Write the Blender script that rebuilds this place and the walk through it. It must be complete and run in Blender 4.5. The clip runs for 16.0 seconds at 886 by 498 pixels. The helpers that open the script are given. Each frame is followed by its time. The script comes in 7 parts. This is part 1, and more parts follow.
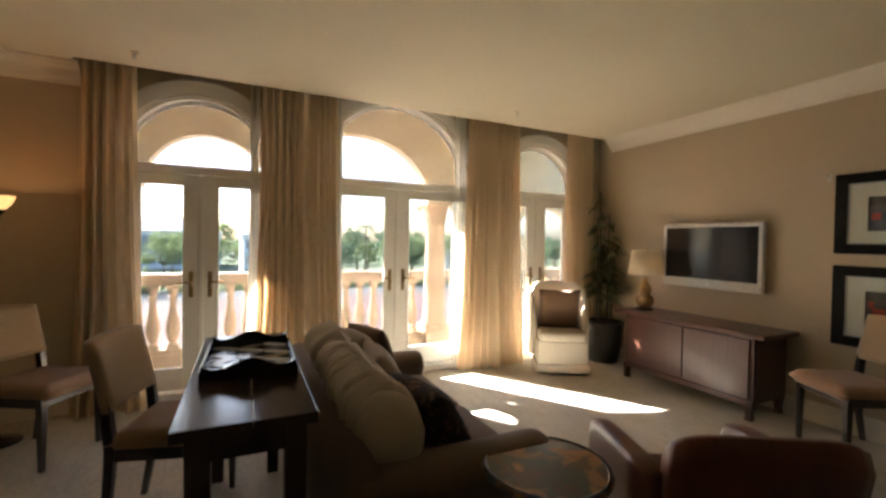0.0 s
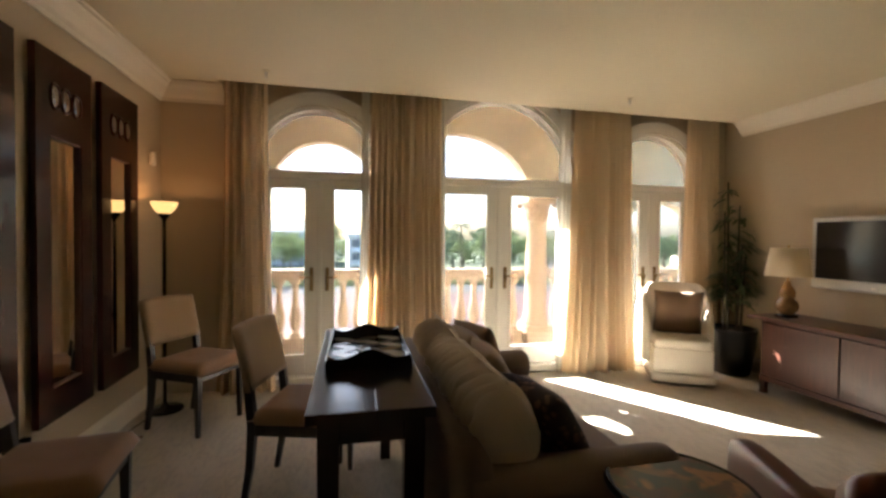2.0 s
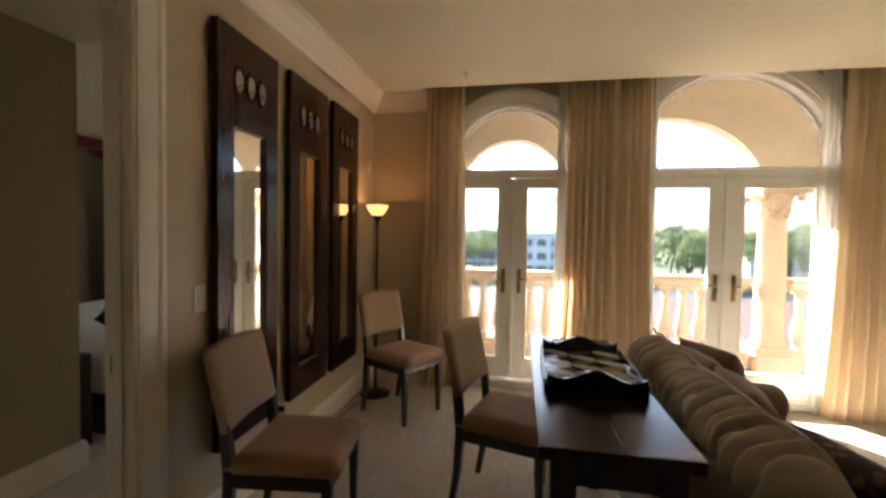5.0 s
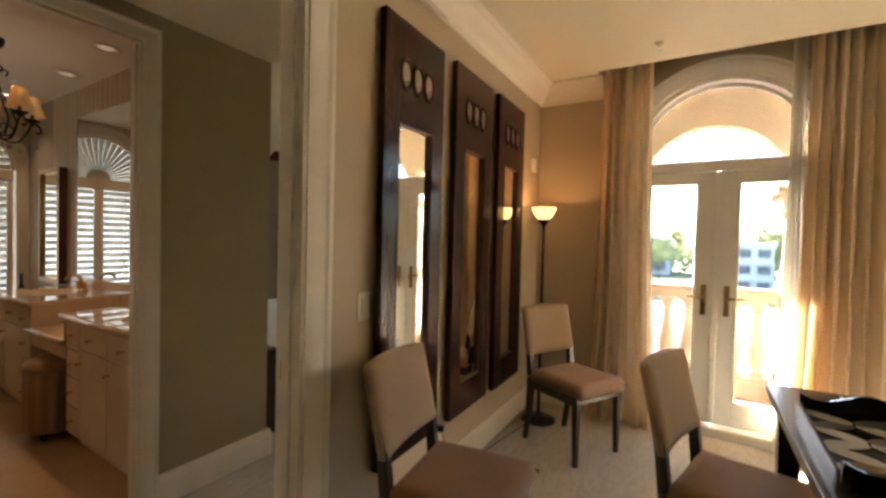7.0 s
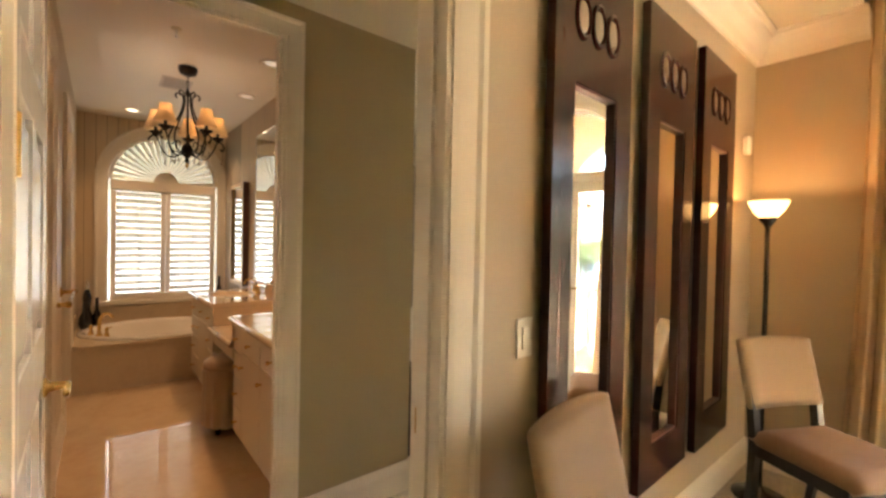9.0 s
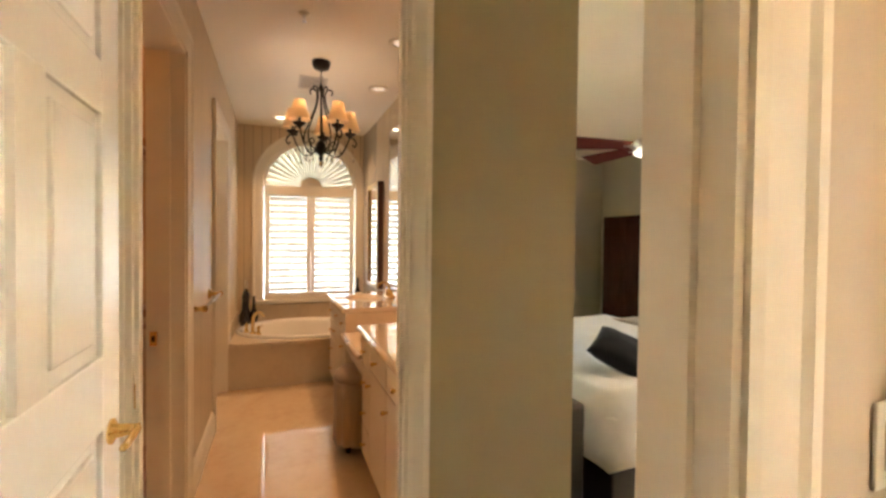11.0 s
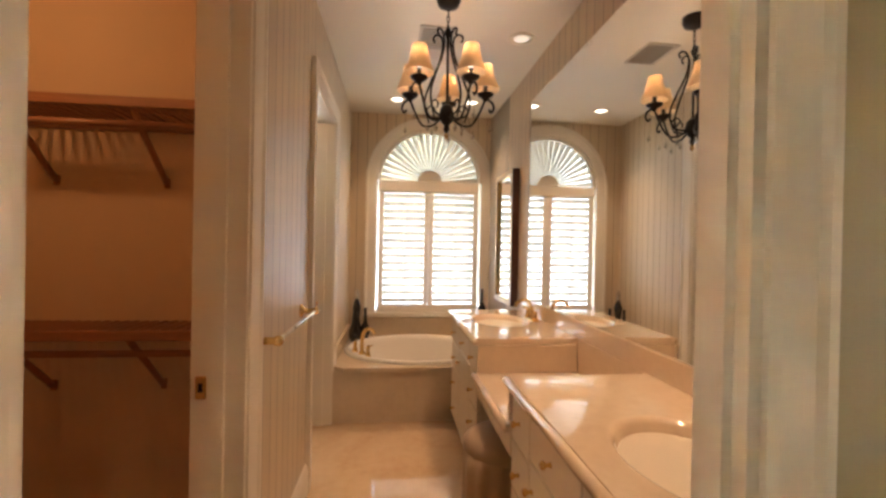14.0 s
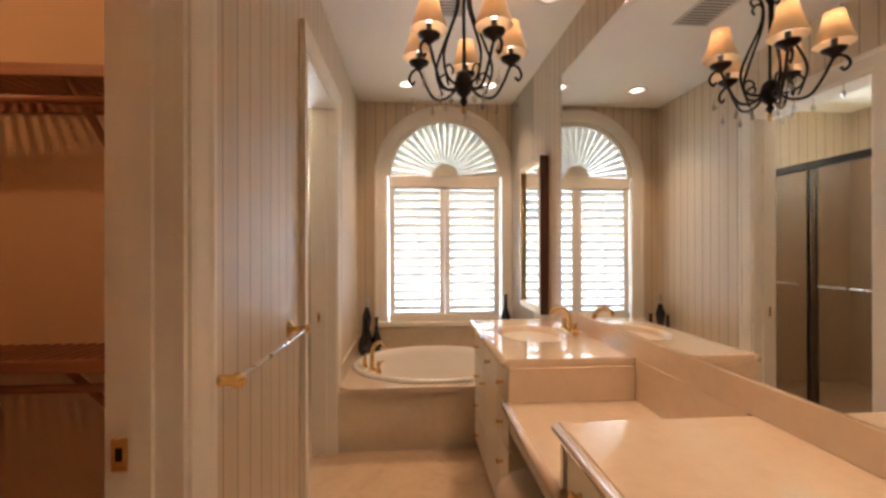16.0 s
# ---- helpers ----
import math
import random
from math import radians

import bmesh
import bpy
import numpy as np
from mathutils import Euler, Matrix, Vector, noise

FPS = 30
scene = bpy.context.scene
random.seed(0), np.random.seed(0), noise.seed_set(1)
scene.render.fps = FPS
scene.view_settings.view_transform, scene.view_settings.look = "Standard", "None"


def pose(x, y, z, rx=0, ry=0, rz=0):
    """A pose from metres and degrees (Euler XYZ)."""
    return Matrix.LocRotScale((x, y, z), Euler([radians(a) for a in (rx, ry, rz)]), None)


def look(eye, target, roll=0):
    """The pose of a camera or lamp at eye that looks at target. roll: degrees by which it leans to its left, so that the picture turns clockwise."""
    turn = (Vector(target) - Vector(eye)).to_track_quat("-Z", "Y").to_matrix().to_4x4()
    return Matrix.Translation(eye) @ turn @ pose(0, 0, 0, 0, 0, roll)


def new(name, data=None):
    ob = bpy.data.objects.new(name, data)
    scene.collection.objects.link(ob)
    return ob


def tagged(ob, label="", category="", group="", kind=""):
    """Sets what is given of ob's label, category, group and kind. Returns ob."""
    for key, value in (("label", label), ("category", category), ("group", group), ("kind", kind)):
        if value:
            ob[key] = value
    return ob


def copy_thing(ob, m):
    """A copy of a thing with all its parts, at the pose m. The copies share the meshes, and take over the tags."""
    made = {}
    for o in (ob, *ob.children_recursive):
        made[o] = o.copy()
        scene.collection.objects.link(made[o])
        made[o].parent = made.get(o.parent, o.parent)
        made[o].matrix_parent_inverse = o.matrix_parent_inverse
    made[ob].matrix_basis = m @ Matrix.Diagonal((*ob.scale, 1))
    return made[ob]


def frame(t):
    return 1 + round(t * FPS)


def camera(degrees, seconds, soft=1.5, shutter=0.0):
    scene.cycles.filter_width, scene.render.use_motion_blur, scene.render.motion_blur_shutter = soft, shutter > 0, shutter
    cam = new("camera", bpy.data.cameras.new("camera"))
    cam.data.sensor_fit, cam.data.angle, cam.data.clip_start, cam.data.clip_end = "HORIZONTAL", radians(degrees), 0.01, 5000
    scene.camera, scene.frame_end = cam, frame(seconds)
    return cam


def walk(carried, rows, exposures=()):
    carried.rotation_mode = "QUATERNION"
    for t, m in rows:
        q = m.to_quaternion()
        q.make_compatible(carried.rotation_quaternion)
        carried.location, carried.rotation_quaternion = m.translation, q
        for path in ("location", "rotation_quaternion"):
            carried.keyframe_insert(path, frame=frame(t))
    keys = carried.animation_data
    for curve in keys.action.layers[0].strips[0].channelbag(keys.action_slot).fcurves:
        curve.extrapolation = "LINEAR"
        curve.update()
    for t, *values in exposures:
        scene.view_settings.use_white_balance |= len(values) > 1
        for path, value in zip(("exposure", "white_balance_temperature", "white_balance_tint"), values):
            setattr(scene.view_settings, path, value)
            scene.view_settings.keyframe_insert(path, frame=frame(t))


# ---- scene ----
cam = camera(92.1, 16.0, soft=2.8)
PATH = [
    (0, (-0.085, 0.421, 1.387), (0.758, 2.234, 1.351), 1.0),
    (0.5, (-0.098, 0.433, 1.386), (0.649, 2.288, 1.347), 1.0),
    (1, (-0.115, 0.45, 1.381), (0.521, 2.346, 1.339), 1.0),
    (1.5, (-0.132, 0.46, 1.382), (0.396, 2.388, 1.335), 1.0),
    (2, (-0.146, 0.475, 1.379), (0.28, 2.429, 1.329), 0.7),
    (2.5, (-0.164, 0.496, 1.374), (0.152, 2.47, 1.323), 0.6),
    (3, (-0.187, 0.511, 1.373), (0.008, 2.501, 1.319), 0.5),
    (3.5, (-0.215, 0.539, 1.375), (-0.148, 2.537, 1.32), 0.5),
    (6, (-0.446, 0.821, 1.395), (-1.123, 2.702, 1.332), 1.2),
    (6.5, (-0.494, 0.898, 1.379), (-1.342, 2.708, 1.329), 1.3),
    (7, (-0.554, 0.985, 1.379), (-1.572, 2.706, 1.331), 1.4),
    (7.5, (-0.618, 1.069, 1.376), (-1.781, 2.695, 1.334), 1.4),
    (8, (-0.701, 1.161, 1.372), (-1.995, 2.686, 1.335), 1.4),
    (8.5, (-0.803, 1.251, 1.369), (-2.218, 2.664, 1.339), 1.3),
    (9, (-0.912, 1.321, 1.373), (-2.442, 2.609, 1.342), 1.2),
    (9.5, (-1.014, 1.384, 1.375), (-2.643, 2.544, 1.34), 0.8),
    (10, (-1.132, 1.459, 1.376), (-2.85, 2.482, 1.338), 0.7),
    (12.5, (-1.951, 1.596, 1.334), (-3.896, 2.059, 1.306), 0.8),
    (13, (-2.118, 1.603, 1.335), (-4.08, 1.99, 1.309), 1.0),
    (13.5, (-2.29, 1.602, 1.328), (-4.264, 1.922, 1.31), 1.1),
    (14, (-2.428, 1.613, 1.328), (-4.41, 1.88, 1.318), 1.1),
    (14.5, (-2.555, 1.622, 1.318), (-4.54, 1.859, 1.319), 1.0),
    (15, (-2.674, 1.637, 1.323), (-4.662, 1.859, 1.326), 0.8),
    (15.5, (-2.776, 1.643, 1.322), (-4.765, 1.854, 1.323), 0.3),
    (16, (-2.853, 1.655, 1.315), (-4.844, 1.846, 1.317), -0.1),
]
EXPOSURES = [(0.0, 4.45, 6000, 10), (3.5, 4.45, 6000, 10), (6.0, 5.0, 6100, 10), (7.5, 5.7, 6600, 10), (8.5, 6.3, 6750, 10), (9.0, 6.5, 6850, 10), (10.0, 6.8, 6700, 10), (12.5, 7.05, 6650, 10), (14.0, 6.95, 5950, 10), (15.5, 6.9, 5750, 10), (16.0, 6.95, 5500, 10)]
walk(cam, [(t, look(eye, target, roll)) for t, eye, target, roll in PATH], EXPOSURES)

# ---- world, sun and large lights ----
SUN_TO = Vector((0.574, -0.82, -0.71)).normalized()      # the way the sunlight travels
world = bpy.data.worlds.new("sky")
scene.world = world
world.use_nodes = True
wn = world.node_tree
sky = wn.nodes.new("ShaderNodeTexSky")
sky.sky_type, sky.sun_disc = "NISHITA", False
sky.sun_elevation = math.asin(-SUN_TO.z)
sky.sun_rotation = math.atan2(-SUN_TO.x, -SUN_TO.y)
sky.air_density, sky.dust_density = 1.0, 3.0
wn.nodes["Background"].inputs["Strength"].default_value = 0.15
wn.links.new(sky.outputs["Color"], wn.nodes["Background"].inputs["Color"])

sun_data = bpy.data.lights.new("sun", "SUN")
sun_data.energy, sun_data.angle, sun_data.color = 5.0, radians(0.6), (1.0, 0.93, 0.82)
sun = new("sun", sun_data)
sun.matrix_world = look((0, 0, 10), Vector((0, 0, 10)) + SUN_TO)


def area(name, at, to, w, h, watts, color):
    d = bpy.data.lights.new(name, "AREA")
    d.shape, d.size, d.size_y, d.energy, d.color = "RECTANGLE", w, h, watts, color
    o = new(name, d)
    o.matrix_world = look(at, to)
    return o


def bulb(name, at, watts, color, radius=0.03):
    d = bpy.data.lights.new(name, "POINT")
    d.energy, d.color, d.shadow_soft_size = watts, color, radius
    o = new(name, d)
    o.location = at
    return o


def downlight(name, at, watts, color, angle=110):
    d = bpy.data.lights.new(name, "SPOT")
    d.energy, d.color, d.shadow_soft_size, d.spot_size, d.spot_blend = watts, color, 0.04, radians(angle), 1.0
    o = new(name, d)
    o.location = at
    return o


WARM = (1.0, 0.62, 0.30)
AMBER = (1.0, 0.50, 0.18)
bulb("torchiere_bulb", (-1.56, 4.19, 1.612), 0.08, (1.0, 0.54, 0.22), 0.012)
bulb("table_lamp_bulb", (3.735, 3.585, 1.19), 0.03, (1.0, 0.66, 0.36), 0.02)
bulb("closet_bulb", (-3.75, 0.0, 2.45), 0.10, AMBER, 0.06)
bulb("fan_bulb", (-4.17, 4.63, 2.04), 0.03, (1.0, 0.86, 0.66), 0.12)
area("bath_window_sky", (-6.87, 2.053, 1.58), (-4.87, 2.008, 1.58), 1.06, 1.86, 0.09, (0.82, 0.91, 1.0))
area("shower_window_sky", (-6.84, 0.47, 2.02), (-5.8, 0.44, 1.6), 0.62, 0.45, 0.4, (0.95, 0.98, 1.0))

# ---- materials ----
def nodes_of(name):
    m = bpy.data.materials.new(name)
    m.use_nodes = True
    return m, m.node_tree, m.node_tree.nodes["Principled BSDF"]


def mix_rgb(nt, fac, a, b):
    n = nt.nodes.new("ShaderNodeMix")
    n.data_type = "RGBA"
    for sock, v in ((n.inputs[0], fac), (n.inputs[6], a), (n.inputs[7], b)):
        if hasattr(v, "is_linked"):
            nt.links.new(v, sock)
        else:
            sock.default_value = v
    return n.outputs[2]


def noise_tex(nt, scale, detail=4, stretch=(1, 1, 1), rough=0.55, warp=0.0):
    co = nt.nodes.new("ShaderNodeTexCoord")
    mp = nt.nodes.new("ShaderNodeMapping")
    mp.inputs["Scale"].default_value = stretch
    nt.links.new(co.outputs["Object"], mp.inputs["Vector"])
    n = nt.nodes.new("ShaderNodeTexNoise")
    n.inputs["Scale"].default_value, n.inputs["Detail"].default_value = scale, detail
    n.inputs["Roughness"].default_value, n.inputs["Distortion"].default_value = rough, warp
    nt.links.new(mp.outputs["Vector"], n.inputs["Vector"])
    return n.outputs["Fac"]


def ramp(nt, fac, lo, hi, a=(0, 0, 0, 1), b=(1, 1, 1, 1)):
    r = nt.nodes.new("ShaderNodeValToRGB")
    r.color_ramp.elements[0].position, r.color_ramp.elements[1].position = lo, hi
    r.color_ramp.elements[0].color, r.color_ramp.elements[1].color = a, b
    nt.links.new(fac, r.inputs["Fac"])
    return r.outputs["Color"]


def rgb(c, k=1.0):
    return (min(1, c[0] * k), min(1, c[1] * k), min(1, c[2] * k), 1)


def surface(name, color, rough=0.6, metal=0.0, vary=0.12, coarse=3.0, fine=120.0, bump=0.08, stretch=(1, 1, 1), spec=0.5, coat=0.0, sheen=0.0, depth=0.002):
    """A surface with patches at two scales, uneven gloss and fine relief."""
    m, nt, p = nodes_of(name)
    a = noise_tex(nt, coarse, 4, stretch)
    b = noise_tex(nt, fine, 3, stretch)
    c1 = mix_rgb(nt, ramp(nt, a, 0.3, 0.7), rgb(color, 1 - vary), rgb(color, 1 + vary))
    c2 = mix_rgb(nt, ramp(nt, b, 0.35, 0.65), rgb(color, 1 - 0.6 * vary), rgb(color, 1 + 0.6 * vary))
    nt.links.new(mix_rgb(nt, 0.45, c1, c2), p.inputs["Base Color"])
    mr = nt.nodes.new("ShaderNodeMapRange")
    mr.inputs["To Min"].default_value, mr.inputs["To Max"].default_value = max(0.02, rough * 0.85), min(1, rough * 1.15)
    nt.links.new(a, mr.inputs["Value"])
    nt.links.new(mr.outputs["Result"], p.inputs["Roughness"])
    p.inputs["Metallic"].default_value = metal
    p.inputs["Specular IOR Level"].default_value = spec
    p.inputs["Coat Weight"].default_value = coat
    p.inputs["Sheen Weight"].default_value = sheen
    if bump:
        bn = nt.nodes.new("ShaderNodeBump")
        bn.inputs["Strength"].default_value, bn.inputs["Distance"].default_value = bump, depth
        nt.links.new(b, bn.inputs["Height"])
        nt.links.new(bn.outputs["Normal"], p.inputs["Normal"])
    return m


def wood(name, color, rough=0.3, along="y", contrast=0.35, coat=0.3, spec=0.5):
    st = {"x": (0.6, 9, 9), "y": (9, 0.6, 9), "z": (9, 9, 0.6)}[along]
    m, nt, p = nodes_of(name)
    a = noise_tex(nt, 5, 6, st, 0.65, 0.6)
    b = noise_tex(nt, 2, 2)
    c1 = mix_rgb(nt, ramp(nt, a, 0.3, 0.7), rgb(color, 1 - contrast), rgb(color, 1 + contrast))
    nt.links.new(mix_rgb(nt, ramp(nt, b, 0.4, 0.75), c1, rgb(color, 0.8)), p.inputs["Base Color"])
    p.inputs["Roughness"].default_value, p.inputs["Coat Weight"].default_value, p.inputs["Coat Roughness"].default_value = rough, coat, 0.15
    p.inputs["Specular IOR Level"].default_value = spec
    bn = nt.nodes.new("ShaderNodeBump")
    bn.inputs["Strength"].default_value, bn.inputs["Distance"].default_value = 0.12, 0.001
    nt.links.new(a, bn.inputs["Height"])
    nt.links.new(bn.outputs["Normal"], p.inputs["Normal"])
    return m


def weave(name, color, vary=0.15, scale=420.0, rough=0.9, sheen=0.25):
    """Cloth: crossed threads and a soft larger unevenness."""
    m, nt, p = nodes_of(name)
    co = nt.nodes.new("ShaderNodeTexCoord")
    h = None
    for ax in ("X", "Y", "Z"):
        w = nt.nodes.new("ShaderNodeTexWave")
        w.bands_direction = ax
        w.inputs["Scale"].default_value, w.inputs["Distortion"].default_value = scale / 6.28, 1.5
        nt.links.new(co.outputs["Object"], w.inputs["Vector"])
        if h is None:
            h = w.outputs["Fac"]
        else:
            ad = nt.nodes.new("ShaderNodeMath")
            ad.operation = "MULTIPLY_ADD"
            ad.inputs[1].default_value = 0.5
            nt.links.new(w.outputs["Fac"], ad.inputs[0])
            nt.links.new(h, ad.inputs[2])
            h = ad.outputs[0]
    a = noise_tex(nt, 6, 4)
    c1 = mix_rgb(nt, ramp(nt, a, 0.3, 0.7), rgb(color, 1 - vary), rgb(color, 1 + vary))
    nt.links.new(mix_rgb(nt, ramp(nt, h, 0.4, 1.4), c1, rgb(color, 1 + vary)), p.inputs["Base Color"])
    p.inputs["Roughness"].default_value, p.inputs["Sheen Weight"].default_value = rough, sheen
    p.inputs["Specular IOR Level"].default_value = 0.2
    bn = nt.nodes.new("ShaderNodeBump")
    bn.inputs["Strength"].default_value, bn.inputs["Distance"].default_value = 0.25, 0.0012
    nt.links.new(h, bn.inputs["Height"])
    nt.links.new(bn.outputs["Normal"], p.inputs["Normal"])
    return m


def drape_cloth(name, color, through_light=0.35):
    m, nt, p = nodes_of(name)
    a = noise_tex(nt, 40, 3, (1, 1, 0.08))
    b = noise_tex(nt, 500, 2)
    c = mix_rgb(nt, ramp(nt, a, 0.3, 0.7), rgb(color, 0.96), rgb(color, 1.03))
    c = mix_rgb(nt, ramp(nt, b, 0.4, 0.6), c, rgb(color, 0.97))
    nt.links.new(c, p.inputs["Base Color"])
    p.inputs["Roughness"].default_value, p.inputs["Sheen Weight"].default_value = 0.75, 0.2
    tr = nt.nodes.new("ShaderNodeBsdfTranslucent")
    nt.links.new(c, tr.inputs["Color"])
    mx = nt.nodes.new("ShaderNodeMixShader")
    mx.inputs[0].default_value = through_light
    nt.links.new(p.outputs[0], mx.inputs[1])
    nt.links.new(tr.outputs[0], mx.inputs[2])
    nt.links.new(mx.outputs[0], nt.nodes["Material Output"].inputs["Surface"])
    return m


def clear_glass(name, tint=(0.97, 0.99, 0.98, 1), gloss=1.0, frost=0.0):
    m = bpy.data.materials.new(name)
    m.use_nodes = True
    nt = m.node_tree
    nt.nodes.remove(nt.nodes["Principled BSDF"])
    t = nt.nodes.new("ShaderNodeBsdfTransparent")
    t.inputs["Color"].default_value = tint
    g = nt.nodes.new("ShaderNodeBsdfGlossy")
    g.inputs["Roughness"].default_value = frost
    lw = nt.nodes.new("ShaderNodeLayerWeight")
    lw.inputs["Blend"].default_value = 0.5
    steep = nt.nodes.new("ShaderNodeMath")
    steep.operation = "POWER"
    steep.inputs[1].default_value = 4.0
    nt.links.new(lw.outputs["Facing"], steep.inputs[0])
    k = nt.nodes.new("ShaderNodeMath")
    k.operation = "MULTIPLY_ADD"
    k.inputs[1].default_value, k.inputs[2].default_value = 0.5 * gloss, 0.02 * gloss
    k.use_clamp = True
    nt.links.new(steep.outputs[0], k.inputs[0])
    mx = nt.nodes.new("ShaderNodeMixShader")
    nt.links.new(k.outputs[0], mx.inputs[0])
    nt.links.new(t.outputs[0], mx.inputs[1])
    nt.links.new(g.outputs[0], mx.inputs[2])
    nt.links.new(mx.outputs[0], nt.nodes["Material Output"].inputs["Surface"])
    return m


def glowing(name, color, strength):
    m, nt, p = nodes_of(name)
    p.inputs["Base Color"].default_value = (*color, 1)
    p.inputs["Emission Color"].default_value = (*color, 1)
    p.inputs["Emission Strength"].default_value = strength
    return m


def striped_paper(name, color, line):
    """Wallpaper of boards: broad pale bands parted by thin uneven darker lines."""
    m, nt, p = nodes_of(name)
    co = nt.nodes.new("ShaderNodeTexCoord")
    sp = nt.nodes.new("ShaderNodeSeparateXYZ")
    nt.links.new(co.outputs["Object"], sp.inputs[0])
    ad = nt.nodes.new("ShaderNodeMath")
    ad.operation = "ADD"
    nt.links.new(sp.outputs["X"], ad.inputs[0])
    nt.links.new(sp.outputs["Y"], ad.inputs[1])

    def lines(period, width):
        d = nt.nodes.new("ShaderNodeMath")
        d.operation = "PINGPONG"
        d.inputs[1].default_value = period / 2
        nt.links.new(ad.outputs[0], d.inputs[0])
        r = nt.nodes.new("ShaderNodeMapRange")
        r.interpolation_type = "SMOOTHSTEP"
        r.inputs["From Min"].default_value, r.inputs["From Max"].default_value = width, width * 0.35
        nt.links.new(d.outputs[0], r.inputs["Value"])
        return r.outputs["Result"]
    a = noise_tex(nt, 1.6, 4)
    g = noise_tex(nt, 60, 3, (1, 1, 0.05))
    base = mix_rgb(nt, ramp(nt, g, 0.35, 0.65), rgb(color, 0.94), rgb(color, 1.05))
    base = mix_rgb(nt, ramp(nt, a, 0.3, 0.8), base, rgb(color, 0.93))
    broad = nt.nodes.new("ShaderNodeMath")
    broad.operation = "MULTIPLY"
    broad.inputs[1].default_value = 0.35
    nt.links.new(lines(0.262, 0.05), broad.inputs[0])
    base = mix_rgb(nt, broad.outputs[0], base, rgb(color, 0.82))
    thin = lines(0.094, 0.0042)
    base = mix_rgb(nt, thin, base, rgb(line))
    nt.links.new(base, p.inputs["Base Color"])
    p.inputs["Roughness"].default_value = 0.42
    bn = nt.nodes.new("ShaderNodeBump")
    bn.inputs["Strength"].default_value, bn.inputs["Distance"].default_value = 0.4, 0.002
    bn.invert = True
    nt.links.new(thin, bn.inputs["Height"])
    nt.links.new(bn.outputs["Normal"], p.inputs["Normal"])
    return m


def marble(name, color, vein, rough=0.12, scale=2.2):
    m, nt, p = nodes_of(name)
    a = noise_tex(nt, scale, 8, (1, 1, 1), 0.6, 1.8)
    b = noise_tex(nt, scale * 9, 2)
    c = mix_rgb(nt, ramp(nt, a, 0.35, 0.72), rgb(color), rgb(vein))
    c = mix_rgb(nt, ramp(nt, b, 0.3, 0.9), c, rgb(color, 1.04))
    nt.links.new(c, p.inputs["Base Color"])
    p.inputs["Roughness"].default_value = rough
    r = nt.nodes.new("ShaderNodeMapRange")
    r.inputs["To Min"].default_value, r.inputs["To Max"].default_value = rough * 0.7, rough * 1.6
    nt.links.new(b, r.inputs["Value"])
    nt.links.new(r.outputs["Result"], p.inputs["Roughness"])
    return m


def carpet_mat():
    m, nt, p = nodes_of("carpet_pile")
    a = noise_tex(nt, 900, 2)
    b = noise_tex(nt, 2.4, 4, (1, 1, 1), 0.6, 0.8)
    v = noise_tex(nt, 7, 2, (2.6, 0.8, 1), 0.5, 2.2)
    col = (0.58, 0.50, 0.385)
    c = mix_rgb(nt, ramp(nt, a, 0.3, 0.7), rgb(col, 0.78), rgb(col, 1.12))
    c = mix_rgb(nt, ramp(nt, b, 0.4, 0.7), c, rgb(col, 0.88))
    c = mix_rgb(nt, ramp(nt, v, 0.50, 0.58), c, mix_rgb(nt, 0.55, c, rgb(col, 0.70)))
    nt.links.new(c, p.inputs["Base Color"])
    p.inputs["Roughness"].default_value, p.inputs["Sheen Weight"].default_value = 0.95, 0.3
    p.inputs["Specular IOR Level"].default_value = 0.1
    ad = nt.nodes.new("ShaderNodeMath")
    ad.operation = "MULTIPLY_ADD"
    ad.inputs[1].default_value = 3.0
    nt.links.new(v, ad.inputs[0])
    nt.links.new(a, ad.inputs[2])
    bn = nt.nodes.new("ShaderNodeBump")
    bn.inputs["Strength"].default_value, bn.inputs["Distance"].default_value = 0.6, 0.004
    nt.links.new(ad.outputs[0], bn.inputs["Height"])
    nt.links.new(bn.outputs["Normal"], p.inputs["Normal"])
    return m


M_WALL = surface("wall_paint_tan", (0.55, 0.44, 0.30), 0.55, vary=0.04, coarse=1.3, fine=260, bump=0.06, depth=0.001)
M_CEIL = surface("ceiling_paint", (0.70, 0.63, 0.46), 0.75, vary=0.03, coarse=0.9, fine=220, bump=0.08, depth=0.001)
M_TRIM = surface("white_gloss_trim", (0.83, 0.76, 0.64), 0.5, vary=0.02, coarse=4, fine=90, bump=0.03, depth=0.0006, spec=0.25)
M_DOORW = surface("white_door_paint", (0.80, 0.79, 0.76), 0.18, vary=0.03, coarse=5, fine=80, bump=0.03, depth=0.0006)
M_FRENCH = surface("french_door_paint", (0.86, 0.83, 0.76), 0.25, vary=0.03, coarse=5, fine=80, bump=0.03, depth=0.0006)
M_CARPET = carpet_mat()
M_DARKWOOD = wood("espresso_wood", (0.042, 0.012, 0.008), 0.22, "z", 0.4, 0.25, 0.2)
M_TABLEWOOD = wood("dark_table_wood", (0.024, 0.010, 0.008), 0.22, "y", 0.4, 0.25)
M_REDWOOD = wood("mahogany", (0.085, 0.030, 0.018), 0.36, "z", 0.4, 0.12)
M_LEGWOOD = wood("black_brown_leg", (0.022, 0.014, 0.011), 0.3, "z", 0.3, 0.3)
M_CREAM = weave("cream_upholstery", (0.365, 0.255, 0.155), 0.08, 700)
M_SEAT = weave("tan_seat_suede", (0.31, 0.18, 0.10), 0.12, 800)
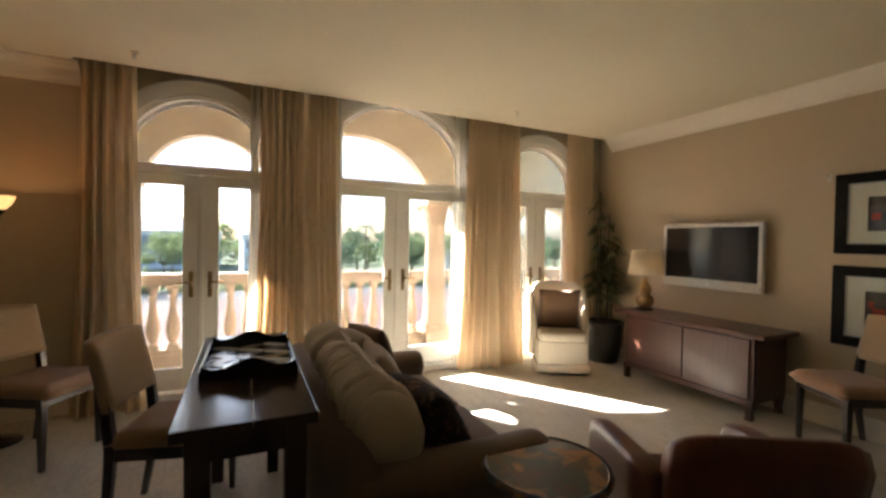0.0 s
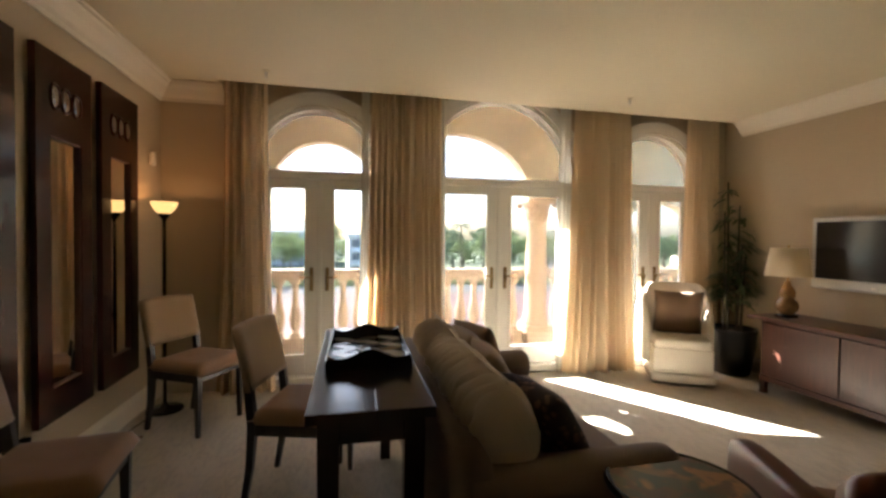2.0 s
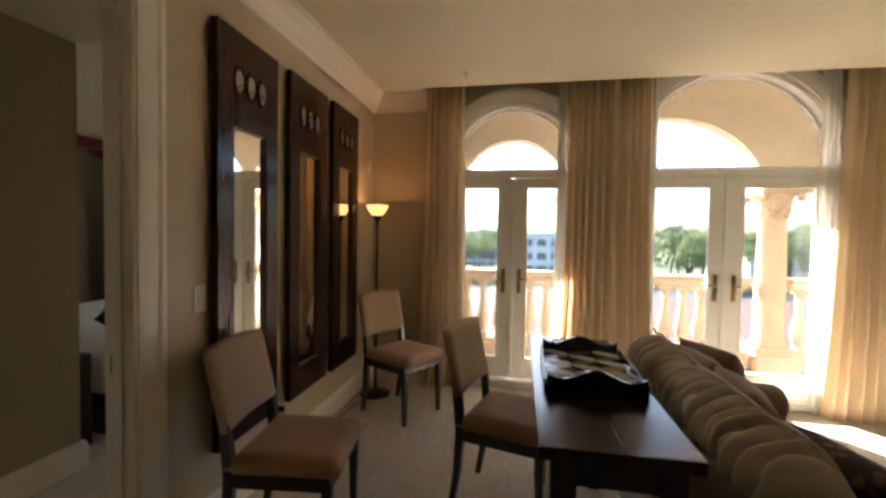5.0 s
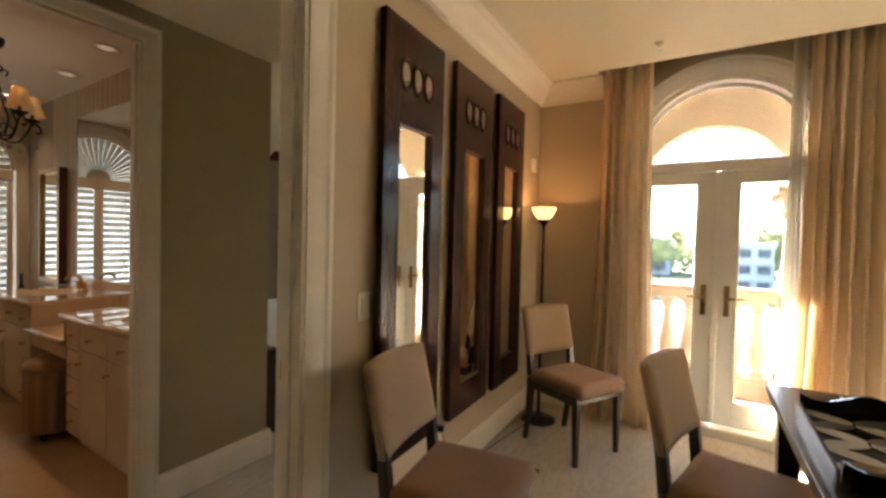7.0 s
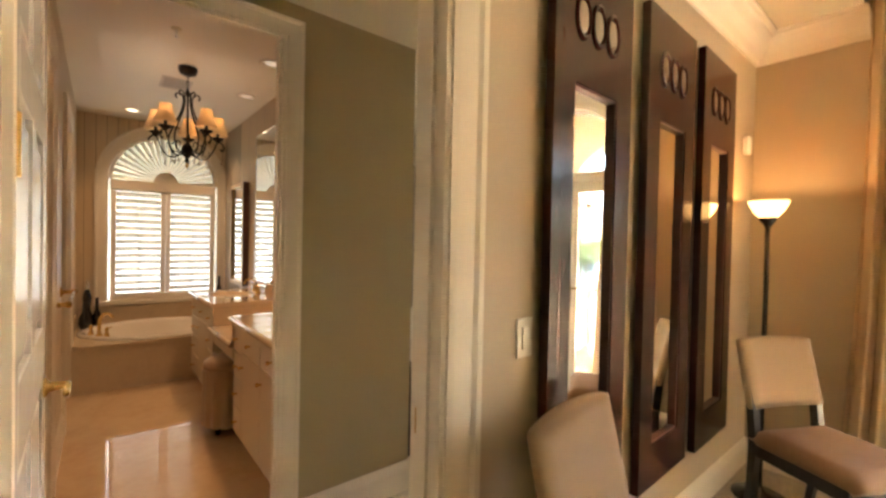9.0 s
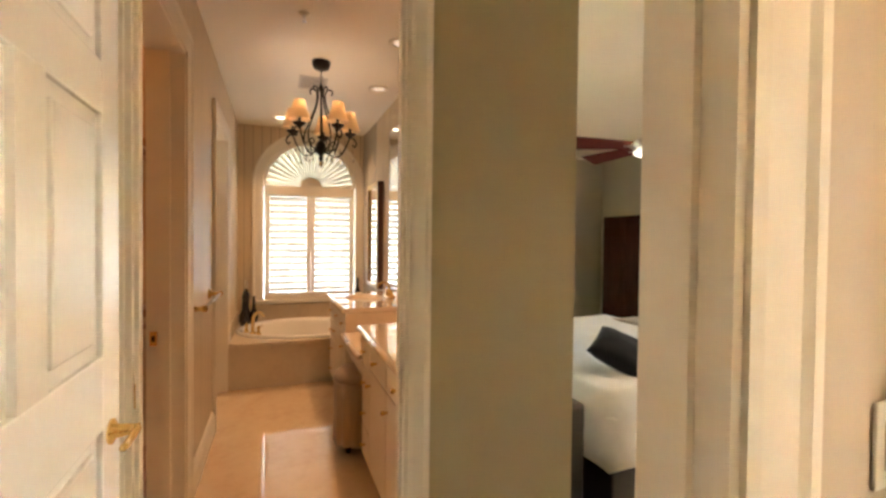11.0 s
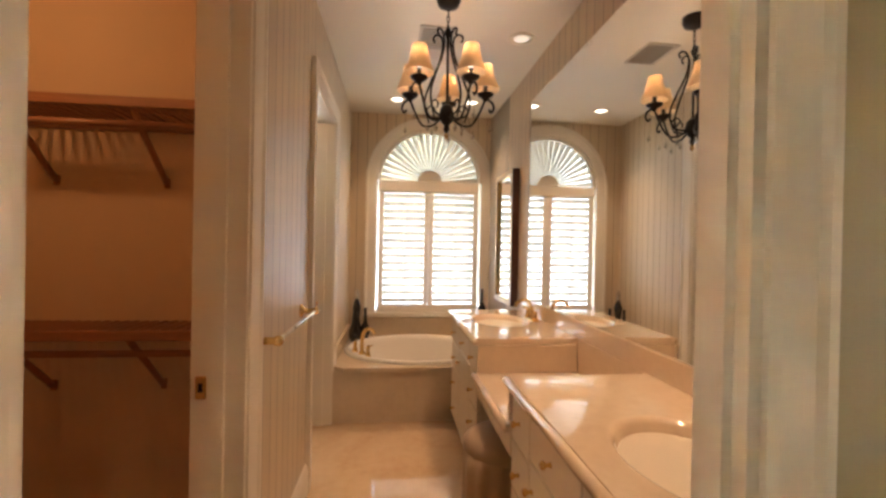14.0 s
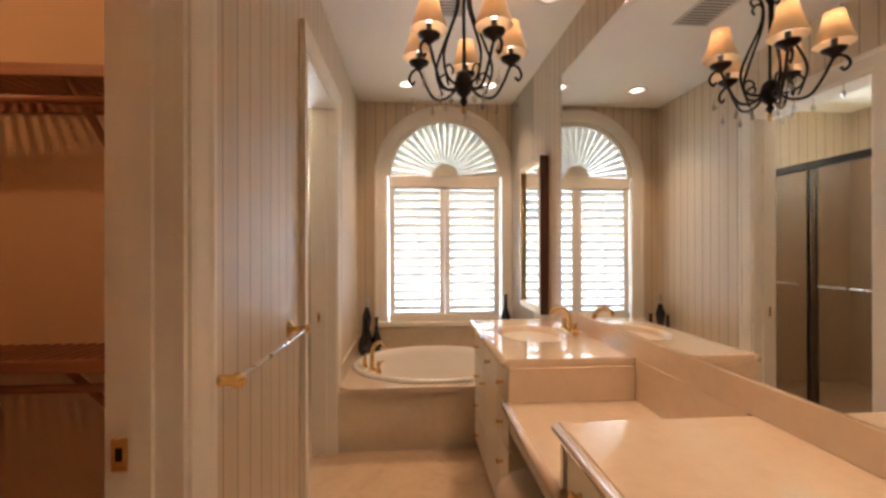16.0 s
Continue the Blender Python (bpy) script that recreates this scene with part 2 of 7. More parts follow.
M_SOFA = weave("brown_sofa_cloth", (0.165, 0.115, 0.08), 0.12, 520)
M_SOFACUSHION = weave("taupe_cushion_cloth", (0.52, 0.44, 0.35), 0.10, 520)
M_PILLOW = weave("tan_throw_pillow", (0.30, 0.22, 0.15), 0.15, 480)
M_BROWNLEATHER = surface("russet_leather", (0.13, 0.035, 0.016), 0.33, vary=0.3, coarse=4, fine=160, bump=0.35, depth=0.002)
M_WHITELEATHER = surface("white_leather", (0.62, 0.55, 0.44), 0.38, vary=0.05, coarse=4, fine=180, bump=0.2)
M_BROWNPILLOW = weave("brown_pillow", (0.17, 0.105, 0.062), 0.15, 420)
M_DRAPE = drape_cloth("cream_drape", (0.80, 0.625, 0.41), 0.28)
M_BEDDRAPE = drape_cloth("brown_beige_drape", (0.36, 0.275, 0.20), 0.08)
M_SHEER = drape_cloth("white_sheer", (0.85, 0.82, 0.74), 0.6)
M_BLACKPOT = surface("black_pot", (0.018, 0.017, 0.017), 0.35, vary=0.2, bump=0.1)
M_SOIL = surface("soil", (0.05, 0.035, 0.022), 0.95, vary=0.4, coarse=20, fine=150, bump=0.8, depth=0.01)
M_LEAF = surface("leaf_green", (0.075, 0.11, 0.04), 0.45, vary=0.35, coarse=8, fine=60, bump=0.1)
M_CANE = surface("cane", (0.05, 0.04, 0.028), 0.5, vary=0.3, coarse=10, fine=60, bump=0.2)
M_SILVER = surface("silver_plastic", (0.55, 0.55, 0.53), 0.35, metal=0.3, vary=0.03, bump=0.02)
M_SCREEN = surface("dark_screen", (0.012, 0.011, 0.014), 0.12, vary=0.1, bump=0.0)
M_BLACK = surface("black_lacquer", (0.012, 0.011, 0.010), 0.2, vary=0.15, bump=0.02)
M_MAT = surface("picture_mount", (0.74, 0.70, 0.62), 0.8, vary=0.02, bump=0.05)
M_PHOTO = surface("photo_dark", (0.10, 0.09, 0.10), 0.25, vary=0.7, coarse=9, fine=30, bump=0.0)
M_PHOTORED = surface("photo_red", (0.38, 0.05, 0.04), 0.3, vary=0.4, coarse=20, fine=60, bump=0.0)
M_SHADE = drape_cloth("lamp_linen", (0.80, 0.72, 0.58), 0.35)
M_GOURD = marble("gourd_glaze", (0.30, 0.17, 0.06), (0.09, 0.045, 0.015), 0.15, 9)
M_IRON = surface("dark_iron", (0.022, 0.017, 0.013), 0.42, metal=0.6, vary=0.3, coarse=20, fine=120, bump=0.25)
M_BRASS = surface("polished_brass", (0.80, 0.56, 0.22), 0.16, metal=1.0, vary=0.08, coarse=20, fine=90, bump=0.02)
M_AGEDBRASS = surface("aged_brass", (0.30, 0.20, 0.085), 0.35, metal=0.85, vary=0.2, coarse=20, fine=90, bump=0.03)
M_GILT = surface("pale_gilt", (0.66, 0.54, 0.34), 0.35, metal=0.35, vary=0.12, coarse=14, fine=90, bump=0.05)
M_NICKEL = surface("brushed_nickel", (0.62, 0.60, 0.56), 0.28, metal=1.0, vary=0.05, coarse=20, fine=200, bump=0.02)
M_BOWLGLASS = glowing("lit_alabaster", (1.0, 0.52, 0.17), 0.075)
M_BOWLGLASS.node_tree.nodes["Principled BSDF"].inputs["Base Color"].default_value = (0.40, 0.15, 0.035, 1)
M_DISC = glowing("lit_disc", (1.0, 0.90, 0.74), 0.018)
M_RECESS = glowing("lit_reflector", (1.0, 0.84, 0.60), 0.04)
M_DIMLAMP = glowing("dim_reflector_lamp", (1.0, 0.88, 0.70), 0.005)
M_MIRROR, _nt, _p = nodes_of("mirror_glass")
_p.inputs["Base Color"].default_value, _p.inputs["Metallic"].default_value, _p.inputs["Roughness"].default_value = (0.90, 0.91, 0.90, 1), 1.0, 0.015
# Grey tint put into the panes to dim the bright view outdoors.
M_GLASS = clear_glass("window_glass", (0.41, 0.415, 0.42, 1))
M_PICTUREGLASS = clear_glass("picture_glass")
M_DISCMIRROR = surface("dim_domed_glass", (0.36, 0.34, 0.32), 0.06, metal=0.9, vary=0.05, bump=0.0)
M_FRAMEBLACK = surface("black_picture_frame", (0.012, 0.010, 0.009), 0.5, vary=0.15, bump=0.02, spec=0.12)
M_SHOWERGLASS = clear_glass("smoked_shower_glass", (0.60, 0.51, 0.41, 1), 2.6, 0.3)
M_CRYSTAL = clear_glass("crystal", (0.92, 0.92, 0.90, 1), 14.0)
M_STUCCO = surface("peach_stucco", (0.90, 0.78, 0.58), 0.85, vary=0.08, coarse=2, fine=140, bump=0.35, depth=0.004)
M_STONE = surface("cast_stone_peach", (0.68, 0.52, 0.37), 0.7, vary=0.1, coarse=5, fine=90, bump=0.25, depth=0.003)
M_TERRACE = surface("terrace_tile", (0.72, 0.61, 0.48), 0.6, vary=0.15, coarse=4, fine=60, bump=0.2)
M_PAPER = striped_paper("board_wallpaper", (0.66, 0.54, 0.375), (0.27, 0.195, 0.125))
M_BATHCEIL = surface("bath_ceiling_paint", (0.82, 0.76, 0.64), 0.55, vary=0.03, coarse=1, fine=200, bump=0.05)
M_FLOOR = marble("cream_marble_floor", (0.68, 0.49, 0.30), (0.58, 0.39, 0.225), 0.045, 2.0)
M_DECK = marble("cream_marble_slab", (0.64, 0.525, 0.37), (0.56, 0.44, 0.30), 0.14, 2.4)
M_COUNTER = marble("cultured_marble_top", (0.72, 0.575, 0.41), (0.66, 0.51, 0.35), 0.03, 3.0)
for _m, _w in ((M_COUNTER, 0.8), (M_FLOOR, 0.6)):
    _p = _m.node_tree.nodes["Principled BSDF"]
    _p.inputs["Coat Weight"].default_value, _p.inputs["Coat Roughness"].default_value = _w, 0.02
M_CABINET = surface("almond_cabinet", (0.70, 0.61, 0.47), 0.3, vary=0.03, coarse=3, fine=60, bump=0.02)
M_TUB = surface("tub_enamel", (0.78, 0.73, 0.64), 0.1, vary=0.02, bump=0.0, coat=0.5)
M_SHUTTER = surface("shutter_paint", (0.80, 0.75, 0.65), 0.3, vary=0.02, bump=0.02)
# White closet plaster, with the bulb's amber light put into its colour.
M_CLOSETW = surface("amber_lit_closet_plaster", (0.62, 0.46, 0.31), 0.7, vary=0.05, coarse=2, fine=160, bump=0.1)
M_SHELFWOOD = wood("closet_shelf_wood", (0.34, 0.15, 0.07), 0.45, "y", 0.25, 0.1)
M_ROOMW = surface("bedroom_wall_paint", (0.36, 0.31, 0.23), 0.6, vary=0.05, coarse=1.3, fine=240, bump=0.05)
M_GREY = surface("passage_wall_paint", (0.41, 0.335, 0.19), 0.55, vary=0.05, coarse=1.3, fine=260, bump=0.06, depth=0.001)
M_THROW = weave("beige_throw", (0.50, 0.43, 0.34), 0.08, 500)
M_LINEN = weave("white_bed_linen", (0.72, 0.70, 0.65), 0.05, 600)
M_BLACKCLOTH = weave("black_satin", (0.012, 0.012, 0.014), 0.3, 500, 0.5, 0.02)
M_FANWOOD = wood("cherry_blade", (0.11, 0.020, 0.016), 0.55, "y", 0.3, 0.0, 0.15)
M_BOTTLE = surface("black_bottle_glass", (0.008, 0.008, 0.010), 0.08, vary=0.1, bump=0.0, coat=0.5)
M_PLASTIC = surface("ivory_plastic", (0.75, 0.71, 0.62), 0.35, vary=0.02, bump=0.0)
M_VENT = surface("vent_metal", (0.55, 0.50, 0.42), 0.4, vary=0.05, bump=0.0)
M_DARKVENT = surface("vent_dark", (0.06, 0.05, 0.04), 0.8, vary=0.1, bump=0.0)
M_CHANDSHADE = drape_cloth("parchment_shade", (0.82, 0.66, 0.46), 0.5)

# ---- building helpers ----
BATH = []          # top-level objects of the bathroom side, turned as one at the end
BATH_M = Matrix.Translation((-3.9, 1.19, 0)) @ Matrix.Rotation(radians(-1.3), 4, "Z") @ Matrix.Translation((3.9, -1.19, 0))


def BATH_AT(x, y, z):
    return BATH_M @ Vector((x, y, z))


def part(name, bm, material, parent=None, label="", smooth=False, at=None):
    """Links a bmesh as one mesh object, under a thing or under a part."""
    bmesh.ops.recalc_face_normals(bm, faces=bm.faces)
    me = bpy.data.meshes.new(name)
    bm.to_mesh(me)
    bm.free()
    if smooth:
        for f in me.polygons:
            f.use_smooth = True
    me.materials.append(material)
    ob = new(name, me)
    if parent is not None:
        ob.parent = parent
    if at is not None:
        ob.matrix_basis = at
    if label:
        ob["label"] = label
    return ob


def shared(name, me, parent, m):
    """A piece of its own on an existing mesh."""
    ob = new(name, me)
    ob.parent = parent
    ob.matrix_basis = m
    return ob


def thing(name, label, category, m=None, group="", bath=False):
    ob = new(name)
    ob.empty_display_size = 0.1
    tagged(ob, label, category, group)
    if m is not None:
        ob.matrix_basis = m
    if bath:
        BATH.append(ob)
    return ob


def structure(name, bm, material, label="", bath=False, smooth=False):
    ob = part(name, bm, material, smooth=smooth)
    tagged(ob, label, "", "", "structure")
    if bath:
        BATH.append(ob)
    return ob


def box(bm, x0, x1, y0, y1, z0, z1, bevel=0.0, seg=2):
    vs = [bm.verts.new((x, y, z)) for x in (x0, x1) for y in (y0, y1) for z in (z0, z1)]
    fs = [bm.faces.new([vs[i] for i in q]) for q in ((0, 1, 3, 2), (4, 6, 7, 5), (0, 4, 5, 1), (2, 3, 7, 6), (0, 2, 6, 4), (1, 5, 7, 3))]
    if bevel:
        es = list({e for f in fs for e in f.edges})
        bmesh.ops.bevel(bm, geom=es, offset=bevel, segments=seg, affect="EDGES", profile=0.5)
    return bm


def boxes(*rows, bevel=0.0, seg=2):
    bm = bmesh.new()
    for r in rows:
        box(bm, *r, bevel=bevel, seg=seg)
    return bm


def lathe(profile, n=24, bm=None, at=(0, 0, 0), cap=True):
    """Turns (radius, height) pairs round z."""
    bm = bm or bmesh.new()
    rings = []
    for r, z in profile:
        rings.append([bm.verts.new((at[0] + r * math.cos(2 * math.pi * i / n), at[1] + r * math.sin(2 * math.pi * i / n), at[2] + z)) for i in range(n)])
    for a, b in zip(rings, rings[1:]):
        for i in range(n):
            bm.faces.new((a[i], a[(i + 1) % n], b[(i + 1) % n], b[i]))
    if cap:
        bm.faces.new(rings[0][::-1])
        bm.faces.new(rings[-1])
    return bm


def tube(points, radius, n=8, bm=None, taper=None):
    """A round rod along points."""
    bm = bm or bmesh.new()
    pts = [Vector(p) for p in points]
    rings = []
    side = None
    for i, p in enumerate(pts):
        d = (pts[min(i + 1, len(pts) - 1)] - pts[max(i - 1, 0)]).normalized()
        ref = side if side is not None else (Vector((0, 0, 1)) if abs(d.z) < 0.9 else Vector((1, 0, 0)))
        u = (ref - d * ref.dot(d)).normalized()
        side = u
        v = d.cross(u)
        r = radius if taper is None else radius + (taper - radius) * i / (len(pts) - 1)
        rings.append([bm.verts.new(p + r * (math.cos(2 * math.pi * k / n) * u + math.sin(2 * math.pi * k / n) * v)) for k in range(n)])
    for a, b in zip(rings, rings[1:]):
        for k in range(n):
            bm.faces.new((a[k], a[(k + 1) % n], b[(k + 1) % n], b[k]))
    bm.faces.new(rings[0][::-1])
    bm.faces.new(rings[-1])
    return bm


def curve_points(ctrl, n=8):
    """A smooth line through control points."""
    c = [Vector(p) for p in ctrl]
    c = [2 * c[0] - c[1]] + c + [2 * c[-1] - c[-2]]
    out = []
    for i in range(1, len(c) - 2):
        for k in range(n):
            t = k / n
            out.append(0.5 * ((2 * c[i]) + (c[i + 1] - c[i - 1]) * t + (2 * c[i - 1] - 5 * c[i] + 4 * c[i + 1] - c[i + 2]) * t * t + (3 * c[i] - c[i - 1] - 3 * c[i + 1] + c[i + 2]) * t ** 3))
    out.append(c[-2])
    return out


def cushion(w, d, h, n=14, puff=0.55, wrinkle=0.0, seed=0, pinch=2.6, bm=None, at=None):
    """A stuffed pillow w by d, h thick in the middle, lying flat."""
    bm = bm or bmesh.new()
    m = at or Matrix()
    top, bot = {}, {}
    for i in range(n + 1):
        for j in range(n + 1):
            u, v = 2 * i / n - 1, 2 * j / n - 1
            k = (max(0.0, 1 - abs(u) ** pinch) * max(0.0, 1 - abs(v) ** pinch)) ** puff
            ear = 1 - 0.05 * (1 - abs(u) ** 2) * abs(v) ** 3 - 0.05 * (1 - abs(v) ** 2) * abs(u) ** 3
            wr = wrinkle * noise.noise(Vector((u * 2.2 + seed, v * 2.2, seed * 1.7)))
            x, y, z = u * w / 2 * ear, v * d / 2 * ear, h / 2 * k
            top[i, j] = bm.verts.new(m @ Vector((x, y, z + wr * k)))
            edge = i in (0, n) or j in (0, n)
            bot[i, j] = top[i, j] if edge else bm.verts.new(m @ Vector((x, y, -z + wr * k)))
    for i in range(n):
        for j in range(n):
            bm.faces.new((top[i, j], top[i + 1, j], top[i + 1, j + 1], top[i, j + 1]))
            q = [bot[i, j], bot[i, j + 1], bot[i + 1, j + 1], bot[i + 1, j]]
            if len(set(q)) == 4 and not all(a is b for a, b in zip(q, (top[i, j], top[i, j + 1], top[i + 1, j + 1], top[i + 1, j]))):
                bm.faces.new(q)
    return bm


def sweep(profile, path, closed=False, bm=None):
    """A moulding: (out, up) profile along a level path of (x, y, z); out points to the left of the way walked."""
    bm = bm or bmesh.new()
    pts = [Vector(p) for p in path]
    rings = []
    for i, p in enumerate(pts):
        if closed:
            a, b = pts[i - 1], pts[(i + 1) % len(pts)]
        else:
            a, b = pts[max(i - 1, 0)], pts[min(i + 1, len(pts) - 1)]
        d1 = (p - a).normalized() if (p - a).length > 1e-6 else (b - p).normalized()
        d2 = (b - p).normalized() if (b - p).length > 1e-6 else d1
        n1, n2 = Vector((-d1.y, d1.x, 0)), Vector((-d2.y, d2.x, 0))
        nn = (n1 + n2).normalized()
        nn /= max(0.3, nn.dot(n1))
        rings.append([bm.verts.new(p + nn * o + Vector((0, 0, u))) for o, u in profile])
    m = len(profile)
    pairs = list(zip(rings, rings[1:])) + ([(rings[-1], rings[0])] if closed else [])
    for a, b in pairs:
        for k in range(m):
            bm.faces.new((a[k], a[(k + 1) % m], b[(k + 1) % m], b[k]))
    if not closed:
        bm.faces.new(rings[0][::-1])
        bm.faces.new(rings[-1])
    return bm


def frame_around(profile, loop, along, inward):
    """A casing in an upright plane: profile (out, depth) swept along a loop of (s, z); along: the wall's direction, inward: the room's."""
    bm = bmesh.new()
    A, N = Vector(along), Vector(inward)
    rings = []
    for i, (s, z) in enumerate(loop):
        p = Vector((s, z))
        a = Vector(loop[i - 1]) if i else None
        b = Vector(loop[i + 1]) if i + 1 < len(loop) else None
        d1 = (p - a).normalized() if a is not None else (b - p).normalized()
        d2 = (b - p).normalized() if b is not None else d1
        n1, n2 = Vector((-d1.y, d1.x)), Vector((-d2.y, d2.x))
        nn = (n1 + n2).normalized()
        nn /= max(0.3, nn.dot(n1))
        rings.append([bm.verts.new(A * (s + nn.x * o) + Vector((0, 0, z + nn.y * o)) + N * dep) for o, dep in profile])
    m = len(profile)
    for a, b in zip(rings, rings[1:]):
        for k in range(m):
            bm.faces.new((a[k], a[(k + 1) % m], b[(k + 1) % m], b[k]))
    bm.faces.new(rings[0][::-1])
    bm.faces.new(rings[-1])
    return bm


def arch_fill(bm, c, rx, rz, zs, ztop, t0, t1, axis="x", n=28, half=None):
    """The wall above an arched opening: from the arch's curve up to ztop, as wide as the opening, t0 to t1 thick."""
    def P(s, t, z):
        return (s, t, z) if axis == "x" else (t, s, z)
    prev = None
    for i in range(n + 1):
        ang = math.pi * i / n
        s, z = c - rx * math.cos(ang), zs + rz * math.sin(ang)
        z = min(z, ztop - 0.002)
        cur = [bm.verts.new(P(s, t, zz)) for t, zz in ((t0, z), (t1, z), (t1, ztop), (t0, ztop))]
        if prev:
            for k in range(4):
                bm.faces.new((prev[k], prev[(k + 1) % 4], cur[(k + 1) % 4], cur[k]))
        prev = cur
    return bm


def arc_loop(c, r, zs, n=28, rz=None):
    rz = r if rz is None else rz
    return [(c - r * math.cos(math.pi * i / n), zs + rz * math.sin(math.pi * i / n)) for i in range(n + 1)]


def drape(name_label, x0, x1, y, z0, z1, folds, seed, material, parent, spread=0.08, depth=0.045, name="cloth"):
    """Hanging cloth in deep irregular folds, gathered at the top and wider at the hem."""
    bm = bmesh.new()
    rnd = random.Random(seed)
    nx, nz = folds * 12, 26
    ph = [rnd.uniform(-0.6, 0.6) for _ in range(folds + 2)]
    am = [rnd.uniform(0.65, 1.15) for _ in range(folds + 2)]
    grid = []
    for j in range(nz + 1):
        v = j / nz
        row = []
        for i in range(nx + 1):
            u = i / nx
            f = folds * max(0.0, min(1.0, u + (0.055 * math.sin(7.1 * u + seed) + 0.02 * math.sin(17 * u + 2 * seed)) * math.sin(math.pi * u)))
            k = min(int(f), folds)
            ft = f - k
            a = am[k] * (1 - ft) + am[k + 1] * ft
            p = ph[k] * (1 - ft) + ph[k + 1] * ft
            flow = 0.75 + 0.6 * (1 - v) ** 0.8
            wide = (u - 0.5) * (x1 - x0 + 2 * spread * (1 - v) ** 1.5) + 0.5 * (x0 + x1)
            sway = 0.012 * math.sin(5 * v + 3 * u + seed) * (1 - v)
            crisp = math.sin(2 * math.pi * f + p)
            crisp = 0.8 * crisp + 0.2 * math.sin(4 * math.pi * f + 2 * p + 1.0)
            yy = y + depth * a * flow * crisp + 0.010 * noise.noise(Vector((u * 5, v * 2, seed)))
            xx = wide + sway + 0.012 * a * math.cos(2 * math.pi * f * 1.0 + p) + 0.006 * math.sin(4 * math.pi * f)
            zz = z0 + (z1 - z0) * v
            if j == 0:
                zz += 0.006 * math.sin(2 * math.pi * f)
            row.append(bm.verts.new((xx, yy, zz)))
        grid.append(row)
    for j in range(nz):
        for i in range(nx):
            bm.faces.new((grid[j][i], grid[j][i + 1], grid[j + 1][i + 1], grid[j + 1][i]))
    return part(name, bm, material, parent, name_label, smooth=True)

# ---- the setting ----
CEIL, EDGE, WIN_Y, TV_X, WEST = 2.68, 4.40, 4.60, 4.05, -1.74
SOUTH = -2.8
CASING = [(0, 0), (0, 0.013), (0.02, 0.016), (0.082, 0.018), (0.096, 0.024), (0.115, 0.024), (0.115, 0)]
CROWN = [(0, -0.15), (0.014, -0.15), (0.02, -0.125), (0.045, -0.105), (0.075, -0.06), (0.105, -0.035), (0.112, -0.02), (0.135, -0.014), (0.135, 0), (0, 0)]
BASE = [(0, 0), (0.018, 0), (0.018, 0.12), (0.012, 0.14), (0.008, 0.155), (0, 0.16)]

# living room shell
structure("floor", boxes((WEST - 0.115, TV_X + 0.12, SOUTH - 0.1, WIN_Y + 0.1, -0.12, 0.0)), M_CARPET, "cream cut-pile carpet with a faint wavy pattern")
structure("floor_passage", boxes((-2.90, WEST - 0.115, 1.0, 2.72, -0.12, 0.0)), M_CARPET, "cream carpet of the passage")
bm = boxes((WEST, TV_X, SOUTH, EDGE, CEIL, CEIL + 0.1), (WEST - 0.115, TV_X + 0.12, EDGE, WIN_Y + 0.25, 3.06, 3.16), (WEST, TV_X, EDGE - 0.02, EDGE, CEIL + 0.1, 3.06))
structure("ceiling", bm, M_CEIL, "pale flat ceiling that stops at a curtain slot")
structure("wall_tv", boxes((TV_X, TV_X + 0.12, SOUTH, WIN_Y + 0.2, -0.1, 3.16)), M_WALL, "tan painted wall")
structure("wall_south", boxes((WEST - 0.115, TV_X + 0.12, SOUTH - 0.12, SOUTH, -0.1, 2.8)), M_WALL, "tan painted wall")

# west wall with the doorway to the passage
DOOR_Y0, DOOR_Y1, DOOR_H = 1.215, 2.03, 2.28
structure("wall_west", boxes((WEST - 0.115, WEST, SOUTH, DOOR_Y0, -0.1, 2.9), (WEST - 0.115, WEST, DOOR_Y1, WIN_Y + 0.2, -0.1, 3.16), (WEST - 0.115, WEST, DOOR_Y0, DOOR_Y1, DOOR_H, 2.9)), M_WALL, "tan painted wall with a doorway")


def casing_x(name, x, inward, y0, y1, h, material=M_TRIM, bath=False, wide=1.0):
    loop = [(y1, 0.0), (y1, h), (y0, h), (y0, 0.0)]
    prof = [(-o * wide, d) for o, d in CASING]
    ob = part(name, frame_around(prof, loop, (0, 1, 0), (inward, 0, 0)), material)
    ob.location.x = x
    tagged(ob, "white moulded door casing", "", "", "structure")
    if bath:
        BATH.append(ob)
    return ob


def jamb_x(name, x0, x1, y0, y1, h, bath=False):
    return structure(name, boxes((x0, x1, y0, y0 + 0.018, 0, h), (x0, x1, y1 - 0.018, y1, 0, h), (x0, x1, y0, y1, h - 0.018, h), (0.5 * (x0 + x1) - 0.02, 0.5 * (x0 + x1) + 0.02, y0 + 0.018, y0 + 0.03, 0, h - 0.018), (0.5 * (x0 + x1) - 0.02, 0.5 * (x0 + x1) + 0.02, y1 - 0.03, y1 - 0.018, 0, h - 0.018)), M_TRIM, "white door jamb with a stop", bath)


casing_x("trim_passage_door", WEST, 1, DOOR_Y0 - 0.0, DOOR_Y1, DOOR_H)
casing_x("trim_passage_inside", WEST - 0.115, -1, DOOR_Y0, DOOR_Y1, DOOR_H)
jamb_x("door_frame_passage", WEST - 0.12, WEST + 0.005, DOOR_Y0 - 0.002, DOOR_Y1 + 0.002, DOOR_H)

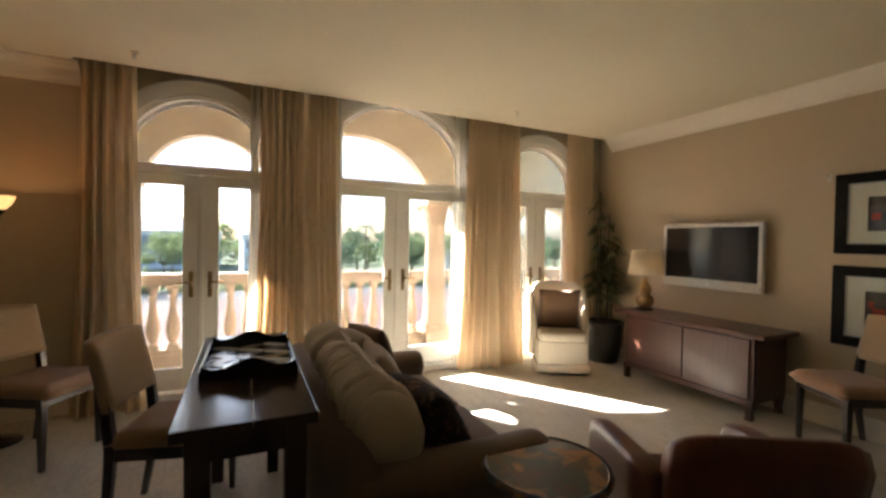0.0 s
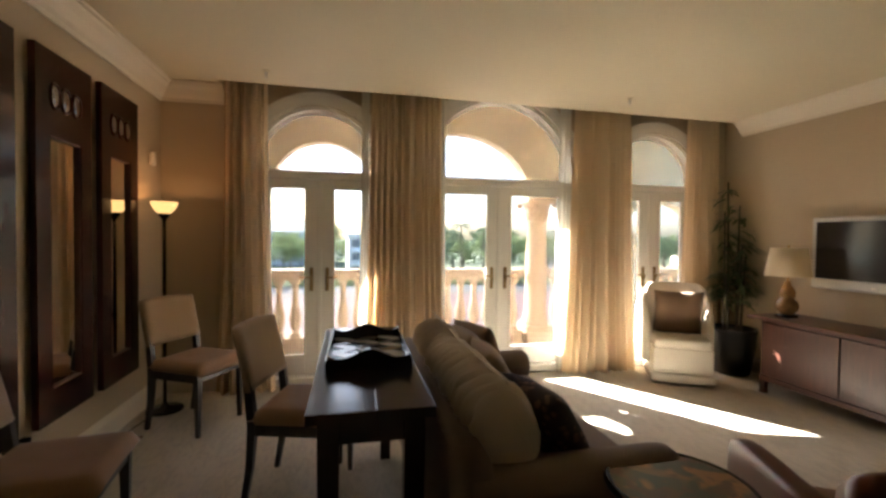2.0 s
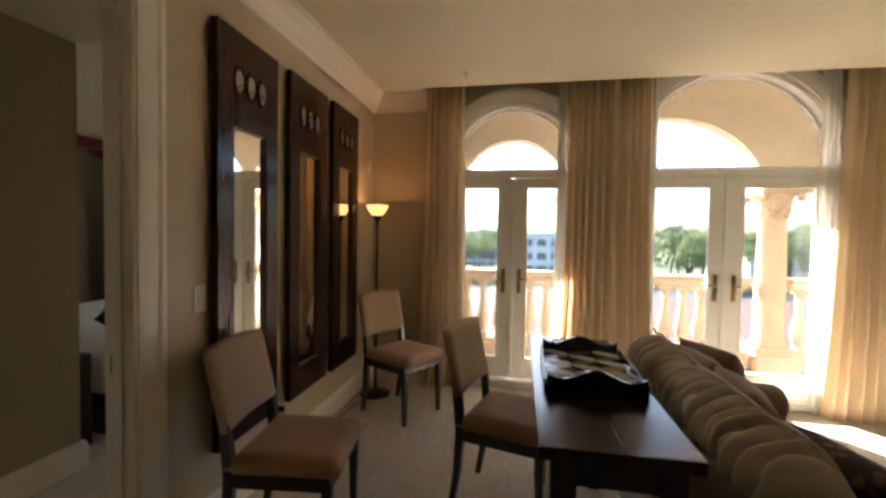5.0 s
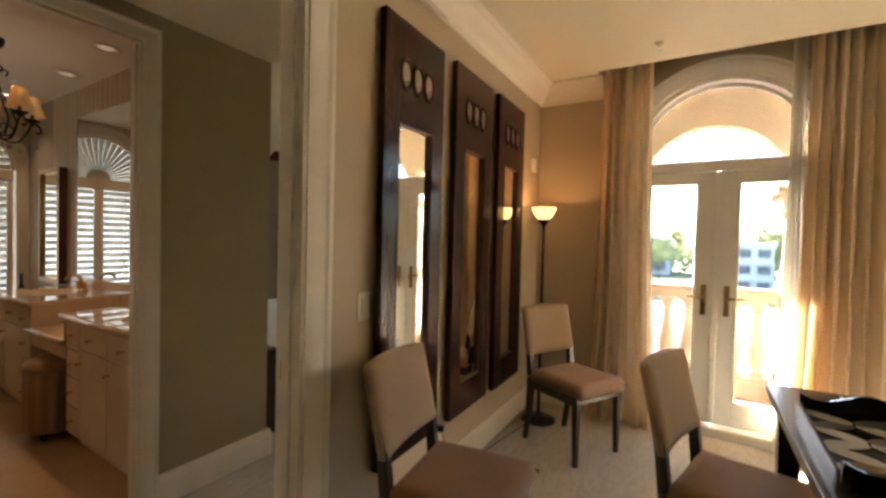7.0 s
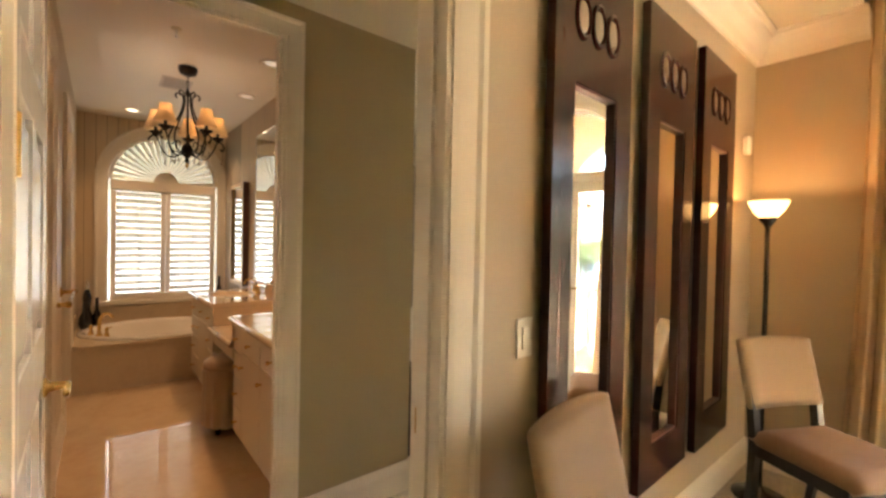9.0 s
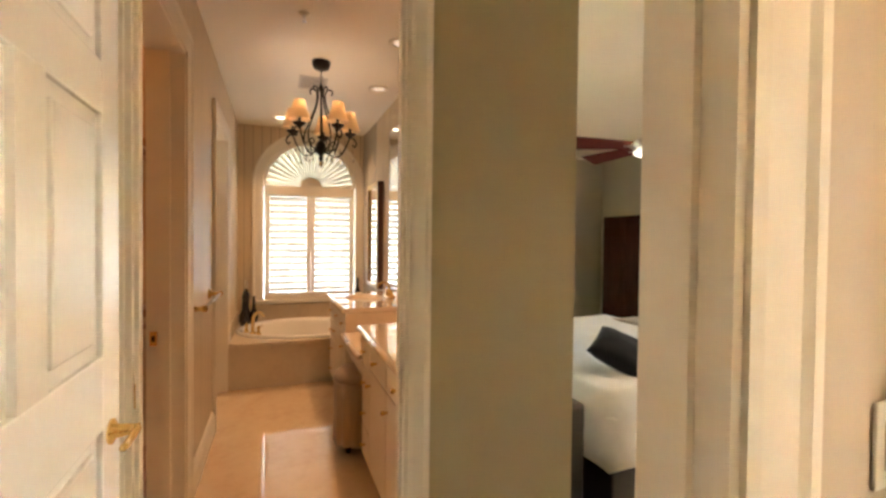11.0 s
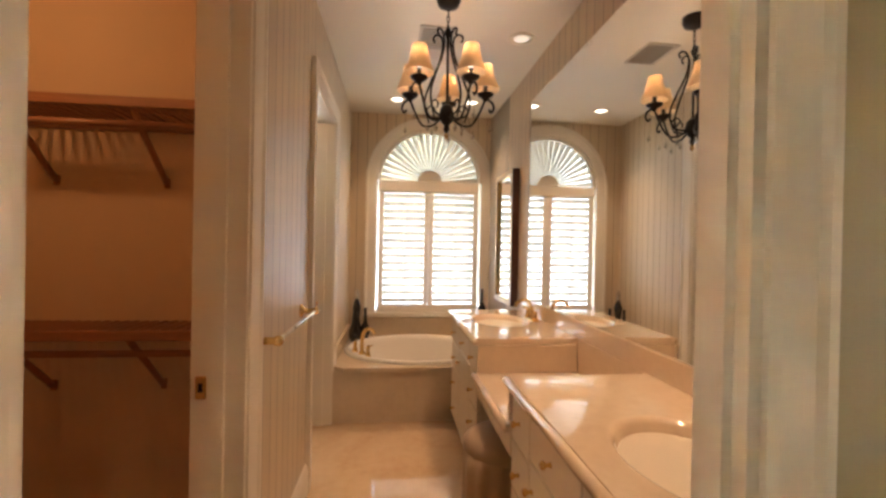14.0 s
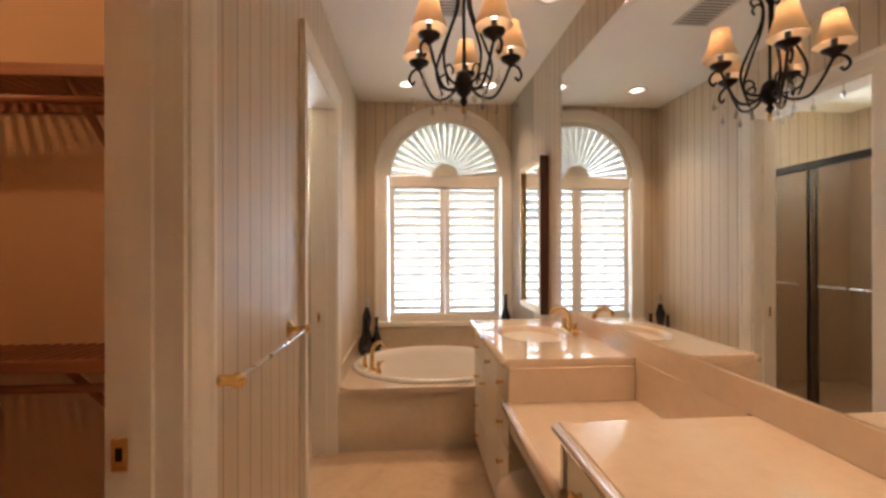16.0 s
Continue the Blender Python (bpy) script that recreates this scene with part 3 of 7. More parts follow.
# window wall with three arched openings
WINDOWS = [(-0.425, 0.59), (1.35, 0.81), (3.12, 0.565)]
SPRING = 2.0
bm = bmesh.new()
edges = [WEST - 0.115]
for c, r in WINDOWS:
    edges += [c - r, c + r]
edges += [TV_X + 0.12]
for a, b in zip(edges[::2], edges[1::2]):
    box(bm, a, b, WIN_Y, WIN_Y + 0.2, -0.1, 3.16)
for c, r in WINDOWS:
    arch_fill(bm, c, r, r, SPRING, 3.16, WIN_Y, WIN_Y + 0.2)
    box(bm, c - r, c + r, WIN_Y, WIN_Y + 0.2, -0.1, 0.03)
structure("wall_windows", bm, M_WALL, "tan wall with three arched window openings")

# cornices and skirting
bm = sweep(CROWN, [(-1.22, WIN_Y, CEIL), (WEST, WIN_Y, CEIL), (WEST, SOUTH, CEIL), (TV_X, SOUTH, CEIL), (TV_X, WIN_Y - 0.22, CEIL)])
structure("trim_cornice", bm, M_TRIM, "white moulded cornice")
structure("ceiling_return", boxes((WEST, -1.235, EDGE, WIN_Y, CEIL, CEIL + 0.08)), M_CEIL, "pale ceiling return beside the curtain slot")
bm = bmesh.new()
sweep(BASE, [(-0.43 - 0.69, WIN_Y, 0), (WEST, WIN_Y, 0), (WEST, DOOR_Y1 + 0.118, 0)], bm=bm)
sweep(BASE, [(WEST, DOOR_Y0 - 0.118, 0), (WEST, SOUTH, 0), (TV_X, SOUTH, 0), (TV_X, WIN_Y, 0), (3.12 + 0.70, WIN_Y, 0)], bm=bm)
structure("baseboard", bm, M_TRIM, "white moulded baseboard")

# passage, bathroom door wall and bedroom
GREY_X, GREY_END = -2.835, 2.715
BD_Y0, BD_Y1 = 1.20, 2.01
structure("wall_passage", boxes((GREY_X - 0.07, GREY_X, BD_Y1, GREY_END, -0.1, 2.8), (GREY_X - 0.07, GREY_X, 1.0, BD_Y0, -0.1, 2.8), (GREY_X - 0.07, GREY_X, BD_Y0, BD_Y1, DOOR_H, 2.8)), M_GREY, "olive-tan painted passage wall beside the bathroom doorway")
structure("wall_passage_south", boxes((GREY_X, WEST - 0.115, 1.0, 1.12, -0.1, 2.8)), M_GREY, "olive-tan painted wall behind the open door")
structure("ceiling_passage", boxes((GREY_X, WEST - 0.115, 1.12, GREY_END, 2.43, 2.72)), M_CEIL, "low passage ceiling")
casing_x("trim_bath_door", GREY_X, 1, BD_Y0, BD_Y1, DOOR_H, wide=0.62)
jamb_x("door_frame_bath", GREY_X - 0.075, GREY_X + 0.005, BD_Y0 - 0.002, BD_Y1 + 0.002, DOOR_H)
bm = sweep([(-o, u) for o, u in BASE], [(GREY_X, BD_Y1 + 0.073, 0), (GREY_X, GREY_END + 0.018, 0), (-6.6, GREY_END + 0.018, 0)])
structure("baseboard_passage", bm, M_TRIM, "white moulded baseboard")
structure("floor_bedroom", boxes((-7.0, WEST - 0.115, 2.72, 6.72, -0.12, -0.001)), M_CARPET, "cream bedroom carpet")
structure("wall_bedroom_north", boxes((-7.0, -3.1, 6.6, 6.72, -0.1, 2.9), (-2.0, WEST - 0.115, 6.6, 6.72, -0.1, 2.9), (-3.1, -2.0, 6.6, 6.72, -0.1, 0.95), (-3.1, -2.0, 6.6, 6.72, 1.85, 2.9), (-3.1, -2.85, 6.6, 6.72, 0.95, 1.85), (-2.25, -2.0, 6.6, 6.72, 0.95, 1.85)), M_ROOMW, "taupe bedroom wall")
structure("wall_bedroom_west", boxes((-7.0, -6.88, 2.9, 6.6, -0.1, 2.9)), M_ROOMW, "taupe bedroom wall")
structure("wall_bedroom_south", boxes((-7.0, GREY_X - 0.07, 2.675, GREY_END, -0.1, 2.9)), M_ROOMW, "taupe bedroom wall")
structure("wall_bedroom_east", boxes((WEST - 0.115, WEST - 0.02, WIN_Y + 0.2, 6.72, -0.1, 2.9)), M_ROOMW, "taupe bedroom wall")
structure("ceiling_bedroom", boxes((-7.0, WEST - 0.115, GREY_END, 6.72, 2.68, 2.8)), M_BATHCEIL, "white bedroom ceiling")

# bathroom shell, laid out square and turned as one at the end
BS, BN, BW, BC = 1.19, 2.625, -6.80, 2.665
CLO0, CLO1 = -3.0, -3.826       # closet doorway
SH0, SH1, SH_H = -4.87, -5.66, 2.23   # shower doorway
BC_Y, BC_R = 1.985, 0.51             # bath window
structure("floor_bath", boxes((BW - 0.1, GREY_X - 0.065, -0.9, BN + 0.05, -0.1, 0.002)), M_FLOOR, "polished cream marble floor", True)
structure("ceiling_bath", boxes((BW - 0.1, GREY_X - 0.07, BS - 0.16, BN + 0.05, BC, BC + 0.1)), M_BATHCEIL, "cream painted bathroom ceiling", True)
for i, (a, b, z) in enumerate([(CLO1, SH0, 0), (SH1, BW, 0), (SH0, SH1, SH_H), (CLO0, CLO1, DOOR_H - 0.02), (GREY_X - 0.07, CLO0, 0)]):
    structure("wall_bath_south_%d" % (i + 1), boxes((a, b, BS - 0.15, BS, z, BC)), M_PAPER, "cream striped wallpaper wall between doorways" if z == 0 else "cream striped wallpaper wall above a doorway", True)
structure("wall_bath_north", boxes((BW - 0.1, GREY_X - 0.072, BN, BN + 0.04, 0, BC)), M_PAPER, "cream striped wallpaper wall", True)
bm = boxes((BW - 0.16, BW, BS - 0.15, BC_Y - BC_R - 0.02, 0, BC), (BW - 0.16, BW, BC_Y + BC_R + 0.02, BN + 0.05, 0, BC), (BW - 0.16, BW, BC_Y - BC_R - 0.02, BC_Y + BC_R + 0.02, 0, 0.66))
arch_fill(bm, BC_Y, BC_R + 0.02, BC_R + 0.02, 1.99, BC, BW - 0.16, BW, axis="y")
structure("wall_bath_west", bm, M_PAPER, "cream striped wallpaper wall with an arched window", True)


def casing_y(name, y, inward, x0, x1, h):
    loop = [(x1, 0.0), (x1, h), (x0, h), (x0, 0.0)]
    ob = part(name, frame_around([(-o * 0.85, d) for o, d in CASING], loop, (1, 0, 0), (0, inward, 0)), M_TRIM)
    ob.location.y = y
    tagged(ob, "white moulded door casing", "", "", "structure")
    BATH.append(ob)
    return ob


casing_y("trim_closet_door", BS, 1, CLO1, CLO0, DOOR_H - 0.02)
casing_y("trim_shower_door", BS, 1, SH1, SH0, SH_H)


def jamb_y(name, y0, y1, x0, x1, h):
    ym = 0.5 * (y0 + y1)
    return structure(name, boxes((x0, x0 + 0.018, y0, y1, 0, h), (x1 - 0.018, x1, y0, y1, 0, h), (x0, x1, y0, y1, h - 0.018, h), (x0 + 0.018, x0 + 0.03, ym - 0.02, ym + 0.02, 0, h - 0.018), (x1 - 0.03, x1 - 0.018, ym - 0.02, ym + 0.02, 0, h - 0.018)), M_TRIM, "white door jamb with a stop", True)


jamb_y("door_frame_closet", BS - 0.155, BS + 0.005, CLO1 - 0.002, CLO0 + 0.002, DOOR_H - 0.02)
jamb_y("door_frame_shower", BS - 0.155, BS + 0.005, SH1 - 0.002, SH0 + 0.002, SH_H)
bm = sweep([(-o, u) for o, u in BASE], [(CLO1 - 0.1, BS, 0), (SH0 + 0.1, BS, 0)][::1], bm=bmesh.new())
structure("baseboard_bath", bm, M_TRIM, "white moulded baseboard", True)

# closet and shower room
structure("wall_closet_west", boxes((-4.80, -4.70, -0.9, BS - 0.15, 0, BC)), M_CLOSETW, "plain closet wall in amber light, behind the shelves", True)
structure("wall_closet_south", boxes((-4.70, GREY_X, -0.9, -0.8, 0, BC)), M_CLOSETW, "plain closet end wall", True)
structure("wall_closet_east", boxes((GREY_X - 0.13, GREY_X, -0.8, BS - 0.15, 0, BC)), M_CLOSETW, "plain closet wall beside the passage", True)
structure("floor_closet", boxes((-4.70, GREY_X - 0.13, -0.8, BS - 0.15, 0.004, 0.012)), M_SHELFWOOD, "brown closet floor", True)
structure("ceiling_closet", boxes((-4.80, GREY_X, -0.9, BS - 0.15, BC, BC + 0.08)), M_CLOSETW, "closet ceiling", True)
bm = boxes((BW - 0.16, -4.80, -0.9, -0.8, 0, BC), (BW - 0.16, BW, -0.8, 0.05, 0, BC), (BW - 0.16, BW, 0.75, BS - 0.15, 0, BC), (BW - 0.16, BW, 0.05, 0.75, 0, 1.75))
arch_fill(bm, 0.40, 0.35, 0.35, 1.95, BC, BW - 0.16, BW, axis="y")
structure("wall_shower", bm, M_PAPER, "striped wall round the shower room with a small arched window", True)
structure("ceiling_shower", boxes((BW - 0.1, -4.80, -0.9, BS - 0.15, BC, BC + 0.08)), M_BATHCEIL, "cream shower room ceiling", True)

# balcony with its arcade
BY = 5.86
structure("floor_balcony", boxes((-2.6, 6.0, WIN_Y + 0.2, BY + 0.22, -0.25, -0.02)), M_TERRACE, "sunlit terrace tiles of the balcony")
structure("ceiling_balcony", boxes((-2.6, 6.0, WIN_Y + 0.2, BY + 0.22, 3.2, 3.35)), M_STUCCO, "peach stucco balcony ceiling")
bm = boxes((-2.6, -1.05, BY - 0.1, BY + 0.1, 1.9, 3.2), (0.15, 0.23, BY - 0.1, BY + 0.1, 1.9, 3.2), (2.17, 2.50, BY - 0.1, BY + 0.1, 1.9, 3.2), (4.75, 6.0, BY - 0.1, BY + 0.1, 1.5, 3.2), (2.5, 3.6, BY - 0.1, BY + 0.1, 1.9, 3.2))
arch_fill(bm, -0.45, 0.60, 0.59, 1.92, 3.2, BY - 0.1, BY + 0.1)
arch_fill(bm, 1.20, 0.97, 0.79, 1.92, 3.2, BY - 0.1, BY + 0.1)
arch_fill(bm, 4.175, 0.575, 0.42, 1.5, 3.2, BY - 0.1, BY + 0.1)
structure("wall_arcade", bm, M_STUCCO, "peach stucco arcade of the balcony")
structure("wall_balcony_end", boxes((5.9, 6.0, WIN_Y + 0.2, BY + 0.2, -0.2, 3.2), (-2.6, -2.5, WIN_Y + 0.2, BY + 0.2, -0.2, 3.2), (3.62, 3.8, BY - 0.088, BY + 0.088, -0.2, 1.49)), M_STUCCO, "peach stucco end wall of the balcony")
# Unseen slab, added to block the sun from the bathroom windows.
structure("sunblock_eave", boxes((-9.4, -6.97, -1.0, 6.6, 2.72, 2.85)), M_STUCCO, "unseen stucco slab added to keep sun off the bathroom windows")

# ---- windows of the living room ----
def french_window(name, c, r, label):
    """A pair of glazed doors under a transom and a fan light, in one arched opening."""
    w = thing(name, label, "french window")
    w["kind"] = "structure"
    y0, y1 = WIN_Y + 0.05, WIN_Y + 0.12
    loop = [(c + r, 0.03), (c + r, SPRING)] + arc_loop(c, r, SPRING)[::-1][1:-1] + [(c - r, SPRING), (c - r, 0.03)]
    cas = part("casing", frame_around([(-o * 1.02, d) for o, d in CASING], loop, (1, 0, 0), (0, -1, 0)), M_FRENCH, w, smooth=False)
    cas.location.y = WIN_Y
    fr = part("window_frame", frame_around([(0, 0), (0.055, 0), (0.055, 0.03), (0.035, 0.045), (0.035, 0.12), (0, 0.12)], loop, (1, 0, 0), (0, -1, 0)), M_FRENCH, w)
    fr.location.y = WIN_Y + 0.14
    bm = boxes((c - r + 0.02, c + r - 0.02, y0 - 0.02, y1 + 0.01, 1.9165, 1.995), bevel=0.003)
    box(bm, c - r + 0.02, c + r - 0.02, y0 - 0.035, y0 - 0.012, 1.975, 1.992, bevel=0.004)
    part("transom", bm, M_FRENCH, w)
    part("threshold", boxes((c - r, c + r, WIN_Y - 0.03, y1 + 0.04, 0.0, 0.075), bevel=0.012), M_FRENCH, w, "white raised threshold")
    bm = bmesh.new()
    lower = [(c - r + 0.03, 1.99), (c + r - 0.03, 1.99)] + [(c + (r - 0.03) * math.cos(math.pi * i / 24), SPRING + (r - 0.03) * math.sin(math.pi * i / 24)) for i in range(1, 24)]
    f = bm.faces.new([bm.verts.new((s, WIN_Y + 0.122, z)) for s, z in lower])
    ex = bmesh.ops.extrude_face_region(bm, geom=[f])
    bmesh.ops.translate(bm, verts=[v for v in ex["geom"] if isinstance(v, bmesh.types.BMVert)], vec=(0, 0.006, 0))
    part("fan_light", bm, M_GLASS, w, "arched pane tinted grey to dim the view outdoors").visible_shadow = False
    for side in (-1, 1):
        a, b = (c - r + 0.035, c - 0.012) if side < 0 else (c + 0.012, c + r - 0.035)
        st = 0.112
        d = part("door", boxes((a, a + st, y0, y1 - 0.02, 0.08, 1.915), (b - st, b, y0, y1 - 0.02, 0.08, 1.915), (a + st, b - st, y0, y1 - 0.02, 1.832, 1.915), (a + st, b - st, y0, y1 - 0.02, 0.08, 0.26), bevel=0.004), M_FRENCH, w, "white glazed door leaf")
        bead = part("glazing_bead", boxes((a + st - 0.004, a + st + 0.012, y0 - 0.006, y0 + 0.02, 0.255, 1.836), (b - st - 0.012, b - st + 0.004, y0 - 0.006, y0 + 0.02, 0.255, 1.836), (a + st, b - st, y0 - 0.006, y0 + 0.02, 1.822, 1.836), (a + st, b - st, y0 - 0.006, y0 + 0.02, 0.255, 0.27), bevel=0.003), M_FRENCH, d)
        p = part("pane", boxes((a + st - 0.01, b - st + 0.01, y0 + 0.022, y0 + 0.028, 0.25, 1.84)), M_GLASS, d, "pane tinted grey to dim the view outdoors")
        p.visible_shadow = False
        hx = (b - 0.06) if side < 0 else (a + 0.06)
        bm = boxes((hx - 0.017, hx + 0.017, y0 - 0.01, y0, 0.87, 1.09), bevel=0.004)
        lathe([(0.012, 0), (0.012, 0.03)], 10, bm, (hx, y0 - 0.03, 0.96))
        tube([(hx, y0 - 0.008, 1.0), (hx, y0 - 0.045, 1.0), (hx - side * -0.02, y0 - 0.05, 1.0), (hx + side * 0.10, y0 - 0.045, 1.004)], 0.009, 8, bm)
        part("lever_handle", bm, M_AGEDBRASS, d, "aged brass lever on a long plate", smooth=True)
    part("astragal", boxes((c - 0.02, c + 0.02, y0 - 0.014, y0 - 0.001, 0.085, 1.91), bevel=0.004), M_FRENCH, w)
    part("door_closer", boxes((c + 0.10, c + r - 0.08, y0 - 0.012, y0 + 0.002, 1.918, 1.936)), M_IRON, w, "dark closer bar")
    return w


for i, (c, r) in enumerate(WINDOWS):
    french_window("window_%d" % (i + 1), c, r, "white arched french window with glazed double doors, closed")

# curtains
for i, (a, b, folds, label) in enumerate([(-1.22, -0.87, 5, "heavy cream drape hanging in folds beside the corner"), (0.03, 0.69, 10, "wide pair of cream drapes between two windows"), (2.10, 2.74, 9, "cream drape with its sunlit hem pooling on the carpet"), (3.46, 3.84, 5, "cream drape hanging in the far corner")]):
    t = thing("curtain", label, "curtain", group="living room curtains")
    drape("", a, b, WIN_Y - 0.10, 0.004, 2.80, folds, 11 + i * 7, M_DRAPE, t, 0.10 if i == 2 else 0.06, 0.058)
    part("heading_tape", boxes((a - 0.01, b + 0.01, WIN_Y - 0.115, WIN_Y - 0.085, 2.79, 2.86), bevel=0.004), M_DRAPE, t)
    part("curtain_track", boxes((a - 0.03, b + 0.03, WIN_Y - 0.12, WIN_Y - 0.08, 2.86, 3.06), bevel=0.004), M_NICKEL, t)
    if i in (1, 2):
        x = (b + 0.01, b + 0.06) if i == 1 else (a - 0.14, a - 0.02)
        drape("thin white sheer", x[0], x[1], WIN_Y - 0.05, 0.004, 2.80, 3, 5 + i, M_SHEER, t, 0.02, 0.012, "sheer")
    if i == 1:
        drape("thin white sheer", a - 0.07, a - 0.01, WIN_Y - 0.05, 0.004, 2.80, 3, 23, M_SHEER, t, 0.02, 0.012, "sheer")


# ---- mirrors on the west wall ----
def ladder_mirror(m):
    t = thing("wall_mirror", "tall mirror in espresso wood with three oval inset mirrors", "mirror", m, "three wall mirrors")
    W, z0, z1 = 0.505, 0.37, 2.345
    g0, g1, gz0, gz1 = 0.115, 0.395, 0.545, 1.895
    th = 0.034
    bm = boxes((0, th, 0, g0, z0, z1), (0, th, g1, W, z0, z1), (0, th, g0, g1, z0, gz0), (0, th, g0, g1, gz1, z1))
    xs = [0.155, 0.2525, 0.35]
    part("frame", bm, M_DARKWOOD, t)
    part("bevel_edge", boxes((0.010, th - 0.006, g0, g0 + 0.008, gz0, gz1), (0.010, th - 0.006, g1 - 0.008, g1, gz0, gz1), (0.010, th - 0.006, g0, g1, gz1 - 0.008, gz1), (0.010, th - 0.006, g0, g1, gz0, gz0 + 0.008)), M_REDWOOD, t)
    part("mirror_pane", boxes((0.004, 0.012, g0 - 0.005, g1 + 0.005, gz0 - 0.005, gz1 + 0.005)), M_MIRROR, t, "clear mirror glass")
    for x in xs:
        oval = Matrix.Diagonal((1.5, 0.88, 1, 1))
        prof = [(0.050, 0.0), (0.050, 0.006), (0.042, 0.007), (0.039, 0.0)]
        ring = lathe(prof, 28, cap=False)
        bmesh.ops.transform(ring, matrix=Matrix.Translation((th, x, 2.112)) @ Matrix.Rotation(radians(90), 4, "Y") @ oval, verts=ring.verts)
        r = part("ring", ring, M_DARKWOOD, t, smooth=True)
        disc = lathe([(0.039, 0.004), (0.039, 0.0075), (0.030, 0.010), (0.016, 0.0115), (0.002, 0.012)], 28)
        bmesh.ops.transform(disc, matrix=Matrix.Translation((th - 0.006, x, 2.112)) @ Matrix.Rotation(radians(90), 4, "Y") @ oval, verts=disc.verts)
        part("oval_mirror", disc, M_DISCMIRROR, t, "small dim oval domed mirror", smooth=True)
    return t


first_mirror = ladder_mirror(pose(WEST + 0.016, 2.40, 0, 0, 0, 1.6))
copy_thing(first_mirror, pose(WEST + 0.016, 3.018, 0, 0, 0, 1.6))
copy_thing(first_mirror, pose(WEST + 0.016, 3.602, 0, 0, 0, 1.6))

# ---- small things on the walls ----
t = thing("light_switch", "ivory rocker switch plate on the tan wall", "switch", pose(WEST, 2.345, 1.09))
part("plate", boxes((0, 0.006, -0.036, 0.036, -0.06, 0.06), bevel=0.003), M_PLASTIC, t)
part("rocker", boxes((0.005, 0.011, -0.016, 0.016, -0.034, 0.034), bevel=0.002), M_PLASTIC, t)
t = thing("motion_sensor", "small white alarm sensor high in the corner", "sensor", pose(WEST, 4.40, 2.0))
part("housing", boxes((0, 0.035, -0.03, 0.03, -0.055, 0.055), bevel=0.01, seg=3), M_PLASTIC, t)
part("lens_window", boxes((0.033, 0.038, -0.02, 0.02, -0.04, 0.0), bevel=0.003), M_MAT, t)
t = thing("lamp_cord", "thin black cord plugged in low on the wall", "cord")
part("plug", boxes((WEST, WEST + 0.04, 2.955, 2.985, 0.33, 0.36), bevel=0.006), M_BLACK, t)
part("cable", tube(curve_points([(WEST + 0.03, 2.97, 0.345), (WEST + 0.05, 3.0, 0.2), (WEST + 0.04, 3.1, 0.03), (WEST + 0.05, 3.5, 0.006), (WEST + 0.12, 4.0, 0.006), (-1.6, 4.2, 0.01)], 6), 0.003, 6), M_BLACK, t, smooth=True)


def sprinkler(m):
    t = thing("fire_sprinkler", "small pendent sprinkler head in the ceiling", "sprinkler", m, "ceiling sprinklers")
    part("rosette", lathe([(0.03, 0.0), (0.03, -0.004), (0.018, -0.01)], 18), M_CEIL, t, smooth=True)
    bm = lathe([(0.008, -0.006), (0.008, -0.03)], 10)
    box(bm, -0.011, -0.007, -0.003, 0.003, -0.05, -0.012)
    box(bm, 0.007, 0.011, -0.003, 0.003, -0.05, -0.012)
    part("body", bm, M_NICKEL, t)
    part("deflector", lathe([(0.014, -0.052), (0.014, -0.048)], 16), M_NICKEL, t)
    return t


sp = sprinkler(pose(-0.80, 4.09, CEIL))
copy_thing(sp, pose(2.35, 3.97, CEIL))
copy_thing(sp, pose(1.65, 1.27, CEIL))

# ---- torchiere ----
t = thing("floor_lamp", "slim black torchiere with a lit amber glass bowl in the corner", "floor lamp", pose(-1.56, 4.19, 0))
part("base", lathe([(0.13, 0.0), (0.13, 0.012), (0.11, 0.022), (0.03, 0.034), (0.016, 0.06)], 32), M_BLACK, t, "round weighted black base", smooth=True)
part("pole", lathe([(0.0125, 0.04), (0.0125, 0.75), (0.016, 0.755), (0.016, 0.775), (0.0125, 0.78), (0.0125, 1.50)], 16), M_BLACK, t, smooth=True)
part("cup", lathe([(0.014, 1.49), (0.024, 1.51), (0.04, 1.53), (0.045, 1.545)], 24), M_BLACK, t, smooth=True)
part("glass_bowl", lathe([(0.03, 1.54), (0.052, 1.556), (0.072, 1.582), (0.088, 1.615), (0.094, 1.635), (0.089, 1.633), (0.068, 1.586), (0.048, 1.562), (0.02, 1.55)], 36, cap=False), M_BOWLGLASS, t, "lit amber glass bowl", smooth=True)


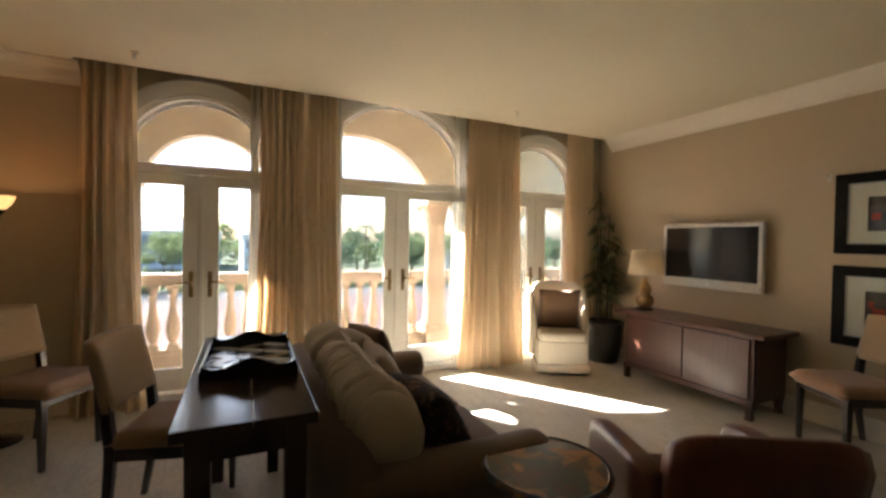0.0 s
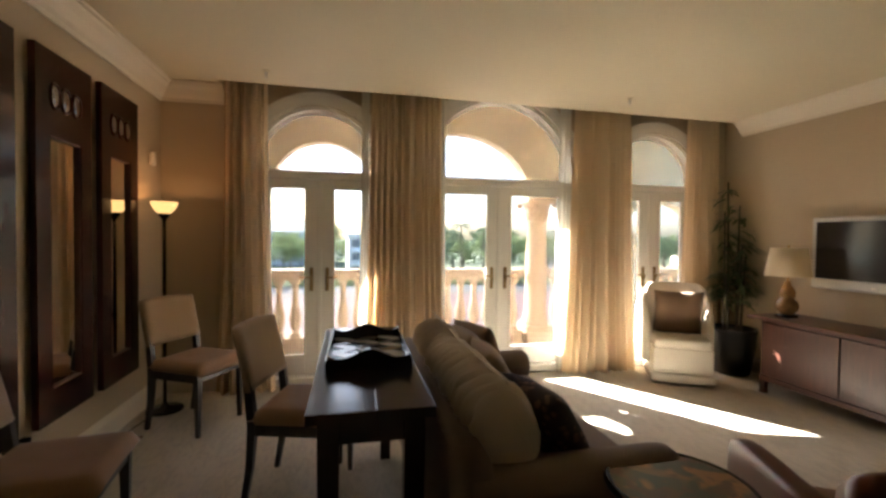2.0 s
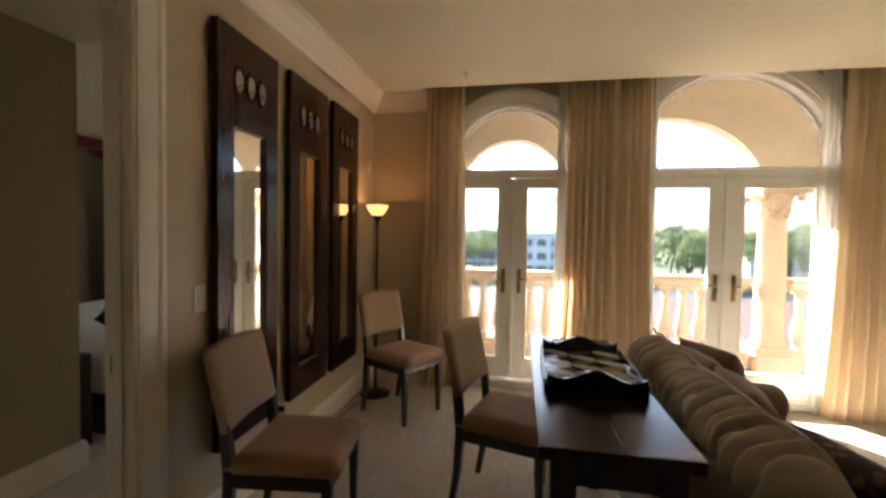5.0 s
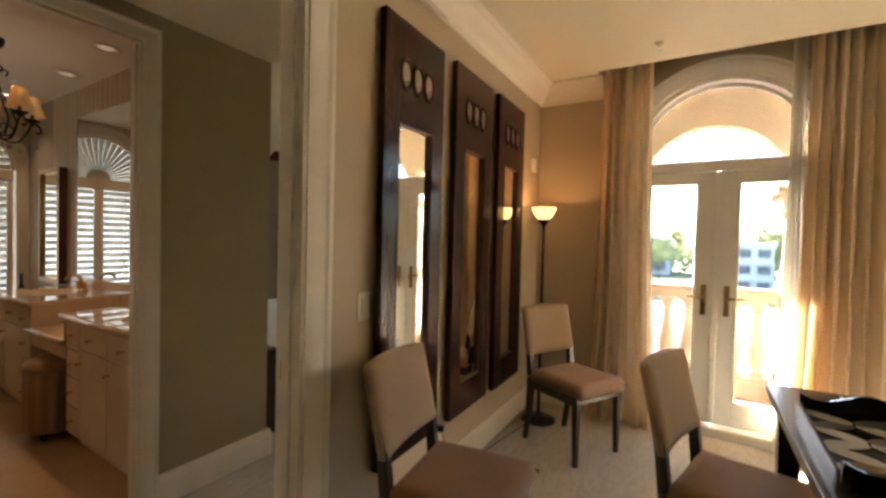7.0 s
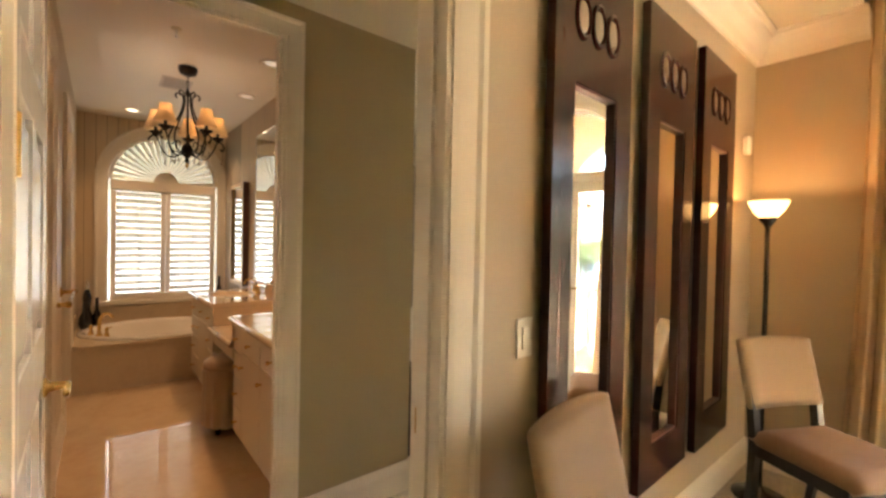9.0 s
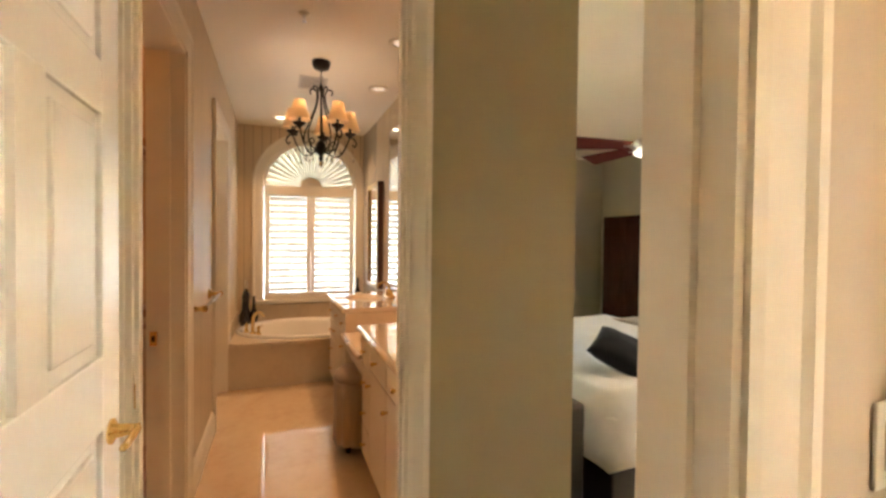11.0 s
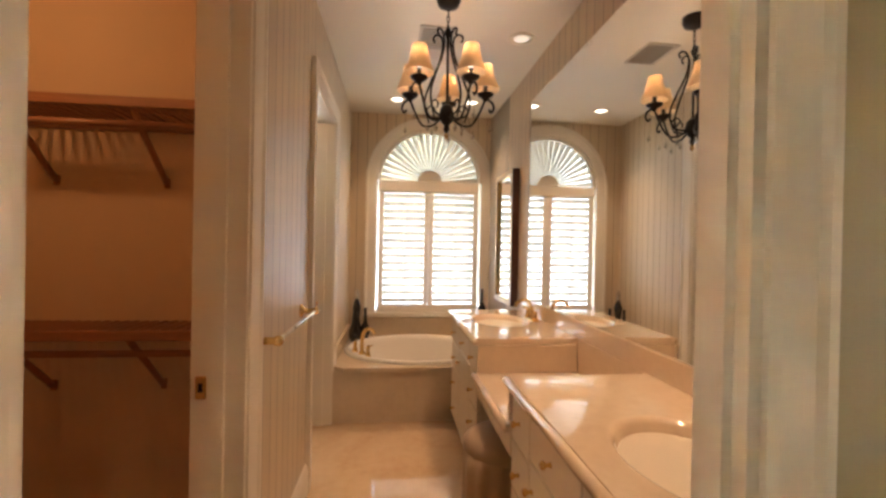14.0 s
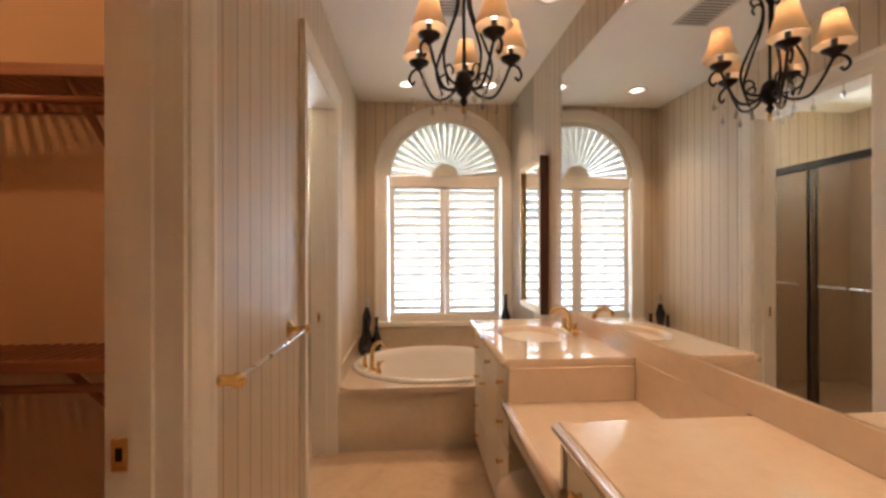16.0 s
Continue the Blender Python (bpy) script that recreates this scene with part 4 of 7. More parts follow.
# ---- dining chairs ----
def dining_chair(m, label):
    t = thing("dining_chair", label, "chair", m, "dining chairs")
    seat = cushion(0.47, 0.47, 0.10, 14, 0.22, 0.004, 3, 8)
    bmesh.ops.translate(seat, verts=seat.verts, vec=(0, 0.02, 0.455))
    part("seat", seat, M_SEAT, t, "padded tan suede seat", smooth=True)
    part("seat_frame", boxes((-0.215, 0.215, 0.185, 0.21, 0.375, 0.43), (-0.215, 0.215, -0.205, -0.18, 0.375, 0.43), (-0.215, -0.19, -0.18, 0.185, 0.375, 0.43), (0.19, 0.215, -0.18, 0.185, 0.375, 0.43), bevel=0.004), M_LEGWOOD, t)
    for sx in (-1, 1):
        bm = bmesh.new()
        prev = None
        for z, h in ((0.0, 0.012), (0.25, 0.017), (0.40, 0.020)):
            cur = [bm.verts.new((sx * 0.195 + a * h, 0.195 + b * h, z)) for a, b in ((-1, -1), (1, -1), (1, 1), (-1, 1))]
            if prev:
                for k in range(4):
                    bm.faces.new((prev[k], prev[(k + 1) % 4], cur[(k + 1) % 4], cur[k]))
            else:
                bm.faces.new(cur[::-1])
            prev = cur
        bm.faces.new(prev)
        part("leg", bm, M_LEGWOOD, t)
        bm = bmesh.new()
        prev = None
        for z, y, h in ((0.0, -0.25, 0.013), (0.2, -0.215, 0.017), (0.42, -0.20, 0.021), (0.62, -0.222, 0.019), (0.90, -0.285, 0.012)):
            cur = [bm.verts.new((sx * 0.195 + a * h * 0.9, y + b * h, z)) for a, b in ((-1, -1), (1, -1), (1, 1), (-1, 1))]
            if prev:
                for k in range(4):
                    bm.faces.new((prev[k], prev[(k + 1) % 4], cur[(k + 1) % 4], cur[k]))
            else:
                bm.faces.new(cur[::-1])
            prev = cur
        bm.faces.new(prev)
        part("leg", bm, M_LEGWOOD, t, "dark wood leg that runs up into the back")
    # padded back, curved and leaning
    bm = bmesh.new()
    nx, nz = 14, 10
    front, back = [], []
    for i in range(nx + 1):
        u = 2 * i / nx - 1
        fr, bk = [], []
        for j in range(nz + 1):
            v = j / nz
            z = 0.595 + 0.315 * v + 0.012 * (1 - u * u) * v
            y = -0.215 - 0.075 * v - 0.02 * (1 - u * u)
            e = min(1, (1 - abs(u)) * 9) ** 0.5
            e *= min(1, v * 9 + 0.25) ** 0.5 * min(1, (1 - v) * 9 + 0.25) ** 0.5
            fr.append(bm.verts.new((u * 0.222, y + 0.012 + 0.018 * e, z)))
            bk.append(bm.verts.new((u * 0.222, y - 0.010 - 0.012 * e, z)))
        front.append(fr)
        back.append(bk)
    for i in range(nx):
        for j in range(nz):
            bm.faces.new((front[i][j], front[i + 1][j], front[i + 1][j + 1], front[i][j + 1]))
            bm.faces.new((back[i][j], back[i][j + 1], back[i + 1][j + 1], back[i + 1][j]))
    for j in range(nz):
        for i in (0, nx):
            bm.faces.new((front[i][j], front[i][j + 1], back[i][j + 1], back[i][j]))
    for i in range(nx):
        for j in (0, nz):
            bm.faces.new((front[i][j], back[i][j], back[i + 1][j], front[i + 1][j]))
    part("backrest", bm, M_CREAM, t, "padded cream cloth back", smooth=True)
    return t


def facing(x, y, dx, dy, z=0):
    return pose(x, y, z, 0, 0, math.degrees(math.atan2(-dx, dy)))


ch = dining_chair(facing(-1.23, 3.90, 0.885, -0.465), "dining chair with cream back in the corner by the lamp")
c2 = copy_thing(ch, facing(-1.29, 2.40, 0.985, 0.12))
c2["label"] = "dining chair with cream back and tan seat under the mirrors"
c3 = copy_thing(ch, facing(-0.375, 2.90, 0.964, -0.265))
c3["label"] = "dining chair with cream back drawn up to the dark table"
c4 = copy_thing(ch, facing(3.68, 1.86, -0.88, 0.47))
c4["label"] = "dining chair with cream back beside the framed pictures"

# ---- console table with tray ----
TB = (-0.285, 0.145, 1.88, 3.205, 0.81)
t = thing("console_table", "dark wood console table behind the sofa, polished top", "table")
xm = 0.5 * (TB[0] + TB[1]) + 0.015
part("tabletop", boxes((TB[0], xm - 0.001, TB[2], TB[3], 0.772, TB[4]), bevel=0.0025), M_TABLEWOOD, t, "polished dark top, one of two halves")
part("tabletop", boxes((xm + 0.001, TB[1], TB[2], TB[3], 0.772, TB[4]), bevel=0.0025), M_TABLEWOOD, t, "polished dark top, one of two halves")
part("apron", boxes((TB[0] + 0.05, TB[1] - 0.05, TB[2] + 0.05, TB[2] + 0.075, 0.68, 0.772), (TB[0] + 0.05, TB[1] - 0.05, TB[3] - 0.075, TB[3] - 0.05, 0.68, 0.772), (TB[0] + 0.05, TB[0] + 0.075, TB[2] + 0.075, TB[3] - 0.075, 0.68, 0.772), (TB[1] - 0.075, TB[1] - 0.05, TB[2] + 0.075, TB[3] - 0.075, 0.68, 0.772), bevel=0.003), M_TABLEWOOD, t)
for x in (TB[0] + 0.035, TB[1] - 0.105):
    for y in (TB[2] + 0.035, TB[3] - 0.105):
        bm = boxes((x, x + 0.075, y, y + 0.075, 0.0, 0.771), bevel=0.005)
        for v in bm.verts:
            if v.co.z < 0.3:
                v.co.x, v.co.y = x + 0.0375 + (v.co.x - x - 0.0375) * 0.8, y + 0.0375 + (v.co.y - y - 0.0375) * 0.8
        part("leg", bm, M_TABLEWOOD, t, "square tapered dark leg")

t = thing("serving_tray", "dark lacquered tray with pale leaf pattern and curved ends", "tray", pose(-0.055, 2.60, TB[4], 0, 0, -1))
TW, TD = 0.178, 0.265
part("tray_floor", boxes((-TW, TW, -TD, TD, 0.0, 0.012)), M_BLACK, t)
for sy in (-1, 1):
    bm = bmesh.new()
    n = 18
    rows = []
    for i in range(n + 1):
        u = 2 * i / n - 1
        h = 0.048 + 0.042 * math.cos(u * math.pi / 2) ** 4 + 0.022 * abs(u) ** 6
        rows.append([bm.verts.new((u * TW, sy * (TD + o) + 0, z)) for o, z in ((0.0, 0.0), (0.012, 0.0), (0.018, h), (0.004, h))])
    for a, b in zip(rows, rows[1:]):
        for k in range(4):
            bm.faces.new((a[k], a[(k + 1) % 4], b[(k + 1) % 4], b[k]))
    bm.faces.new(rows[0])
    bm.faces.new(rows[-1][::-1])
    part("end_board", bm, M_BLACK, t, "curved black end board")
for sx in (-1, 1):
    part("side_board", boxes((min(sx * TW, sx * (TW + 0.01)), max(sx * TW, sx * (TW + 0.01)), -TD, TD, 0.0, 0.042), bevel=0.003), M_BLACK, t)
M_LEAFPALE = surface("tray_pale_leaf", (0.55, 0.53, 0.47), 0.25, vary=0.1, bump=0.0)
M_LEAFGREY = surface("tray_grey_leaf", (0.16, 0.15, 0.14), 0.25, vary=0.1, bump=0.0)
M_LEAFTAN = surface("tray_tan_leaf", (0.30, 0.23, 0.13), 0.25, vary=0.1, bump=0.0)
leaf_meshes = []
for k, mm in enumerate((M_LEAFPALE, M_LEAFGREY, M_LEAFTAN)):
    bm = bmesh.new()
    pts = []
    for i in range(17):
        a = math.pi * i / 16
        pts.append((math.cos(a) * 0.064, 0.030 * math.sin(a) ** 0.8))
    for i in range(15, 0, -1):
        a = math.pi * i / 16
        pts.append((math.cos(a) * 0.064, -0.030 * math.sin(a) ** 0.8))
    f = bm.faces.new([bm.verts.new((x, y, 0)) for x, y in pts])
    ex = bmesh.ops.extrude_face_region(bm, geom=[f])
    bmesh.ops.translate(bm, verts=[v for v in ex["geom"] if isinstance(v, bmesh.types.BMVert)], vec=(0, 0, 0.0015))
    me = bpy.data.meshes.new("leaf_inlay")
    bmesh.ops.recalc_face_normals(bm, faces=bm.faces)
    bm.to_mesh(me)
    bm.free()
    me.materials.append(mm)
    leaf_meshes.append(me)
for i in range(3):
    for j in range(7):
        ang = 32 if (i + j) % 2 else -32
        x = -0.115 + 0.115 * i
        y = -0.222 + 0.074 * j
        shared("leaf_inlay", leaf_meshes[(i * 2 + j * 5) % 7 % 3 if (i + j) % 3 else 0], t, pose(x, y, 0.0125 + 0.0004 * (i * 7 + j), 0, 0, ang))


# ---- sofa ----
t = thing("sofa", "brown cloth sofa with pale taupe tufted back cushions, rolled arms", "sofa")
SX0, SX1, SY0, SY1 = 0.165, 1.10, 1.81, 3.46
part("base", boxes((SX0 + 0.03, SX1 - 0.04, SY0 + 0.02, SY1 - 0.02, 0.10, 0.30), bevel=0.03, seg=3), M_SOFA, t, smooth=True)
bm = bmesh.new()
prof = [(SX0, 0.10), (SX0, 0.60), (SX0 + 0.02, 0.66), (SX0 + 0.07, 0.69), (SX0 + 0.13, 0.68), (SX0 + 0.17, 0.62), (SX0 + 0.24, 0.30), (SX0 + 0.24, 0.10)]
a = [bm.verts.new((x, SY0 + 0.03, z)) for x, z in prof]
b = [bm.verts.new((x, SY1 - 0.03, z)) for x, z in prof]
for k in range(len(prof)):
    bm.faces.new((a[k], a[(k + 1) % len(prof)], b[(k + 1) % len(prof)], b[k]))
bm.faces.new(a[::-1])
bm.faces.new(b)
bmesh.ops.bevel(bm, geom=list(bm.edges), offset=0.012, segments=2, affect="EDGES")
part("back", bm, M_SOFA, t, smooth=True)


def sofa_arm(y, wdt):
    bm = bmesh.new()
    n = 20
    ring = []
    for x, sc in ((SX0 + 0.10, 0.96), (SX0 + 0.14, 1.0), (SX1 - 0.05, 1.0), (SX1 - 0.015, 0.97), (SX1, 0.86)):
        row = [(y - wdt * sc, 0.10), (y - wdt * sc, 0.42)]
        for i in range(n + 1):
            an = math.pi * (1 - i / n)
            row.append((y + math.cos(an) * (wdt + 0.03) * sc, 0.48 + math.sin(an) * 0.095 * sc))
        row += [(y + wdt * sc, 0.42), (y + wdt * sc, 0.10)]
        ring.append([bm.verts.new((x, yy, zz)) for yy, zz in row])
    for p, q in zip(ring, ring[1:]):
        for k in range(len(p)):
            bm.faces.new((p[k], p[(k + 1) % len(p)], q[(k + 1) % len(p)], q[k]))
    bm.faces.new(ring[0][::-1])
    bm.faces.new(ring[-1])
    return bm


part("arm", sofa_arm(SY0 + 0.10, 0.085), M_SOFA, t, "rolled arm", smooth=True)
part("arm", sofa_arm(SY1 - 0.10, 0.085), M_SOFA, t, "rolled arm", smooth=True)
for k in range(2):
    y0 = SY0 + 0.195 + k * 0.615
    part("seat_cushion", boxes((SX0 + 0.22, SX1 - 0.02, y0, y0 + 0.608, 0.28, 0.45), bevel=0.045, seg=4), M_SOFA, t, smooth=True)
for k, (yc, ln, zz) in enumerate([(2.39, 0.98, 0.645), (3.125, 0.47, 0.655)]):
    # a long boxed cushion with pinched creases running back from its piped front edge
    bm = bmesh.new()
    n, m2 = int(ln * 170), 32
    rows = []
    creases = [(-0.84 + 1.68 * q / (9 if k == 0 else 4)) + 0.04 * math.sin(q * 5.3 + k) for q in range(10 if k == 0 else 5)]
    for i in range(n + 1):
        u = 2 * i / n - 1
        row = []
        for j in range(m2):
            an = 2 * math.pi * j / m2
            e = max(0.0, 1 - abs(u) ** (12 if k == 0 else 7)) ** 0.5
            top = min(1.0, max(0.0, math.sin(an) + 0.35)) ** 0.6
            pinch = sum(math.exp(-((u - c - 0.03 * math.cos(an * 2 + 9 * c) - 0.02 * math.sin(5 * an + 30 * c)) * ln / 0.030) ** 2) for c in creases)
            puff = 0.010 * noise.noise(Vector((u * 6 * ln + k * 9, an * 1.4, 2.0))) + 0.006 * noise.noise(Vector((u * 17 * ln + k * 5, an * 3.1, 4.0)))
            grow = 0.012 * math.sin(an) * (1 - u * u)
            cx = math.copysign(abs(math.cos(an)) ** 0.82, math.cos(an))
            sz = math.copysign(abs(math.sin(an)) ** 0.82, math.sin(an))
            lump = 0.012 * math.cos(math.pi * (u - creases[0]) / (creases[1] - creases[0])) ** 2
            rx, rz = 0.142 + puff - (0.034 * pinch + lump) * top, 0.178 + puff + grow - (0.034 * pinch + lump) * top
            row.append(bm.verts.new((rx * cx * (0.35 + 0.65 * e), u * ln / 2, rz * sz * (0.6 + 0.4 * e))))
        rows.append(row)
    for p, q in zip(rows, rows[1:]):
        for j in range(m2):
            bm.faces.new((p[j], p[(j + 1) % m2], q[(j + 1) % m2], q[j]))
    bm.faces.new(rows[0])
    bm.faces.new(rows[-1][::-1])
    bc = part("back_cushion", bm, M_SOFACUSHION, t, "plump taupe back cushion with pinched creases", smooth=True, at=pose(SX0 + 0.255, yc, zz + 0.015, 0, -27, 0))
    part("piping", tube([(0.088 + 0.004 * math.sin(7 * q), (q / 20 - 0.5) * ln * 0.94, 0.172 + 0.006 * math.sin(q * 1.1)) for q in range(21)], 0.006, 7), M_SOFACUSHION, bc, smooth=True)
for x in (SX0 + 0.08, SX1 - 0.1):
    for y in (SY0 + 0.08, SY1 - 0.08):
        part("foot", lathe([(0.02, 0.0), (0.03, 0.04), (0.034, 0.105)], 14, at=(x, y, 0)), M_LEGWOOD, t, smooth=True)

M_PATTERN, _nt, _p = nodes_of("dark_medallion_cloth")
_v = _nt.nodes.new("ShaderNodeTexVoronoi")
_v.inputs["Scale"].default_value = 26
_c = _nt.nodes.new("ShaderNodeTexCoord")
_nt.links.new(_c.outputs["Object"], _v.inputs["Vector"])
_nt.links.new(mix_rgb(_nt, ramp(_nt, _v.outputs["Distance"], 0.30, 0.42), rgb((0.16, 0.09, 0.05)), rgb((0.045, 0.026, 0.017))), _p.inputs["Base Color"])
_p.inputs["Roughness"].default_value = 0.8
for x, y, z, rx, ry, rz, mm, w, label in [(0.68, 2.16, 0.60, 0, 58, 14, M_PATTERN, 0.41, "dark brown throw pillow with a medallion pattern on the sofa"), (0.62, 2.62, 0.63, 0, 64, -4, M_PILLOW, 0.42, "tan throw pillow on the sofa"), (0.60, 3.02, 0.64, 0, 66, 6, M_PILLOW, 0.40, "tan throw pillow on the sofa"), (0.68, 3.15, 0.655, 0, 70, 22, M_BROWNPILLOW, 0.38, "brown throw pillow leaning in the sofa's corner")]:
    p = part("throw_pillow", cushion(w, w, 0.17, 18, 0.5, 0.012, x * 7), mm, None, smooth=True, at=pose(x, y, z, rx, ry, rz))
    tagged(p, label, "pillow", "sofa pillows")

# ---- round table and leather chair ----
t = thing("round_side_table", "small round side table with a painted mottled top beside the sofa", "side table", pose(0.955, 1.70, 0))
M_PAINTED, _nt, _p = nodes_of("painted_fruit_top")
_a = noise_tex(_nt, 5.0, 2, (1, 1, 1), 0.4, 1.0)
_b = noise_tex(_nt, 11.0, 3)
_col = mix_rgb(_nt, ramp(_nt, _a, 0.48, 0.54), rgb((0.055, 0.06, 0.045)), rgb((0.30, 0.14, 0.05)))
_nt.links.new(mix_rgb(_nt, ramp(_nt, _b, 0.52, 0.6), _col, rgb((0.10, 0.05, 0.03))), _p.inputs["Base Color"])
_p.inputs["Roughness"].default_value, _p.inputs["Coat Weight"].default_value = 0.3, 0.4
part("tabletop", lathe([(0.225, 0.525), (0.24, 0.532), (0.243, 0.542), (0.238, 0.552), (0.20, 0.553)], 48), M_PAINTED, t, "painted top with a leafy fruit design")
part("rim", lathe([(0.232, 0.5525), (0.236, 0.556), (0.226, 0.557), (0.222, 0.5535)], 48, cap=False), M_BLACK, t, smooth=True)
part("pedestal", lathe([(0.05, 0.06), (0.03, 0.10), (0.022, 0.2), (0.035, 0.28), (0.022, 0.34), (0.02, 0.46), (0.06, 0.52), (0.10, 0.525)], 24), M_DARKWOOD, t, smooth=True)
for k in range(3):
    a = k * 2 * math.pi / 3 + 0.4
    part("leg", tube(curve_points([(0.02 * math.cos(a), 0.02 * math.sin(a), 0.12), (0.10 * math.cos(a), 0.10 * math.sin(a), 0.09), (0.17 * math.cos(a), 0.17 * math.sin(a), 0.02), (0.19 * math.cos(a), 0.19 * math.sin(a), 0.012)], 6), 0.014, 8), M_DARKWOOD, t, smooth=True)

t = thing("leather_armchair", "russet brown leather armchair seen from behind, with sloping arms", "armchair", facing(1.555, 1.50, 0.47, 0.88))
bm = bmesh.new()
n = 16
fr, bk = [], []
for i in range(n + 1):
    u = 2 * i / n - 1
    top = 0.80 - 0.03 * abs(u) ** 6 + 0.01 * math.cos(u * 1.5)
    f1, b1 = [], []
    for j in range(9):
        v = j / 8
        z = 0.30 + (top - 0.30) * v
        y = -0.27 - 0.10 * v - 0.03 * (1 - u * u)
        e = min(1, (1 - v) * 6 + 0.3)
        f1.append(bm.verts.new((u * 0.285, y + 0.06 * e, z)))
        b1.append(bm.verts.new((u * 0.285, y - 0.045 * e, z)))
    fr.append(f1)
    bk.append(b1)
for i in range(n):
    for j in range(8):
        bm.faces.new((fr[i][j], fr[i + 1][j], fr[i + 1][j + 1], fr[i][j + 1]))
        bm.faces.new((bk[i][j], bk[i][j + 1], bk[i + 1][j + 1], bk[i + 1][j]))
    for j in (0, 8):
        bm.faces.new((fr[i][j], bk[i][j], bk[i + 1][j], fr[i + 1][j]))
for j in range(8):
    for i in (0, n):
        bm.faces.new((fr[i][j], fr[i][j + 1], bk[i][j + 1], bk[i][j]))
part("backrest", bm, M_BROWNLEATHER, t, "high leather back", smooth=True)
part("seat", boxes((-0.235, 0.235, -0.25, 0.27, 0.24, 0.45), bevel=0.05, seg=4), M_BROWNLEATHER, t, smooth=True)
for sx in (-1, 1):
    bm = bmesh.new()
    ring = []
    for y, zt in ((-0.30, 0.64), (-0.15, 0.63), (0.05, 0.61), (0.22, 0.59), (0.29, 0.575), (0.31, 0.54)):
        row = []
        for i in range(13):
            an = math.pi * i / 12
            row.append((sx * 0.30 + 0.046 * math.copysign(abs(math.cos(an)) ** 0.45, math.cos(an)), zt - 0.03 + 0.03 * math.sin(an) ** 0.6))
        row += [(sx * 0.30 - 0.045, 0.16), (sx * 0.30 + 0.045, 0.16)]
        ring.append([bm.verts.new((xx, y, zz)) for xx, zz in row])
    for p, q in zip(ring, ring[1:]):
        for k in range(len(p)):
            bm.faces.new((p[k], p[(k + 1) % len(p)], q[(k + 1) % len(p)], q[k]))
    bm.faces.new(ring[0][::-1])
    bm.faces.new(ring[-1])
    part("arm", bm, M_BROWNLEATHER, t, "rounded leather arm", smooth=True)
    for y in (-0.27, 0.24):
        part("leg", boxes((sx * 0.28 - 0.022, sx * 0.28 + 0.022, y - 0.022, y + 0.022, 0.0, 0.20), bevel=0.004), M_LEGWOOD, t)

# ---- white swivel chair ----
t = thing("swivel_chair", "white leather barrel chair on a swivel base with a brown pillow", "armchair", facing(3.09, 4.16, -0.50, -0.866) @ Matrix.Diagonal((1.16, 1.08, 1.03, 1)))
bm = bmesh.new()
n = 26
inn, out = [], []
for i in range(n + 1):
    a = math.radians(-202 + 224 * i / n)
    back = max(0.0, -math.sin(a))
    top = 0.47 + 0.44 * min(1.0, max(0.0, (0.375 - math.sin(a)) / 1.1)) ** 0.6
    ri, ro = 0.215, 0.275
    i1, o1 = [], []
    for j in range(9):
        v = j / 8
        z = 0.16 + (top - 0.16) * v
        fl = 0.05 * v * back
        e = 0.018 * (1 if j == 8 else 0)
        i1.append(bm.verts.new(((ri + fl + e) * math.cos(a), (ri + fl + e) * math.sin(a) * 0.95 - 0.02, z)))
        o1.append(bm.verts.new(((ro + fl - e) * math.cos(a), (ro + fl - e) * math.sin(a) * 0.95 - 0.02, z - (0.0 if j == 8 else 0.0))))
    inn.append(i1)
    out.append(o1)
for i in range(n):
    for j in range(8):
        bm.faces.new((inn[i][j], inn[i + 1][j], inn[i + 1][j + 1], inn[i][j + 1]))
        bm.faces.new((out[i][j], out[i][j + 1], out[i + 1][j + 1], out[i + 1][j]))
    for j in (0, 8):
        bm.faces.new((inn[i][j], out[i][j], out[i + 1][j], inn[i + 1][j]))
for j in range(8):
    for i in (0, n):
        bm.faces.new((inn[i][j], inn[i][j + 1], out[i][j + 1], out[i][j]))
part("shell", bm, M_WHITELEATHER, t, "curved white leather back and arms", smooth=True)
part("seat", boxes((-0.215, 0.215, -0.18, 0.27, 0.34, 0.44), bevel=0.035, seg=4), M_WHITELEATHER, t, smooth=True)
part("front_panel", boxes((-0.225, 0.225, -0.16, 0.255, 0.11, 0.345), bevel=0.02, seg=3), M_WHITELEATHER, t, smooth=True)
part("base_ring", boxes((-0.245, 0.245, -0.20, 0.27, 0.02, 0.115), bevel=0.03, seg=3), M_WHITELEATHER, t, smooth=True)
part("swivel_plate", lathe([(0.17, 0.0), (0.17, 0.022)], 28), M_BLACK, t)
tagged(part("throw_pillow", cushion(0.45, 0.46, 0.13, 16, 0.5, 0.01, 5), M_BROWNPILLOW, None, smooth=True, at=facing(3.09, 4.16, -0.50, -0.866) @ pose(0, -0.02, 0.655, 80, 0, 0)), "dark brown square pillow in the white chair", "pillow")

